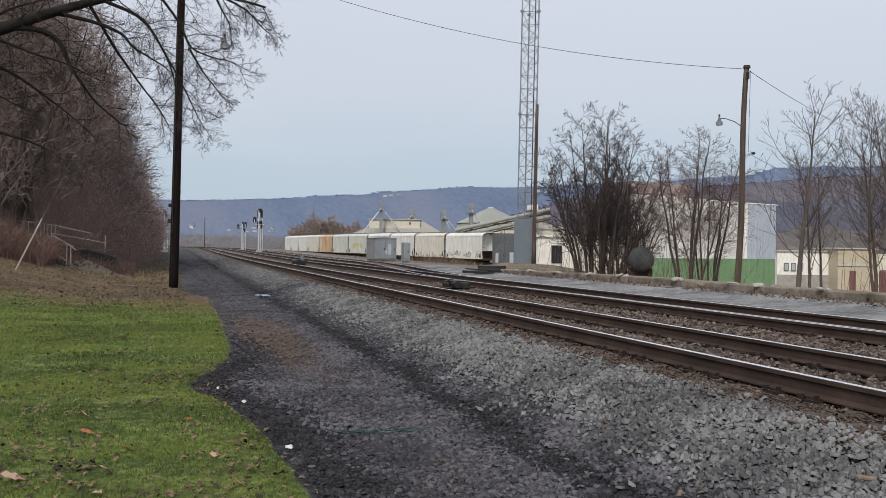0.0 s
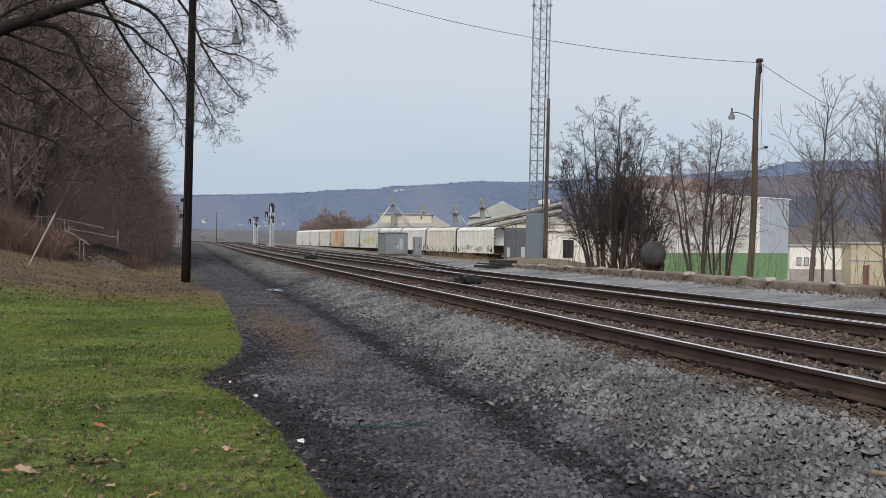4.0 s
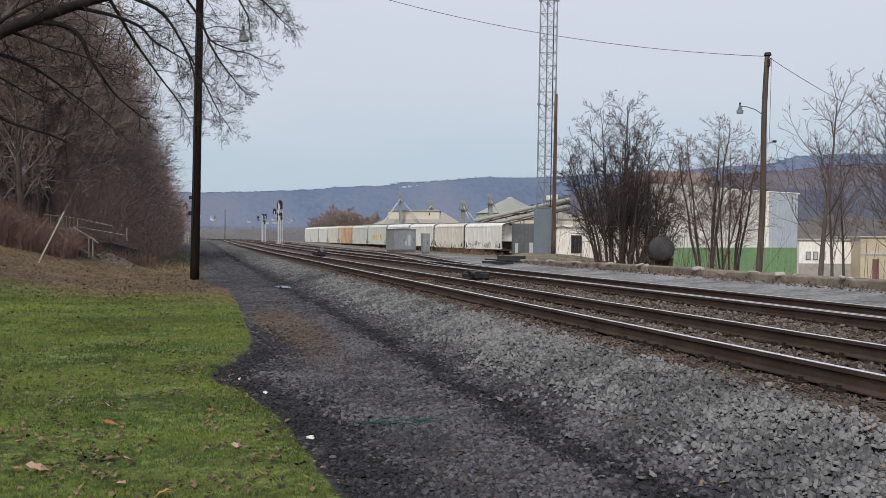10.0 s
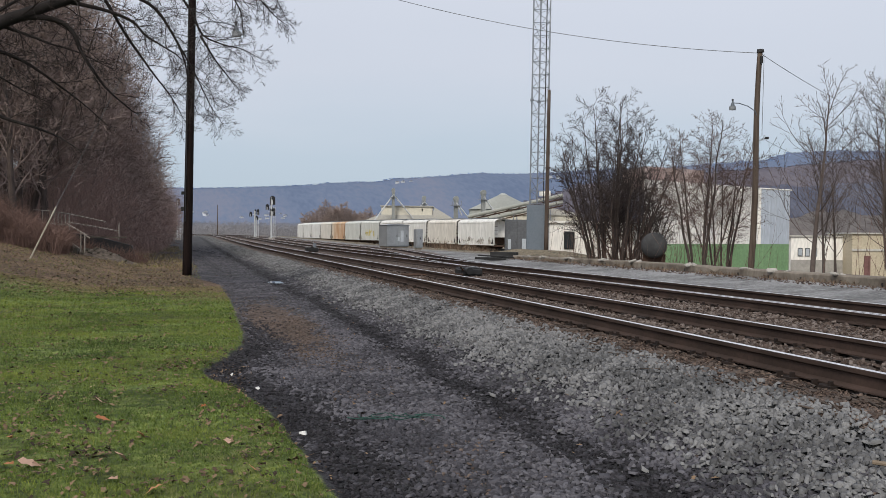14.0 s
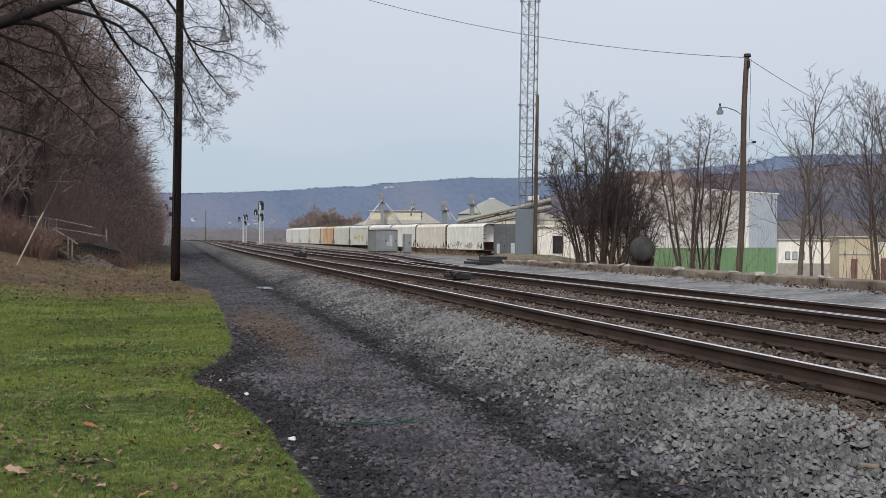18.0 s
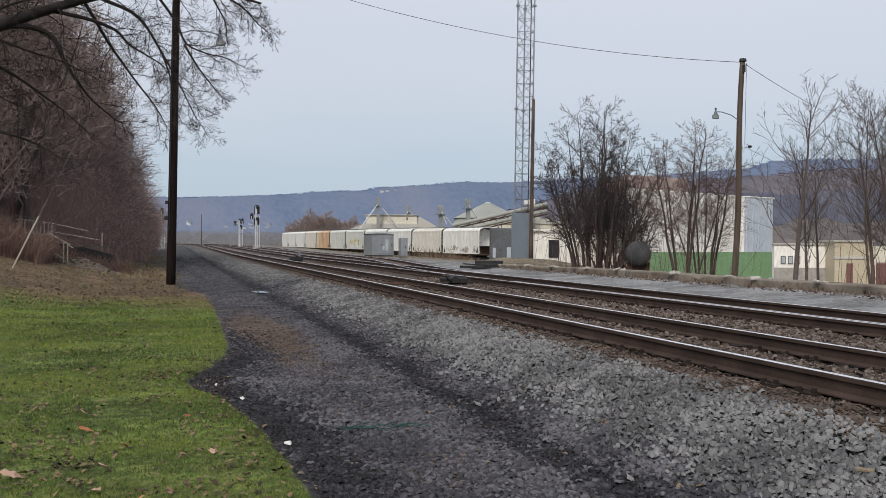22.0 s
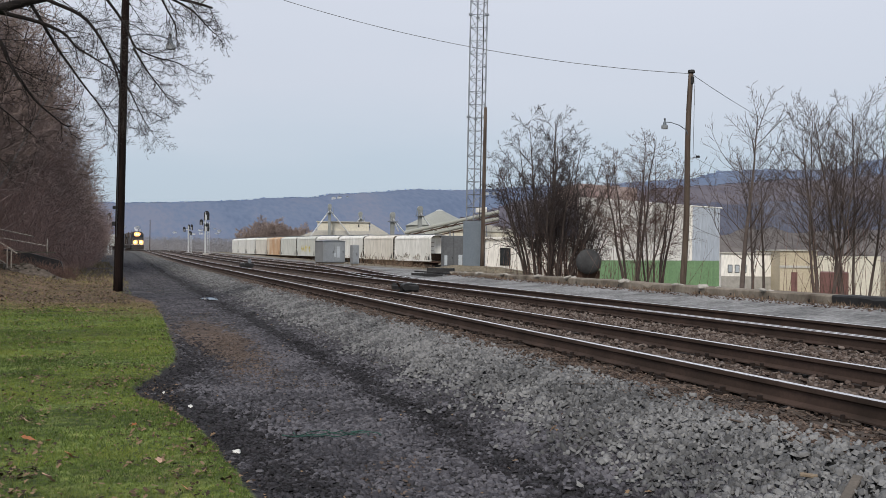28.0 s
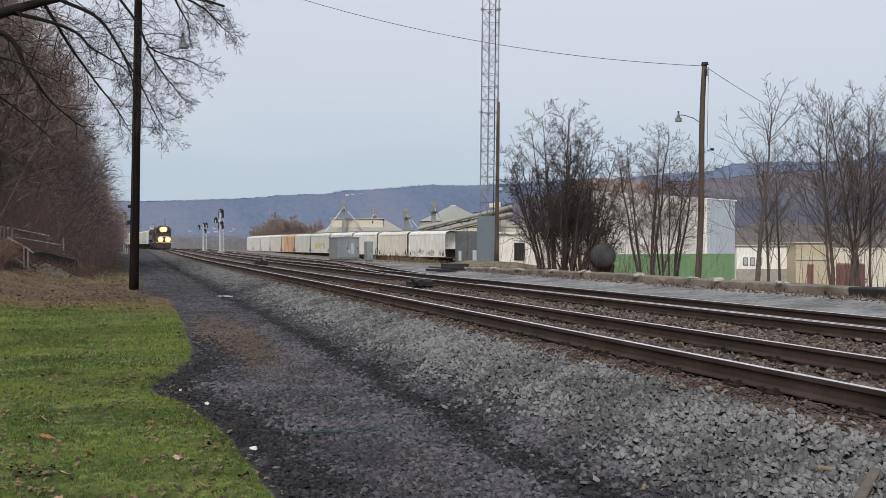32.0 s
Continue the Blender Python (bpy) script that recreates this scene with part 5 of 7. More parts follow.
def flats(segs):
    """Hair-thin twigs as narrow tapering blades."""
    s = np.array(segs, dtype=float)
    p0, p1, r0, r1 = s[:, 0:3], s[:, 3:6], s[:, 6], s[:, 7]
    d = p1 - p0
    d /= np.maximum(np.linalg.norm(d, axis=1, keepdims=True), 1e-6)
    a, b = frame_of(d)
    t = np.random.RandomState(len(s)).uniform(0, math.pi, (len(s), 1))
    w = a * np.cos(t) + b * np.sin(t)
    w[:, 1] *= 0.6
    v = np.stack([p0 - w * r0[:, None], p0 + w * r0[:, None], p1 + w * r1[:, None], p1 - w * r1[:, None]], 1)
    return v.reshape(-1, 3), np.arange(len(s) * 4).reshape(-1, 4)


def join(*pairs):
    vs, fs, n = [], [], 0
    for v, f in pairs:
        vs.append(v), fs.append(np.asarray(f) + n)
        n += len(v)
    return np.concatenate(vs), np.concatenate(fs)


def quads(name, v, f, material, parent=None, label=""):
    me = bpy.data.meshes.new(name)
    n = len(f)
    me.vertices.add(len(v))
    me.vertices.foreach_set("co", np.asarray(v, dtype=np.float32).ravel())
    me.loops.add(n * 4)
    me.loops.foreach_set("vertex_index", np.asarray(f, dtype=np.int32).ravel())
    me.polygons.add(n)
    me.polygons.foreach_set("loop_start", np.arange(n, dtype=np.int32) * 4)
    me.polygons.foreach_set("loop_total", np.full(n, 4, dtype=np.int32))
    me.update(calc_edges=True)
    me.materials.append(material)
    ob = new(name, me)
    if parent:
        ob.parent = parent
    if label:
        ob["label"] = label
    return ob


RNG = random.Random(7)


def grow(rows, p, d, length, r, spec, level=0, who=0, poly=None):
    """One branch and, from it, all finer ones. A level of spec: side shoots, their angle, their length as a share, step, wobble, lift, first share that is bare, greatest radius."""
    n_side, angle, ratio, step, wob, lift, bare, _ = spec[level]
    tip = max(r * 0.12, spec[-1][7] * 0.8)
    if poly is None:
        m = max(2, round(length / step))
        pts, dirs = [Vector(p)], [Vector(d).normalized()]
        for k in range(m):
            e = (dirs[-1] + Vector((RNG.gauss(0, wob), RNG.gauss(0, wob), RNG.gauss(0, wob) + lift))).normalized()
            pts.append(pts[-1] + e * length / m), dirs.append(e)
    else:
        pts = [Vector(poly[0])]
        for q in poly[1:]:
            a0 = pts[-1]
            for k in (1, 2, 3):
                pts.append(a0.lerp(Vector(q), k / 3) + Vector((RNG.gauss(0, wob), RNG.gauss(0, wob), RNG.gauss(0, wob))) * (k < 3))
        for _ in range(2):
            pts = pts[:1] + [(pts[k - 1] + 2 * pts[k] + pts[k + 1]) / 4 for k in range(1, len(pts) - 1)] + pts[-1:]
        m = len(pts) - 1
        dirs = [(pts[min(k + 1, m)] - pts[max(k - 1, 0)]).normalized() for k in range(m + 1)]
        length = sum((pts[k + 1] - pts[k]).length for k in range(m))
    for k in range(m):
        rows.append((*pts[k], *pts[k + 1], r + (tip - r) * k / m, r + (tip - r) * (k + 1) / m, level, who))
    if level + 1 >= len(spec):
        return
    turn = RNG.uniform(0, math.tau)
    for j in range(n_side):
        u = bare + (1 - bare) * (j + RNG.random()) / n_side
        k = min(m - 1, int(u * m))
        q, e = pts[k].lerp(pts[k + 1], u * m - k), dirs[k]
        side = e.cross(Vector((0.3, 0.2, 1))).normalized()
        turn += 2.4 + RNG.gauss(0, 0.4)
        around = side * math.cos(turn) + e.cross(side) * math.sin(turn)
        t = radians(angle) * RNG.uniform(0.7, 1.3)
        ln = length * ratio * (1.15 - 0.75 * u) * RNG.uniform(0.65, 1.2)
        rr = max(spec[-1][7], min(spec[level + 1][7] * RNG.uniform(0.7, 1.2), (r + (tip - r) * u) * 0.7))
        grow(rows, q, e * math.cos(t) + around * math.sin(t), ln, rr, spec, level + 1, who)


def tree_parts(t, rows, bark, twig, last, main=1):
    """Stems and first boughs become trunks, one mesh a stem; the finer wood is the crown."""
    for w in sorted({q[9] for q in rows}):
        quads("trunk", *sticks([q for q in rows if q[9] == w and q[8] < main], 9, 0.55), bark, t)
    mid = [q for q in rows if main <= q[8] < last]
    fine = [q for q in rows if q[8] >= last]
    quads("crown", *join(sticks(mid, 3), flats(fine)), twig, t)
    return t


def bare_tree(name, label, stems, height, ring, lean, r, spec, bark, twig, category="tree"):
    """Leafless tree of one or more stems from a ring of roots, fanning out."""
    t = thing(name, pose(0, 0, 0), label, category)
    rows = []
    for k in range(stems):
        a = math.tau * (k + RNG.uniform(-0.3, 0.3)) / stems
        f = RNG.uniform(0.25, 1.0) * (stems > 1)
        d = Vector((lean * f * math.cos(a), lean * f * math.sin(a), 1))
        grow(rows, (ring * f * math.cos(a), ring * f * math.sin(a), -0.2), d, height * RNG.uniform(0.85, 1.08) * (1 - 0.40 * f * min(1.0, lean)), r * RNG.uniform(0.7, 1.1), spec, 0, k)
    return tree_parts(t, rows, bark, twig, len(spec) - 1)


def domed_tree(name, label, stems, height, width, ring, r, spec, bark, twig):
    """Leafless tree whose many stems curve outward to a rounded crown."""
    t = thing(name, pose(0, 0, 0), label, "tree")
    rows = []
    for k in range(stems):
        a, f = 2.4 * k + RNG.uniform(-0.3, 0.3), math.sqrt((k + 0.5) / stems)
        c, q = math.cos(a), math.sin(a)
        w, h = width * f * RNG.uniform(0.85, 1.1), height * (1 - 0.42 * f * f) * RNG.uniform(0.88, 1.05)
        poly = [(ring * f * c, ring * f * q, -0.25)] + [((ring * f + (w - ring * f) * u ** 1.05) * c, (ring * f + (w - ring * f) * u ** 1.05) * q, h * u) for u in (0.2, 0.42, 0.64, 0.84, 1.0)]
        grow(rows, None, None, 0, r * RNG.uniform(0.7, 1.1), spec, 0, k, poly)
    return tree_parts(t, rows, bark, twig, len(spec) - 1)


def place(src, x, y, rz, s, z=None, label="", group=""):
    o = copy_thing(src, pose(x, y, ground_z(x, y) if z is None else z, 0, 0, rz))
    o.scale = (s, s, s)
    if label:
        o["label"] = label
    if group:
        o["group"] = group
    return o


def right_trees():
    bk, tw, pale, red = M["bark"], M["twig"], M["twig_pale"], M["twig_brown"]
    wide = [(12, 42, 0.32, 0.45, 0.05, 0.03, 0.24, 0), (9, 44, 0.50, 0.28, 0.08, 0.02, 0.15, 0.026), (6, 44, 0.55, 0.2, 0.12, 0.02, 0.1, 0.0125), (0, 0, 0, 0.2, 0.12, 0.08, 0, 0.0066)]
    slim = [(13, 46, 0.32, 0.4, 0.05, 0.03, 0.30, 0), (9, 44, 0.50, 0.25, 0.10, 0.0, 0.12, 0.02), (6, 44, 0.55, 0.18, 0.13, 0.02, 0.1, 0.009), (0, 0, 0, 0.18, 0.12, 0.08, 0, 0.0048)]
    fair = [(20, 48, 0.50, 0.35, 0.022, 0.03, 0.25, 0), (9, 38, 0.44, 0.22, 0.06, 0.08, 0.12, 0.016), (5, 36, 0.5, 0.15, 0.09, 0.10, 0.1, 0.0078), (0, 0, 0, 0.15, 0.1, 0.1, 0, 0.0042)]
    a = domed_tree("bare_tree", "wide round leafless tree with many stems behind the platform wall", 22, 7.5, 3.25, 1.0, 0.076, wide, bk, tw)
    a.matrix_world = pose(17.85, 40.0, ground_z(17.85, 40.0))
    b = domed_tree("bare_tree", "slender leafless tree with spreading stems behind the platform wall", 7, 6.7, 2.0, 0.45, 0.062, slim, bk, red)
    b.matrix_world = pose(19.1, 34.6, ground_z(19.1, 34.6))
    c = bare_tree("bare_tree", "slender pale leafless tree with a straight trunk behind the platform wall", 1, 5.75, 0.0, 0.0, 0.07, fair, pale, pale)
    c.matrix_world = pose(16.62, 23.9, ground_z(16.62, 23.9)) @ Matrix.Diagonal((1.12, 1.12, 0.92, 1))
    d = bare_tree("bare_tree", "tall leafless tree with several steep trunks behind the platform wall", 4, 6.05, 0.45, 0.26, 0.058, fair, pale, pale)
    d.matrix_world = pose(19.0, 23.5, ground_z(19.0, 23.5))
    for o in (a, b, c, d):
        o["group"] = "bare trees behind the wall"
    place(a, 19.9, 42.0, 130, 0.70)
    place(b, 20.4, 35.2, 70, 0.92)
    place(c, 17.5, 24.6, 100, 0.72)
    place(c, 19.2, 26.4, 215, 0.7)
    place(d, 19.9, 23.3, 90, 1.05)
    place(d, 20.9, 21.6, 190, 1.05)
    place(d, 20.4, 19.0, 290, 1.0)
    # straight young shoots among the trunks
    segs = []
    for _ in range(300):
        x, y = RNG.choice(((17.5, 39.6), (17.5, 39.6), (18.6, 40.4), (19.2, 34.6), (18.9, 23.0)))
        x, y = x + RNG.gauss(0, 0.9), y + RNG.gauss(0, 0.9)
        p, h = Vector((x, y, ground_z(x, y))), RNG.uniform(0.9, 2.8)
        q = p + Vector((RNG.gauss(0, 0.22), RNG.gauss(0, 0.22), 1)) * h
        segs.append((*p, *q, 0.009, 0.004))
    v, f = sticks(segs, 3)
    tagged(quads("young_shoots", v, f, M["twig_low"]), "thin reddish young shoots among the trunks", "brush", kind="stuff")


right_trees()


# ---------------------------------------------------------------- great tree overhanging the lawn
def overhang_tree():
    t = thing("broad_tree", pose(0, 0, 0), "big leafless tree with drooping limbs over the lawn", "tree")
    limbs = [
        (0.25, 0, [(-8.6, 26.8, -0.1), (-8.2, 27.0, 3.5), (-6.8, 27.4, 5.7), (-4.83, 28, 6.9), (-4.0, 28, 7.3), (-3.0, 28, 7.7), (-1.9, 28, 8.1), (-0.5, 28, 8.4), (1.0, 28, 8.5), (2.4, 27.9, 8.2)]),
        (0.10, 1, [(-4.1, 28, 7.2), (-3.32, 28, 7.19), (-2.95, 28, 6.95), (-2.75, 28, 6.45), (-2.5, 28.1, 5.95), (-2.2, 28.2, 5.55), (-1.55, 28.2, 4.95), (-1.2, 28.2, 4.8)]),
        (0.07, 1, [(-3.0, 28, 7.65), (-2.0, 28, 7.5), (-1.39, 28, 7.28), (-1.14, 28, 6.92), (-0.75, 28, 6.7), (-0.3, 28, 6.4), (0.15, 28, 6.1)]),
        (0.065, 1, [(-1.9, 28, 8.1), (-0.9, 27.9, 7.75), (-0.59, 27.9, 7.33), (-0.3, 27.9, 6.8), (-0.05, 27.9, 6.2), (0.05, 27.9, 5.4), (0.3, 27.9, 4.8)]),
        (0.05, 1, [(-0.5, 28, 8.4), (0.15, 28, 7.6), (0.35, 28, 6.95), (0.9, 27.9, 6.75), (1.5, 27.9, 6.65), (2.1, 27.9, 6.35)]),
        (0.04, 1, [(0.35, 28, 6.95), (0.75, 28, 6.3), (1.15, 28, 5.8), (1.5, 28, 5.5)]),
        (0.035, 1, [(-0.3, 27.9, 6.8), (0.25, 28, 5.9), (0.65, 28, 5.0), (1.05, 28, 4.4)]),
        (0.04, 1, [(1.0, 28, 8.5), (1.3, 28, 7.9), (1.5, 28, 7.5), (1.5, 28, 7.0)]),
        (0.045, 1, [(1.0, 28, 8.5), (1.9, 28, 8.1), (2.35, 28, 7.6), (2.75, 28, 7.35)]),
        (0.09, 1, [(-6.8, 27.4, 5.7), (-5.6, 28, 5.2), (-4.7, 28, 4.5), (-3.9, 28, 4.35), (-3.2, 28, 4.1), (-2.7, 28, 3.7)]),
        (0.08, 1, [(-5.6, 28, 6.5), (-4.6, 28.4, 6.3), (-3.7, 28.6, 5.8), (-2.9, 28.6, 5.2), (-2.1, 28.6, 4.5)]),
        (0.085, 1, [(-5.6, 28, 6.5), (-4.9, 28.2, 7.3), (-4.0, 28.3, 7.9), (-3.0, 28.4, 8.3)]),
        (0.06, 1, [(-4.8, 28, 6.95), (-4.2, 28.1, 6.8), (-3.4, 28.2, 6.5), (-2.6, 28.3, 6.3), (-1.8, 28.3, 5.9)]),
        (0.06, 1, [(-6.2, 27.6, 6.1), (-5.2, 28, 5.9), (-4.4, 28.2, 5.4), (-3.5, 28.3, 5.0)]),
        (0.06, 1, [(-2.2, 28, 7.9), (-1.7, 28.4, 7.0), (-1.0, 28.6, 6.1), (-0.4, 28.6, 5.3), (0.0, 28.6, 4.6)]),
    ]
    rows = []
    bough = [(42, 58, 0.17, 0.4, 0.06, 0.0, 0.26, 0), (9, 48, 0.5, 0.2, 0.12, -0.04, 0.12, 0.018), (7, 45, 0.55, 0.14, 0.16, 0.0, 0.1, 0.0075), (0, 0, 0, 0.13, 0.16, 0.04, 0, 0.0036)]
    spray = [(17, 52, 0.42, 0.3, 0.045, 0.0, 0.15, 0), (9, 45, 0.5, 0.17, 0.12, -0.04, 0.1, 0.013), (7, 45, 0.55, 0.12, 0.16, 0.0, 0.1, 0.0065), (0, 0, 0, 0.13, 0.16, 0.04, 0, 0.0034)]
    for k, (r, kind, poly) in enumerate(limbs):
        grow(rows, None, None, 0, r * (0.82 if kind else 1.0), spray if kind else bough, 0, k, poly)
    tree_parts(t, rows, M["limb_dark"], M["twig_black"], 3)


overhang_tree()


# ---------------------------------------------------------------- wooded bluff


def woodland():
    tall = [(17, 46, 0.42, 0.9, 0.05, 0.02, 0.2, 0), (8, 42, 0.48, 0.6, 0.10, 0.02, 0.12, 0.055), (6, 42, 0.55, 0.4, 0.13, 0.03, 0.1, 0.024), (0, 0, 0, 0.45, 0.14, 0.05, 0, 0.016)]
    bk, tw = M["bark"], M["twig_dark"]
    a = bare_tree("woodland_tree", "tall leafless woodland tree on the bluff", 1, 12.0, 0, 0.0, 0.20, tall, bk, tw)
    b = bare_tree("woodland_tree", "forked leafless woodland tree on the bluff", 2, 11.5, 0.35, 0.35, 0.18, tall, bk, tw)
    c = bare_tree("woodland_tree", "spreading leafless tree at the edge of the wood", 4, 9.5, 0.5, 0.5, 0.12, tall, bk, M["twig_edge"])
    a.matrix_world = pose(-7.0, 55, ground_z(-7.0, 55))
    b.matrix_world = pose(-7.7, 48.5, ground_z(-7.7, 48.5))
    c.matrix_world = pose(-5.8, 112, ground_z(-5.8, 112))
    # x, y, which, scale, fitted to the camera's view: the big trees stand back on the bluff, lower ones along its edge
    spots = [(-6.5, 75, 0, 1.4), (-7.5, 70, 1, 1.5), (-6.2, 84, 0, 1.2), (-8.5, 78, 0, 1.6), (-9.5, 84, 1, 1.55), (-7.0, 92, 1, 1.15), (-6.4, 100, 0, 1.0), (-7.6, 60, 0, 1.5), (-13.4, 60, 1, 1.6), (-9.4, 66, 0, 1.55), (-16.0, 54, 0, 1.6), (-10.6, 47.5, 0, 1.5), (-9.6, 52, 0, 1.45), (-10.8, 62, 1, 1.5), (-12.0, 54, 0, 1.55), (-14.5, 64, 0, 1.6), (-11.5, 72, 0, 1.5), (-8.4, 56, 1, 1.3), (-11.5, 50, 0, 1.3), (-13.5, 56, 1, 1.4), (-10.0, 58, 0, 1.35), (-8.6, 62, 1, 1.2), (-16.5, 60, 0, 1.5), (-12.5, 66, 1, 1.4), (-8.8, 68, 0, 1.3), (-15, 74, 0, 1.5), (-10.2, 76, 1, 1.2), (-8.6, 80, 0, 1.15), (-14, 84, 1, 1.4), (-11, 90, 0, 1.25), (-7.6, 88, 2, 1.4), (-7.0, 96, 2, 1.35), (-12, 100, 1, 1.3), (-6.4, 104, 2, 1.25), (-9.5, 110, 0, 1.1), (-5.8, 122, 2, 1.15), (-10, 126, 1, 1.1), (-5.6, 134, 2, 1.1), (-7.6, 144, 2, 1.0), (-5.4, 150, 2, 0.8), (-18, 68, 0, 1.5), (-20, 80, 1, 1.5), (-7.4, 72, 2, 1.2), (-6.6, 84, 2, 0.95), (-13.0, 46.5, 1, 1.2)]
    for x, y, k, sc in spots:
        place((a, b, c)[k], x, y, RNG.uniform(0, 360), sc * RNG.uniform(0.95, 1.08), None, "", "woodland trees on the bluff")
    a["group"] = b["group"] = c["group"] = "woodland trees on the bluff"

    # brush: arching stems in one thicket
    segs = []
    for _ in range(7600):
        y = RNG.uniform(44, 165) if RNG.random() < 0.75 else RNG.uniform(44, 90)
        x = -1.9 - 3.2 * smooth(84, 52, y) - abs(RNG.gauss(0, 3.0)) - 0.4 * nz(y, 0, 0.2)
        if y < 58:
            continue
        z = ground_z(x, y)
        h = RNG.uniform(1.2, 3.4) * (1.0 + 0.8 * smooth(-2.5, -7, x)) * (1 + 0.6 * smooth(80, 110, y))
        a, ln = RNG.uniform(0, math.tau), RNG.uniform(0.05, 0.4)
        p = Vector((x, y, z - 0.05))
        d = Vector((ln * math.cos(a), ln * math.sin(a), 1)).normalized()
        r = RNG.uniform(0.006, 0.010)
        for k in range(3):
            q = p + d * h / 3
            segs.append((*p, *q, r * (1 - k * 0.25), r * (0.75 - k * 0.25)))
            for _k in range(4):
                s = (d + Vector((RNG.gauss(0, 0.7), RNG.gauss(0, 0.7), RNG.gauss(0, 0.5)))).normalized()
                segs.append((*p.lerp(q, RNG.random()), *(q + s * h * RNG.uniform(0.04, 0.16)), r * 0.5, 0.003))
            d = (d + Vector((ln * math.cos(a) * 0.5, ln * math.sin(a) * 0.5, -0.15 * k))).normalized()
            p = q
    low = []
    for _ in range(5200):
        x, y = RNG.uniform(-13, -5.2), RNG.uniform(45, 50)
        p = Vector((x, y, ground_z(x, y) - 0.05))
        h = RNG.uniform(0.5, 1.1 + 0.8 * smooth(-6.0, -8.0, x))
        q = p + Vector((RNG.gauss(0, 0.25), RNG.gauss(0, 0.25), 1)) * h
        low.append((*p, *q, 0.009, 0.005))
        for _k in range(3):
            e = p.lerp(q, RNG.uniform(0.4, 1.0))
            low.append((*e, *(e + Vector((RNG.gauss(0, 0.4), RNG.gauss(0, 0.4), RNG.uniform(0.1, 0.6)))), 0.006, 0.003))
    for _ in range(700):
        x = RNG.uniform(-6.6, -1.9)
        y = RNG.uniform(51.9, 52.45)
        p = Vector((x, y, ground_z(x, y)))
        q = p + Vector((RNG.gauss(0, 0.35), RNG.gauss(0, 0.2), 1)) * RNG.uniform(0.2, 0.75)
        low.append((*p, *q, 0.010, 0.005))
        low.append((*p.lerp(q, 0.5), *(q + Vector((RNG.gauss(0, 0.25), RNG.gauss(0, 0.2), RNG.uniform(-0.1, 0.25)))), 0.006, 0.004))
    tagged(quads("low_brush", *flats(low), M["twig_low"]), "low reddish-brown scrub beside the stairway", "brush", kind="stuff")
    o = quads("brush_thicket", *flats(segs), M["twig_red"])
    tagged(o, "dense reddish-brown bare brush along the foot of the bluff", "brush", kind="stuff")



def tangle():
    """The tangle of small boughs and vines that fills the wood's edge, its height and density fitted to the camera's
    view.
    """
    segs = []
    for i in range(20500):
        y = RNG.uniform(50, 150) if i < 14000 else RNG.uniform(58, 92)
        edge = -1.9 - 3.2 * smooth(84, 52, y) - 0.4 * nz(y, 0, 0.2)
        deep = 13.0 * RNG.random() ** 1.3 if i < 14000 else 0.8 + 7.0 * RNG.random()
        x = edge - deep
        g = ground_z(x, y)
        top = (2.8 + (8.5 + 8.0 * smooth(100, 65, y)) * (1 - math.exp(-deep / 1.25)) + 0.15 * deep) * (1 + 0.12 * nz(x, y, 0.3))
        if top < g + 0.5 or (y < 58 and RNG.random() < 0.85):
            continue
        z = g + RNG.random() ** (0.75 if i < 14000 else 0.45) * (top - g)
        p = Vector((x, y, z))
        d = Vector((RNG.gauss(0.15, 0.8), RNG.gauss(0, 0.8), RNG.gauss(0.25, 0.8))).normalized()
        ln = RNG.uniform(0.4, 1.2)
        r = RNG.uniform(0.009, 0.02)
        for _k in range(2):
            q = p + d * ln
            segs.append((*p, *q, r, r * 0.7))
            for _j in range(2):
                e = (d + Vector((RNG.gauss(0, 0.6), RNG.gauss(0, 0.6), RNG.gauss(0, 0.6)))).normalized()
                segs.append((*q, *(q + e * ln * 0.6), r * 0.6, 0.005))
            d = (d + Vector((RNG.gauss(0, 0.35), RNG.gauss(0, 0.35), RNG.gauss(-0.1, 0.3)))).normalized()
            p, r = q, r * 0.7
    o = quads("woodland_tangle", *flats(segs), M["twig_dark"])
    tagged(o, "tangle of bare boughs and vines filling the edge of the wood", "brush", kind="stuff")


woodland()
tangle()


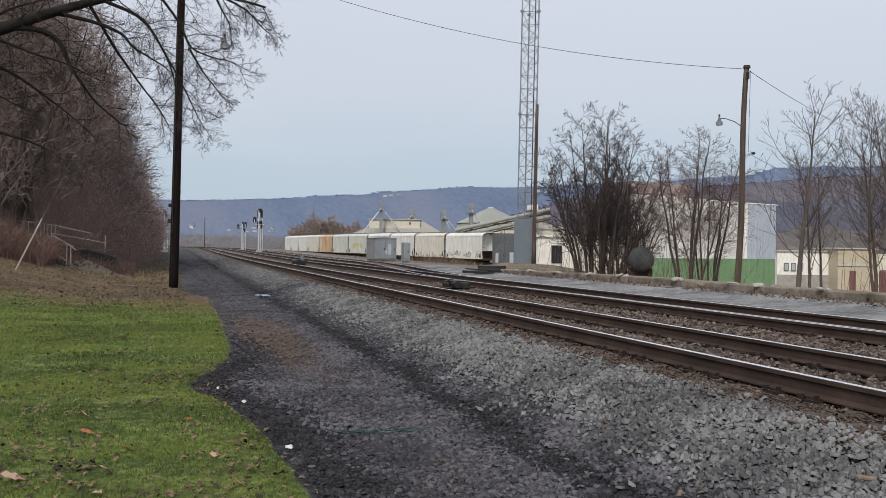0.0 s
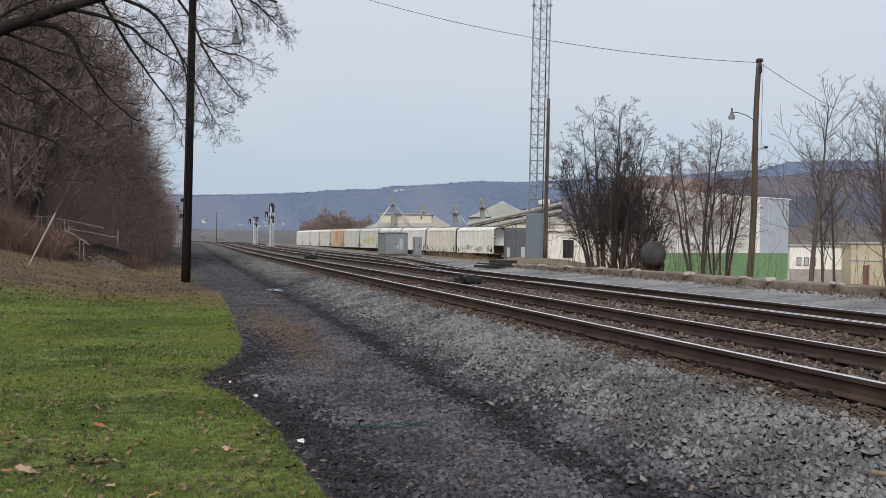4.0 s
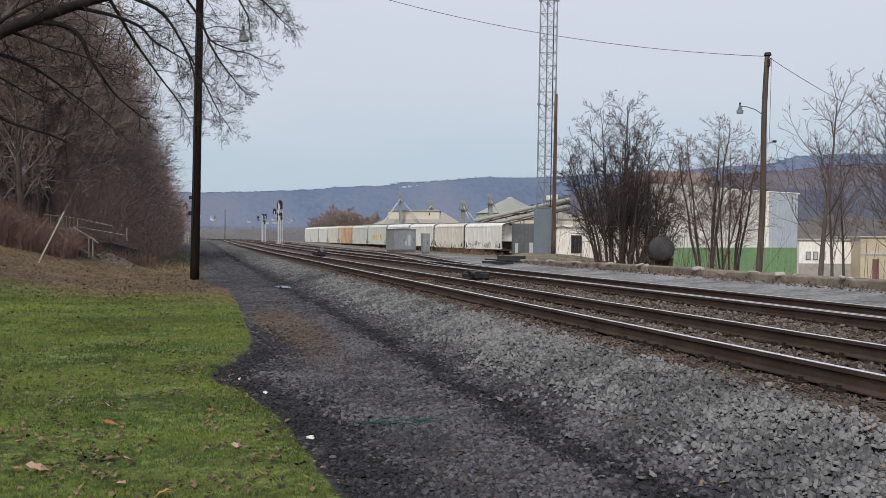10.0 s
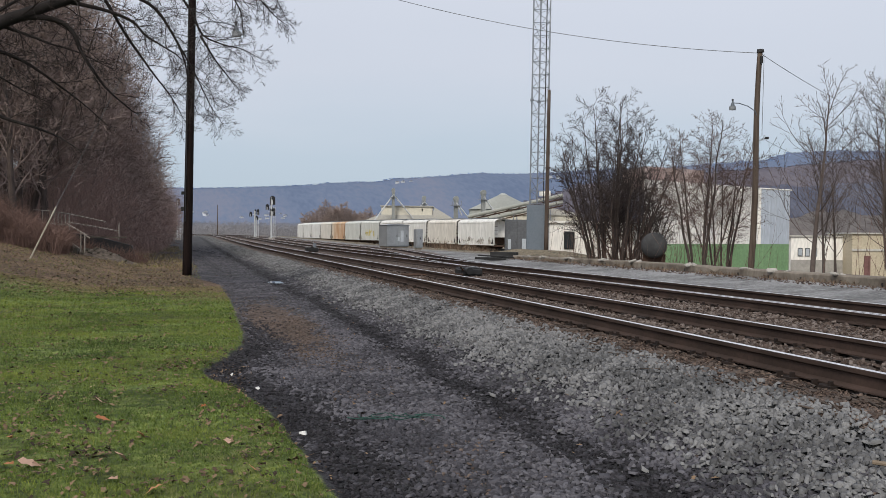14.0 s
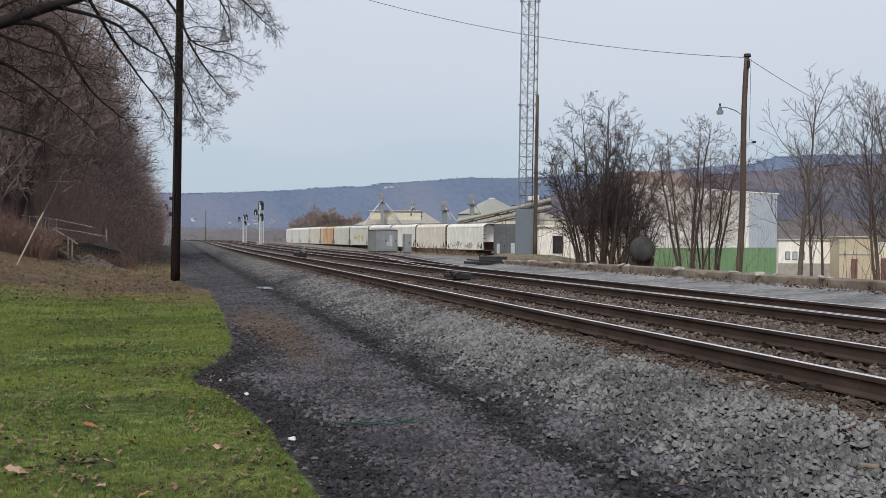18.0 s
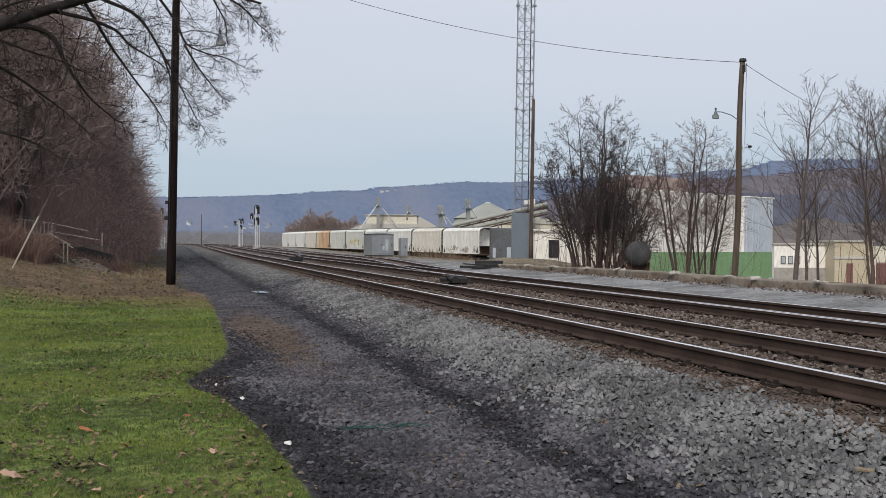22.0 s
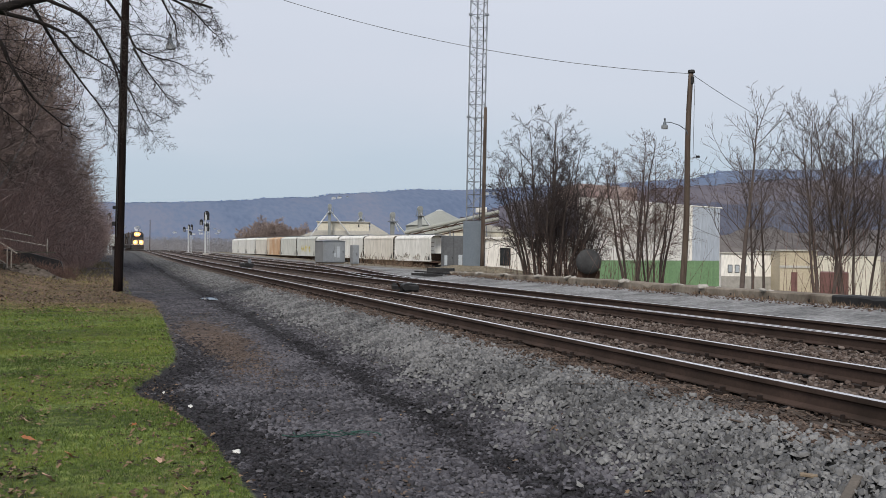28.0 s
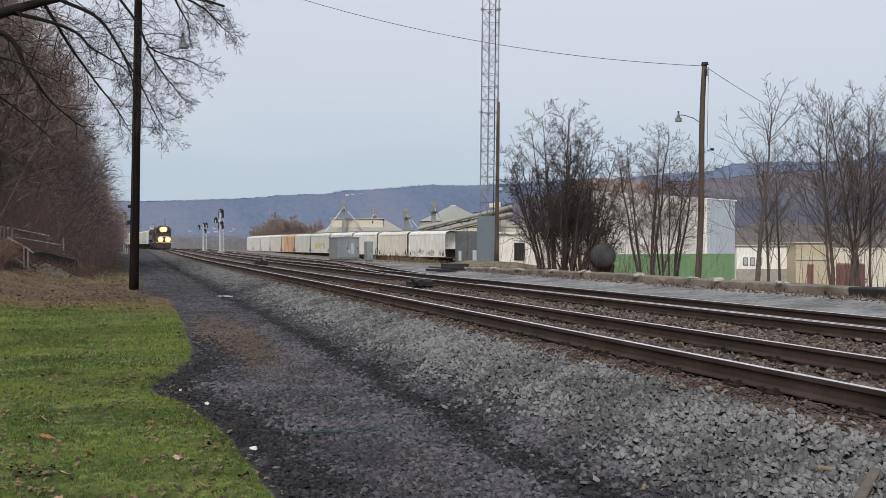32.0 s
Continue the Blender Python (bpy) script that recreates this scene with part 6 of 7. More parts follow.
def far_trees():
    fan = [(12, 40, 0.46, 1.0, 0.05, 0.05, 0.2, 0), (9, 42, 0.5, 0.8, 0.1, 0.03, 0.1, 0.06), (8, 45, 0.62, 0.8, 0.12, 0.04, 0.1, 0.034), (0, 0, 0, 0.9, 0.12, 0.06, 0, 0.032)]
    a = bare_tree("far_tree", "round leafless tan-brown tree beyond the yard", 9, 8.2, 1.0, 0.95, 0.14, fan, M["twig_tan"], M["twig_tan"])
    a["group"] = "bare trees beyond the yard"
    a.matrix_world = pose(38.0, 292, 0.0)
    for x, y, s in ((41.2, 296, 1.42), (43.8, 300, 1.5), (46.0, 303, 1.3), (39.4, 298, 1.25), (48.4, 301, 1.2), (50.5, 298, 1.28), (52.6, 304, 1.2), (36, 300, 1.0), (55.5, 303, 0.9)):
        place(a, x, y, RNG.uniform(0, 360), s, 0.0)
    # belt of valley trees, the haze painted into their colour
    segs = []
    for _ in range(4300):
        y = 340 + 560 * RNG.random() ** 0.8
        x = RNG.uniform(-0.05, 0.17) * y
        if abs(x - TRACK_1 - bend(y)) < 10 and y < 480:
            continue
        p = Vector((x, y, 0.2))
        h = RNG.uniform(1.2, 3.0) + 6.5 * smooth(420, 760, y) * RNG.uniform(0.5, 1.0)
        d = Vector((RNG.gauss(0, 0.12), RNG.gauss(0, 0.12), 1))
        for k in range(3):
            q = p + d * h / 3
            segs.append((*p, *q, 0.15 - 0.04 * k, 0.11 - 0.04 * k))
            for _j in range(3):
                e = q + Vector((RNG.gauss(0, 0.22 * h), RNG.gauss(0, 0.22 * h), RNG.uniform(0.02, 0.28) * h))
                segs.append((*q, *e, 0.07, 0.035))
            p = q
    tagged(quads("valley_trees", *flats(segs), M["twig_haze"]), "belt of bare trees on the valley floor, haze painted into their grey", "trees", kind="stuff")


far_trees()


# ---------------------------------------------------------------- stair and footbridge at the bluff
M["dark_concrete"] = surf("dark_brown_concrete", [(0.06, 0.055, 0.045), (0.12, 0.105, 0.085)], 2, 0.95, 0, 0.004, 15)


def stairs():
    t = thing("stairway", pose(0, 0, 0), "old concrete stairway with pipe handrails on the bank", "stairs", kind="structure")
    g = 0.70
    for i in range(8):
        part("step", box(-6.75 + 0.2 * i, -6.45 + 0.2 * i, 50.4, 51.6, g + 0.85 - 0.15 * i, g + 1.15 - 0.15 * i, 0.01), M["dark_concrete"], t)
    part("landing", box(-9.2, -6.6, 50.4, 52.4, g + 0.9, g + 1.2, 0.02), M["dark_concrete"], t)

    def railing(x0, z0, x1, z1):
        part("handrail", line([(x0, 50.3, z0), (x1, 50.3, z1)], 0.03, 6), M["pipe"], t)
    railing(-5.6, 2.02, -4.62, 1.43)
    railing(-6.2, 1.68, -4.9, 0.78)
    for x, z0, z1 in ((-4.88, 0.6, 1.58), (-4.70, 0.6, 1.48)):
        part("rail_post", tube((x, 50.3, z0), (x, 50.3, z1), 0.034, 0.03, 6), M["pipe"], t)
    part("rail_stub", line([(-4.72, 50.3, 1.46), (-4.45, 50.3, 1.28)], 0.03, 6), M["pipe"], t)
    # footbridge over the ditch, its rail runs on along the bank
    b = thing("footbridge", pose(0, 0, 0), "narrow footbridge with weathered pipe railing over a dark ditch", "footbridge", kind="structure")
    part("deck", box(-6.9, -2.9, 52.5, 52.62, 1.30, 1.36), M["dark_concrete"], b)
    part("handrail", line([(-7.3, 52.55, 2.66), (-6.6, 52.55, 2.61), (-5.64, 52.55, 2.47), (-3.9, 52.55, 2.10)], 0.028, 6), M["pipe"], b)
    part("handrail", line([(-5.75, 52.55, 2.07), (-4.5, 52.55, 1.86), (-3.3, 52.55, 1.64)], 0.028, 6), M["pipe"], b)
    part("bottom_rail", line([(-6.95, 52.55, 2.02), (-5.64, 52.55, 1.90)], 0.026, 6), M["pipe"], b)
    for x, z0, z1 in ((-6.89, 1.7, 2.63), (-5.64, 1.5, 2.48), (-3.29, 1.2, 2.02)):
        part("rail_post", tube((x, 52.55, z0), (x, 52.55, z1), 0.034, 0.03, 6), M["pipe"], b)
    for k in range(5):
        part("baluster", tube((-6.5 + 0.17 * k, 52.55, 1.97 - 0.015 * k), (-6.5 + 0.17 * k, 52.55, 2.60 - 0.024 * k), 0.022, 0.022, 6), M["pipe"], b)
    # low bank of earth in front of the ditch
    hp = thing("earth_mound", pose(-4.2, 51.4, 0), "low mound of grey earth and dead leaves beside the ditch", "mound")
    vs, fs = [], []
    for j in range(13):
        for i in range(27):
            x, y = -2.2 + 4.4 * i / 26, -1.1 + 2.2 * j / 12
            z = 0.48 * math.exp(-((x - 0.3) / 1.25) ** 2 - (y / 0.6) ** 2) * (1 + 0.35 * nz(x, y, 2.2, 3)) - 0.06
            vs.append((x, y, ground_z(x - 4.2, y + 51.4) + z + 0.03 * nz(x, y, 9, 1)))
    for j in range(12):
        for i in range(26):
            fs.append((j * 27 + i, j * 27 + i + 1, j * 27 + i + 28, j * 27 + i + 27))
    e = obj("earth", vs, fs, M["earth"], smooth=True)
    e.parent = hp
    R = random.Random(3)
    for _ in range(24):
        x, y, s = R.gauss(0, 0.8), R.uniform(-0.7, 0.1), R.uniform(0.04, 0.09)
        z = ground_z(x - 4.2, y + 51.4) + 0.48 * math.exp(-((x - 0.3) / 1.25) ** 2 - (y / 0.6) ** 2)
        part("rubble", box(-s, s, -s * 0.7, s * 0.7, -s * 0.6, s * 0.6, s * 0.2, pose(x, y, z - 0.03, R.uniform(0, 60), R.uniform(0, 60), R.uniform(0, 180))), M["dark_concrete"], hp)
    m = thing("culvert", pose(-4.4, 53.4, 0.55), "black slab for the deep shade beneath the footbridge", "culvert", kind="structure")
    # solid black slab stands in for the shade, outlined to fit the view
    part("shade_slab", prism([(-2.2, 0.0), (1.0, -0.3), (1.9, -0.3), (1.7, 0.35), (0.2, 0.75), (-1.6, 1.05), (-2.3, 0.9)], 0.0, 0.5), M["black"], m)


M["earth"] = surf("grey_earth_and_leaves", [(0.045, 0.036, 0.03), (0.095, 0.077, 0.063), (0.15, 0.125, 0.102)], 7, 0.95, 0, 0.01, 30)
stairs()


# ---------------------------------------------------------------- loose stones, grass and leaves
def stone_field(name, label, material, spots):
    """Angular stones, eight corners each, from (x, y, size, flatness)."""
    n = len(spots)
    s = np.array(spots)
    rs = np.random.RandomState(3)
    c = np.array([[x, y, z] for z in (-1, 1) for x, y in ((-1, -1), (1, -1), (1, 1), (-1, 1))], dtype=float)
    v = c[None] * rs.uniform(0.5, 1.0, (n, 8, 3))
    v[:, 4:, :2] *= rs.uniform(0.55, 1.0, (n, 1, 1))
    v *= s[:, 2][:, None, None] * np.stack([rs.uniform(0.9, 1.6, n), rs.uniform(0.6, 1.0, n), s[:, 3] * rs.uniform(0.55, 1.0, n)], 1)[:, None, :] * 0.5
    ang = rs.uniform(0, math.tau, n)
    tx, ty = rs.normal(0, 0.46, n) * s[:, 3], rs.normal(0, 0.46, n) * s[:, 3]
    ca, sa = np.cos(ang)[:, None], np.sin(ang)[:, None]
    x, y, z = v[..., 0], v[..., 1], v[..., 2]
    x, y = x * ca - y * sa, x * sa + y * ca
    z = z + x * tx[:, None] + y * ty[:, None]
    gz = np.array([ground_z(a, b) for a, b in s[:, :2]]) + s[:, 2] * s[:, 3] * 0.18 + s[:, 4]
    v = np.stack([x + s[:, 0][:, None], y + s[:, 1][:, None], z + gz[:, None]], -1)
    q = np.array([[4, 5, 6, 7], [0, 1, 5, 4], [1, 2, 6, 5], [2, 3, 7, 6], [3, 0, 4, 7]])
    f = (np.arange(n) * 8)[:, None, None] + q[None]
    o = quads(name, v.reshape(-1, 3), f.reshape(-1, 4), material)
    return tagged(o, label, "gravel", kind="stuff")


def in_view(x, y):
    """The wedge of ground within the camera's view; loose stones are laid only here."""
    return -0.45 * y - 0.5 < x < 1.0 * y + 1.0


M["fines"] = surf("rust_brown_fines", [(0.036, 0.024, 0.019), (0.095, 0.067, 0.054), (0.165, 0.124, 0.102)], 4.0, 0.95, 0, 0.003, 60, per_island=0.5)


def stones():
    R = random.Random(11)
    slope, bed = [], []

    def fill(out, x0, x1, y0, y1, dens, size, flat, keep=lambda x, y: True, pile=0.0):
        for _ in range(int((x1 - x0) * (y1 - y0) * dens)):
            x, y = R.uniform(x0, x1), R.uniform(y0, y1)
            if in_view(x, y) and keep(x, y):
                out.append((x, y, size * R.uniform(0.55, 1.0) * R.choice((0.7, 1.0, 1.0, 1.35)), flat, R.uniform(0, pile)))
    edge = lambda x, y: x < 4.5 + R.gauss(0, 0.12) and x > 3.36 + 0.012 * min(y, 16) + 0.2 * nz(x, y, 0.7, 9) + R.gauss(0, 0.18)
    fill(slope, 2.7, 4.75, 2.5, 9, 1250, 0.047, 0.8, edge, 0.035)
    fill(slope, 2.7, 4.75, 9, 16, 1100, 0.048, 0.8, edge, 0.035)
    fill(slope, 2.7, 4.75, 16, 28, 500, 0.060, 0.72, edge, 0.03)
    fill(slope, 2.7, 4.75, 28, 60, 190, 0.072, 0.5, edge, 0.03)
    fill(slope, 2.9, 4.75, 60, 130, 30, 0.10, 0.4, edge, 0.02)
    for xa, xb in ((5.3, 6.5), (6.8, 8.9), (9.2, 10.4), (10.7, 12.0)):
        fill(bed, xa, xb, 4, 16, 230, 0.052, 0.7, pile=0.05)
        fill(bed, xa, xb, 16, 34, 110, 0.06, 0.7, pile=0.05)
    fines = []
    fill(fines, 4.3, 5.2, 3, 14, 800, 0.030, 0.5, pile=0.03)
    fill(fines, 4.3, 5.2, 14, 40, 240, 0.042, 0.5, pile=0.03)
    fill(fines, 14.25, 14.93, 15, 44, 70, 0.055, 0.6)
    stone_field("rusty_fines", "rust-brown fine gravel along the foot of rail and wall", M["fines"], fines)
    path, black, brown = [], [], []

    def spread(x0, x1, y0, y1, dens, size, flat):
        for _ in range(int((x1 - x0) * (y1 - y0) * dens)):
            x, y = R.uniform(x0, x1), R.uniform(y0, y1)
            if not in_view(x, y) or x < edge_x(y) + 0.03:
                continue
            dark = max(math.exp(-((x - 2.88 - 0.2 * nz(x, y, 0.6, 5)) / 0.26) ** 2), smooth(0.95, 0.3, x - edge_x(y)) * smooth(26, 13, y)) + 0.25 * nz(x, y, 1.5, 2)
            dirt = math.exp(-((x - 1.6) / 0.55) ** 2 - ((y - 18) / 4.5) ** 2) + 0.3 * nz(x, y, 0.9, 8)
            if dirt > 0.45 and R.random() < 0.6:
                continue
            k = R.random()
            out = black if k < dark else (brown if k < dirt * 1.6 else path)
            if R.random() < smooth(70, 130, y):
                continue
            out.append((x, y, size * R.uniform(0.5, 1.5) * (0.75 if out is not path else 1.0), flat, R.uniform(0, 0.006)))
    spread(0.1, 3.9, 3.5, 9, 1150, 0.039, 0.6)
    spread(0.1, 3.9, 9, 18, 700, 0.040, 0.55)
    spread(0.2, 3.8, 18, 34, 200, 0.055, 0.35)
    spread(-0.5, 3.8, 34, 64, 50, 0.065, 0.3)
    spread(-1.2, 3.15, 64, 130, 14, 0.11, 0.35)
    stone_field("black_cinders", "blackened fine cinders in the wheel tracks of the path", M["cinder_black"], black)
    stone_field("dirty_gravel", "brown dirty gravel patch on the path", M["cinder_brown"], brown)
    stone_field("ballast_stones", "loose grey crushed-stone ballast sloping from the track", M["ballast"], slope)
    stone_field("track_bed_stones", "rust-stained ballast between the ties", M["ballast_brown"], bed)
    stone_field("cinder_gravel", "fine dark cinder gravel on the path", M["cinder"], path)
    w = []
    for x, y, s in ((0.91, 8.0, 0.10), (0.72, 10.4, 0.05), (0.5, 11.4, 0.05), (3.5, 7.2, 0.03), (2.2, 9.1, 0.03)):
        w.append((x, y, s, 0.7, 0.0))
    stone_field("white_stones", "few white stones lying on the path edge", M["stone_white"], w)


stones()


def oddments():
    n = 20
    v = [(2.79 + 0.30 * math.cos(a) * (1 + 0.2 * nz(a, 0, 1.2)), 32.1 + 0.75 * math.sin(a) * (1 + 0.25 * nz(a, 3, 1.5)), 0.035 + ground_z(2.79, 32.1)) for a in np.arange(n) * math.tau / n]
    tagged(obj("puddle", v, [tuple(range(n))], M["water"]), "small bright puddle on the dark path", "puddle")
    t = part("timber", box(-0.30, 0.30, -0.028, 0.028, 0.0, 0.045, 0.006, pose(3.83, 4.51, ground_z(3.83, 4.51) + 0.02, 4, -9, 39)), M["wood_grey"])
    tagged(t, "short weathered timber lying on the ballast", "timber")
    t = part("timber", box(-0.05, 0.05, -0.018, 0.018, 0.0, 0.02, 0.004, pose(3.9, 4.92, ground_z(3.9, 4.92) + 0.04, 5, 4, -35)), M["wood_pale"])
    tagged(t, "small pale splinter of wood on the ballast", "timber")
    st = Vector((1.45, 8.38, ground_z(1.45, 8.38) + 0.035))
    bm = bmesh.new()
    for k, ph in enumerate((0.0, 1.3, 2.9)):
        pts = [st + Vector((0.055 * i + 0.06 * math.sin(i * 1.7 + ph) - 0.05 * k, 0.12 * math.sin(i * 0.8 + ph) + 0.05 * math.sin(i * 2.3) + 0.05 * k, 0.006 * (i % 3) - 0.004)) for i in range(14)]
        add_line(bm, pts, 0.0045, 5)
    tagged(part("cord", bm, M["cord"]), "faded green cord lying on the path", "cord")


def splinters():
    """Slivers of old ties lying along the foot of the rail."""
    R = random.Random(77)
    segs = []
    for _ in range(420):
        x, y = R.uniform(4.25, 5.15), 3 + 22 * R.random() ** 1.5
        z = ground_z(x, y) + 0.035
        a, ln = R.gauss(1.45, 0.5), R.uniform(0.04, 0.22)
        d = Vector((math.cos(a), math.sin(a), R.gauss(0, 0.08))) * ln
        segs.append((x, y, z, x + d.x, y + d.y, z + d.z, R.uniform(0.006, 0.014), R.uniform(0.003, 0.008)))
    tagged(quads("tie_splinters", *sticks(segs, 4), M["tie"]), "dark slivers of rotten ties along the rail", "splinters", kind="stuff")


splinters()
M["wood_grey"] = surf("weathered_grey_timber", [(0.075, 0.065, 0.056), (0.14, 0.122, 0.105)], 4, 0.9, 0, 0.003, 40, (1, 1, 1))
M["water"] = surf("still_water", [(0.02, 0.022, 0.025), (0.03, 0.032, 0.035)], 1, 0.03, 0, 0, 4, spec=0.8)
M["wood_pale"] = surf("pale_splintered_wood", [(0.17, 0.13, 0.09), (0.24, 0.19, 0.14)], 4, 0.9, 0, 0.002, 40)
M["cord"] = surf("faded_green_cord", [(0.02, 0.06, 0.05), (0.035, 0.085, 0.07)], 4, 0.9, 0, 0, 40)
oddments()


def blades(name, label, material, spots):
    """Leaning two-sided blades from (x, y, height, width)."""
    s = np.array(spots)
    n = len(s)
    rs = np.random.RandomState(5)
    a = rs.uniform(0, math.tau, n)
    gz = np.array([ground_z(x, y) for x, y in s[:, :2]]) - 0.004
    base = np.stack([s[:, 0], s[:, 1], gz], 1)
    w = np.stack([np.cos(a), np.sin(a), 0 * a], 1) * s[:, 3][:, None] * 0.5
    lean = np.stack([rs.normal(0, 0.5, n), rs.normal(0, 0.5, n), np.ones(n)], 1)
    tip = base + lean * s[:, 2][:, None]
    v = np.stack([base - w, base + w, tip + w * 0.25, tip - w * 0.25], 1)
    f = np.arange(n * 4).reshape(n, 4)
    return tagged(quads(name, v.reshape(-1, 3), f, material), label, "grass", kind="stuff")


def lawn():
    R = random.Random(21)
    g, st = [], []
    for y0, y1, dens, h, w in ((4.5, 8, 6200, 0.019, 0.0058), (8, 13, 3300, 0.022, 0.0078), (13, 20, 1500, 0.026, 0.0115), (20, 30, 500, 0.03, 0.019)):
        x0 = -0.40 * y1 - 0.5
        for _ in range(int((1.3 - x0) * (y1 - y0) * dens)):
            x, y = R.uniform(x0, 1.3), R.uniform(y0, y1)
            e = edge_x(y)
            if x < -0.40 * y - 0.5 or x > e - 0.02 + R.gauss(0, 0.04):
                continue
            patch = nz(x, y, 0.9, 4) + 0.5 * nz(x, y, 3, 1)
            if patch > 0.34 and R.random() < 0.5:
                continue
            dry = smooth(22, 29, y + 0.5 * x + 4 * nz(x, y, 0.4, 8))
            (st if R.random() < dry or R.random() < 0.03 else g).append((x, y, h * R.uniform(0.5, 1.4) * (1 + 0.5 * nz(x, y, 1.3)), w * R.uniform(0.6, 1.3)))
    for _ in range(7000):
        y = R.uniform(46, 105)
        x = R.uniform(-4.5, 0.6 - 0.022 * (y - 40))
        if R.random() < 0.35 + nz(x, y, 0.35, 3):
            st.append((x, y, 0.10 * R.uniform(0.4, 1.8), 0.05 * R.uniform(0.5, 1.3)))
    for _ in range(11000):
        x, y = R.uniform(-9, 0.5), R.uniform(28, 50)
        (g if R.random() < 0.22 + 0.5 * nz(x, y, 0.35, 12) else st).append((x, y, 0.045 * R.uniform(0.4, 1.5), 0.02 * R.uniform(0.5, 1.3)))
    blades("lawn_grass", "short bright green lawn grass with thin patches", M["grass_blade"], g)
    blades("dry_grass", "straw-coloured dry grass on the bank", M["straw"], st)
    wd = []
    for _ in range(2800):
        y = R.uniform(84, 104)
        wd.append((R.gauss(0.285, 0.018) * y, y, R.uniform(0.5, 1.5), 0.08))
    for _ in range(1500):
        y = R.uniform(60, 120)
        wd.append((R.uniform(17, 30), y, R.uniform(0.05, 0.22), 0.05))
    for _ in range(900):
        x, y = R.uniform(16.3, 22), R.uniform(14, 50)
        wd.append((x, y, R.uniform(0.02, 0.10), 0.03))
    for _ in range(1300):
        y = R.uniform(16, 44)
        if nz(0, y, 0.6, 4) > -0.15:
            wd.append((14.93 - abs(R.gauss(0, 0.16)), y, R.uniform(0.02, 0.12), 0.03))
    blades("dry_weeds", "tall brown dry weeds beside the yard", M["weed"], wd)


lawn()


def fallen(name, label, material, spots):
    """Curled leaves: a lobed outline folded along the midrib."""
    outline = [(-1, 0), (-0.55, 0.5), (-0.2, 0.35), (0.15, 0.65), (0.45, 0.3), (1, 0), (0.45, -0.3), (0.15, -0.65), (-0.2, -0.35), (-0.55, -0.5)]
    R = random.Random(31)
    v, f = [], []
    for x, y, s in spots:
        z, a, curl, tx, ty = ground_z(x, y) + (0.014 if x < edge_x(y) else 0.02) + s * 0.12, R.uniform(0, math.tau), R.uniform(0.1, 0.7), R.gauss(0, 0.28), R.gauss(0, 0.28)
        k = len(v)
        ca, sa = math.cos(a), math.sin(a)
        for px, py in outline:
            qx, qy = px * s * 0.5 * R.uniform(0.85, 1.15), py * s * 0.5 * R.uniform(0.8, 1.2)
            v.append((x + qx * ca - qy * sa, y + qx * sa + qy * ca, z + abs(qy) * curl + qx * tx + qy * ty))
        f += [(k, k + 1, k + 9, k), (k + 1, k + 2, k + 8, k + 9), (k + 2, k + 3, k + 7, k + 8), (k + 3, k + 4, k + 6, k + 7), (k + 4, k + 5, k + 6, k + 4)]
    f = [q if len(set(q)) == 4 else tuple(dict.fromkeys(q)) for q in f]
    return tagged(obj(name, v, f, material), label, "leaves", kind="stuff")


M["leaf_tan"] = surf("pale_tan_leaf", [(0.33, 0.19, 0.14), (0.46, 0.31, 0.23)], 3, 0.8, 0, 0.002, 30, per_island=0.6)


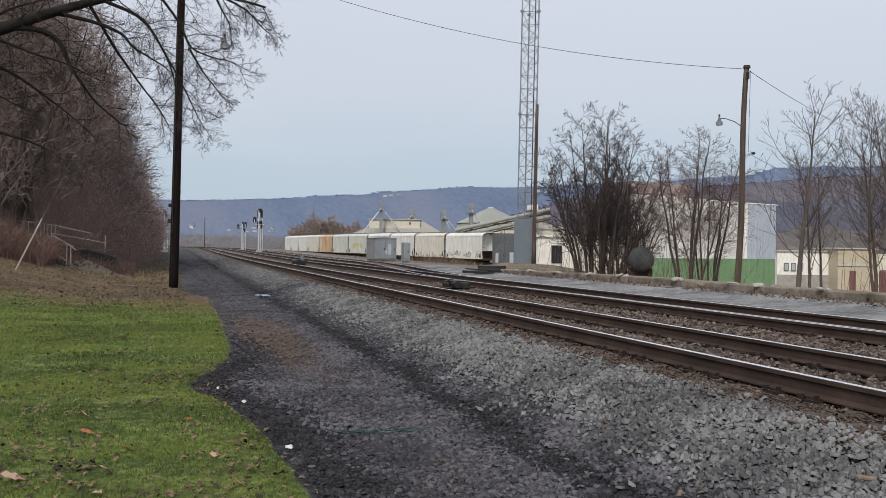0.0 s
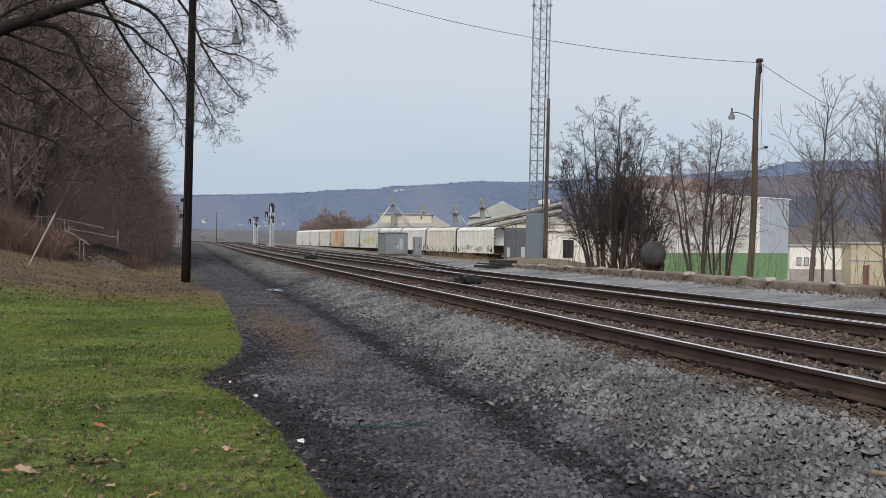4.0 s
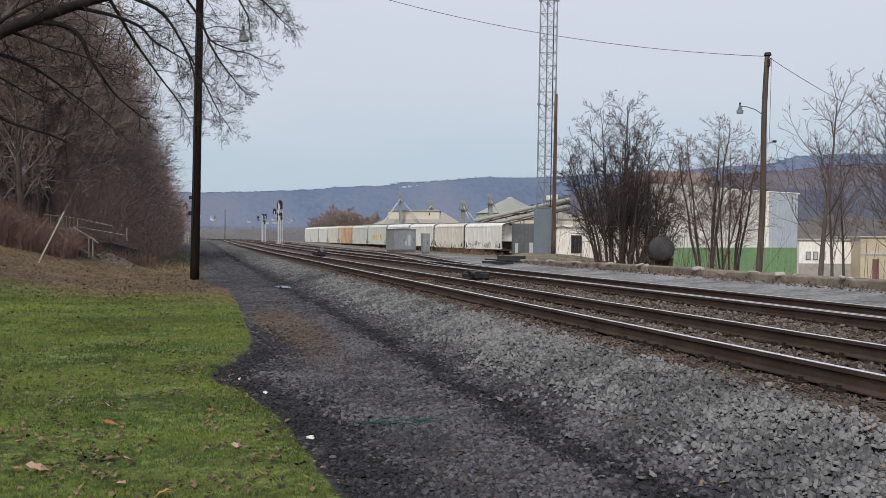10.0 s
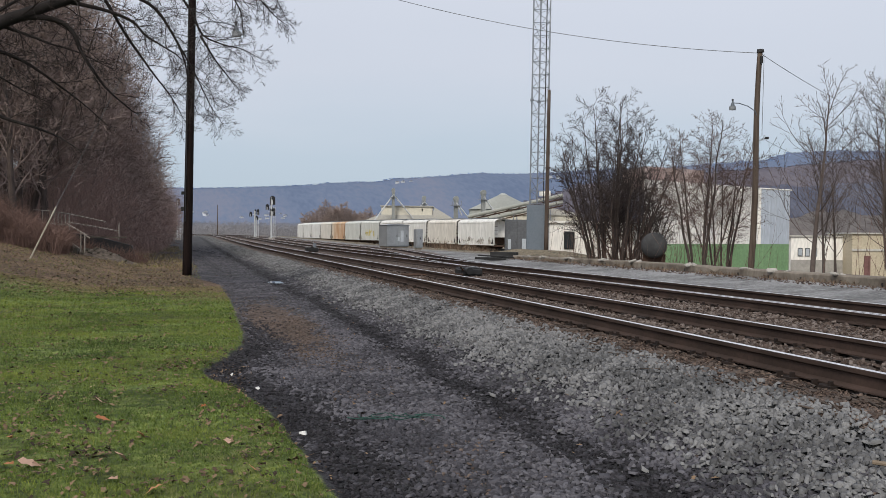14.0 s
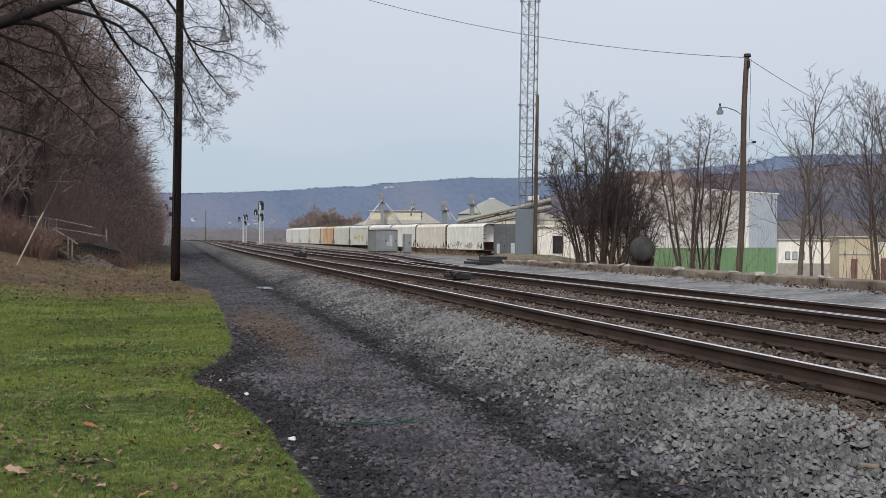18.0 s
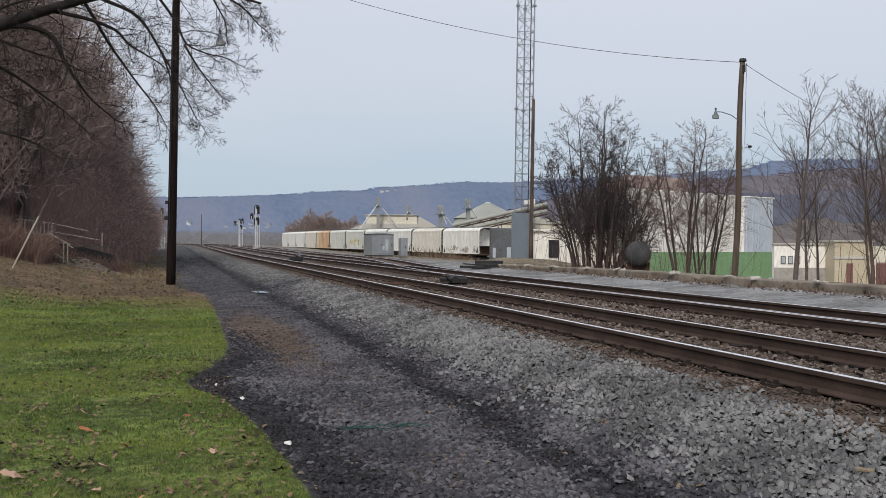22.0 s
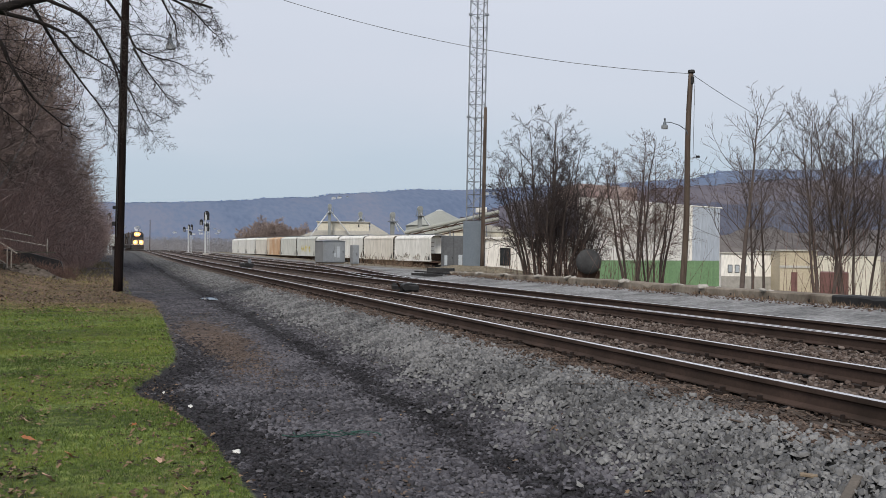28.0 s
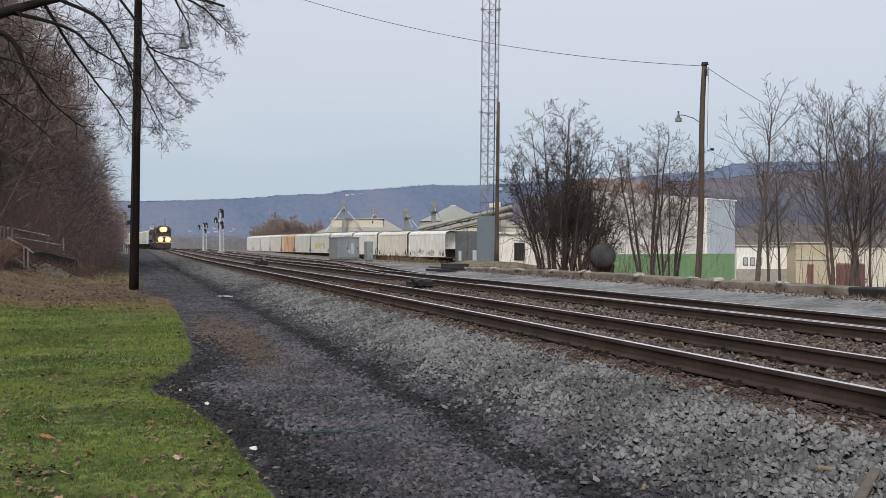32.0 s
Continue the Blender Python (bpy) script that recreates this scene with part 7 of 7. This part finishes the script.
def leaves():
    R = random.Random(41)
    sp = []
    for _ in range(16000):
        y = R.uniform(5, 34)
        x = R.uniform(-0.42 * y - 0.5, 1.4)
        e = edge_x(y)
        band = max(0, nz(x, y, 0.55, 6) - 0.1) * 1.6 + max(0, nz(x, y, 2.0, 3) - 0.25) * 5.0 + (0.5 if abs(x - e) < 0.15 else 0) + 0.10 + 0.8 * smooth(23, 30, y) + 0.4 * math.exp(-((x + 1.9) / 0.25) ** 2)
        if x < e + 0.12 and R.random() < band:
            sp.append((x, y, R.uniform(0.02, 0.058)))
    drifts = [(-1.2, 14.8, 0.25, 0.2), (-0.23, 13.7, 0.15, 0.15), (-1.1, 8.9, 0.1, 0.3), (-1.15, 9.9, 0.12, 0.3), (-1.0, 7.7, 0.09, 0.35), (-0.85, 6.75, 0.15, 0.2), (0.16, 8.6, 0.12, 0.2), (0.21, 7.4, 0.1, 0.2), (0.45, 6.9, 0.12, 0.25), (-2.0, 14.5, 0.4, 0.5), (-0.34, 12.5, 0.35, 0.2), (0.55, 7.9, 0.08, 0.2), (-0.69, 9.4, 0.12, 0.15), (-0.6, 7.2, 0.1, 0.1)]
    for _ in range(110):
        cy = 5.5 + 17 * R.random() ** 1.3
        drifts.append((R.uniform(-0.40 * cy, 0.7), cy, R.uniform(0.08, 0.5), R.uniform(0.08, 0.35)))
    for cx, cy, wx, wy in drifts:
        for _k in range(R.randint(12, 50)):
            x, y = R.gauss(cx, wx), R.gauss(cy, wy)
            if x < edge_x(y):
                sp.append((x, y, R.uniform(0.022, 0.06)))
    for _ in range(150):
        y = R.gauss(11.4, 0.6)
        sp.append((R.gauss(0.45, 0.15), y, R.uniform(0.02, 0.045)))
    for _ in range(160):
        y = R.uniform(5, 25)
        sp.append((R.uniform(1.0, 4.6), y, R.uniform(0.03, 0.06)))
    for _ in range(6500):
        x, y = R.uniform(-14, 0.4), R.uniform(25, 60)
        sp.append((x, y, R.uniform(0.05, 0.12)))
    fallen("fallen_leaves", "scattered dry brown leaves on grass and path", M["leaf"], sp)
    fallen("fallen_leaves", "few large orange-brown leaves on the lawn", M["leaf_orange"], [(-0.65, 8.48, 0.13), (-0.50, 8.40, 0.09), (-0.32, 7.73, 0.10), (-1.12, 6.94, 0.10), (0.42, 6.42, 0.10), (-0.18, 6.08, 0.12), (-1.24, 7.79, 0.08), (-2.4, 7.3, 0.08), (0.15, 8.9, 0.06)])
    fallen("fallen_leaves", "few large pale pinkish-tan leaves on the lawn", M["leaf_tan"], [(-0.98, 6.92, 0.17), (-0.92, 6.98, 0.14), (-0.41, 6.91, 0.13), (-0.44, 6.38, 0.10), (-0.74, 9.31, 0.12), (-0.87, 10.04, 0.12), (-1.9, 8.9, 0.12), (0.3, 7.4, 0.09)])


leaves()


# ---------------------------------------------------------------- the approaching train
# black paint lightened and browned to carry distance haze
M["loco_black"] = surf("hazed_black_locomotive_paint", [(0.030, 0.026, 0.026), (0.085, 0.068, 0.06)], 0.6, 0.5, 0, 0, 5, world_space=False)
M["loco_white"] = surf("white_locomotive_stripe", [(0.55, 0.55, 0.55), (0.65, 0.65, 0.64)], 1, 0.5, 0, 0, 5, world_space=False)
M["headlamp"] = glow("lit_headlamp", (1.0, 0.76, 0.40), 3.2)
# glow added round the lamps to imitate their glare
M["glare_ring"] = glow("warm_lamp_glare", (1.0, 0.48, 0.16), 1.5)


def locomotive(label, lit=True):
    """Six-axle diesel, nose towards -y."""
    t = thing("locomotive", pose(TRACK_1, 400, RAIL_TOP), label, "locomotive")
    part("frame", box(-1.5, 1.5, -10.6, 10.6, 1.15, 1.55, 0.03), M["loco_black"], t)
    part("fuel_tank", box(-1.35, 1.35, -2.6, 2.6, 0.45, 1.15, 0.12), M["loco_black"], t)
    part("hood", box(-0.95, 0.95, -6.3, 10.2, 1.55, 4.35, 0.12), M["loco_black"], t)
    part("radiator", box(-1.45, 1.45, 5.6, 9.8, 3.3, 4.6, 0.12), M["loco_black"], t)
    part("dynamic_brake", box(-1.3, 1.3, -3.0, 1.0, 3.6, 4.5, 0.1), M["loco_black"], t)
    c = part("cab", prism([(-1.55, 1.55), (1.55, 1.55), (1.55, 4.05), (1.05, 4.65), (-1.05, 4.65), (-1.55, 4.05)], -8.4, -6.2), M["loco_black"], t)
    for sx in (-1, 1):
        part("windscreen", box(sx * 0.75 - 0.6, sx * 0.75 + 0.6, -8.44, -8.40, 3.25, 3.95), M["glass"], c)
        part("side_window", box(sx * 1.56 - 0.02, sx * 1.56 + 0.02, -8.0, -6.6, 3.1, 3.9), M["glass"], c)
    n = part("nose", prism([(-1.15, 1.55), (1.15, 1.55), (1.15, 2.9), (0.85, 3.15), (-0.85, 3.15), (-1.15, 2.9)], -9.9, -8.4), M["loco_black"], t)
    part("nose_stripe", box(-0.9, 0.9, -9.94, -9.90, 2.45, 2.58), M["loco_white"], n, "white nose stripe")
    part("number_board", box(-0.8, 0.8, -8.46, -8.40, 4.1, 4.4), M["loco_white"], c)
    part("sill_stripe", box(-1.52, 1.52, -10.66, -10.60, 1.30, 1.42), M["loco_white"], t)
    part("pilot", prism([(-1.4, 0.15), (1.4, 0.15), (1.5, 1.15), (-1.5, 1.15)], -10.75, -10.45), M["loco_black"], t)
    part("coupler", box(-0.15, 0.15, -11.1, -10.7, 0.75, 1.05, 0.02), M["iron"], t)
    for sx in (-1.35, 1.35):
        part("handrail", line([(sx, -10.5, 1.55), (sx, -10.5, 2.6), (sx, -9.0, 2.6)], 0.025, 5), M["loco_white"], t)
        part("horn", tube((sx * 0.3, -6.0, 4.6), (sx * 0.3, -6.3, 4.85), 0.06, 0.12, 8), M["iron"], t)
    part("antenna", tube((0.4, -7.2, 4.6), (0.4, -7.2, 5.3), 0.05, 0.04, 6), M["black"], t)
    part("exhaust", box(-0.3, 0.3, 1.6, 2.6, 4.35, 4.6), M["black"], t)
    for sy in (-1, 1):
        b = part("bogie_frame", box(-1.3, 1.3, sy * 6.6 - 2.5, sy * 6.6 + 2.5, 0.5, 1.0, 0.06), M["black"], t)
        for k in (-1.9, 0, 1.9):
            for sx in (-0.82, 0.70):
                part("wheel", tube((sx, sy * 6.6 + k, 0.5), (sx + 0.12, sy * 6.6 + k, 0.5), 0.5, 0.5, 18), M["iron"], b)
    if lit:
        for x, z, r in ((-0.24, 4.0, 0.18), (0.24, 4.0, 0.18), (-0.62, 1.95, 0.22), (0.78, 1.95, 0.22)):
            y = -8.5 if z > 3 else -10.7
            hs = part("lamp_housing", tube((x, y, z), (x, y + 0.3, z), r + 0.36, r + 0.36, 16), M["black"], t)
            # glowing ring stands in for the glare around each lamp
            part("glare_ring", tube((x, y - 0.02, z), (x, y, z), r + 0.34, r + 0.34, 16), M["glare_ring"], hs, "warm glowing ring for the lamp glare")
            part("headlamp", tube((x, y - 0.05, z), (x, y, z), r, r, 14), M["headlamp"], hs, "lit headlamp")
    return t


def on_line(y):
    """Pose on the near track at y, nose towards the viewer."""
    slope = (bend(y + 1) - bend(y - 1)) / 2
    grade = math.degrees(math.atan((rise(y + 8) - rise(y - 8)) / 16))
    return pose(TRACK_1 + bend(y), y, RAIL_TOP + rise(y) + 0.004, grade, 0, -math.degrees(math.atan(slope)))


def nose_y(t):
    """The train slows as it comes round the bend."""
    s = 32.0 - t
    return 210.0 + 11.1 * min(s, 9.0) + 0.494 * min(s, 9.0) ** 2 + 14.0 * max(0.0, s - 9.0)


def train():
    cars = [(locomotive("black diesel locomotive with three lit headlamps, hauling wagons"), 10.9), (locomotive("second black diesel locomotive, unlit", False), 32.8)]
    off = 43.7 + 5.9
    for k in range(9):
        mat = ("hop_white", "hop_grey", "hop_cream")[k % 3]
        cars.append((hopper(pose(TRACK_1, 420, RAIL_TOP), M[mat], ("white", "grey-green", "cream")[k % 3] + " covered hopper wagon hauled by the locomotives", "wagons of the moving train"), off))
        off += 11.74
    return cars


TRAIN = train()


def motions():
    for ob, off in TRAIN:
        walk(ob, [(t, on_line(nose_y(t) + off)) for t in np.arange(0.0, 32.01, 1.0)])


motions()
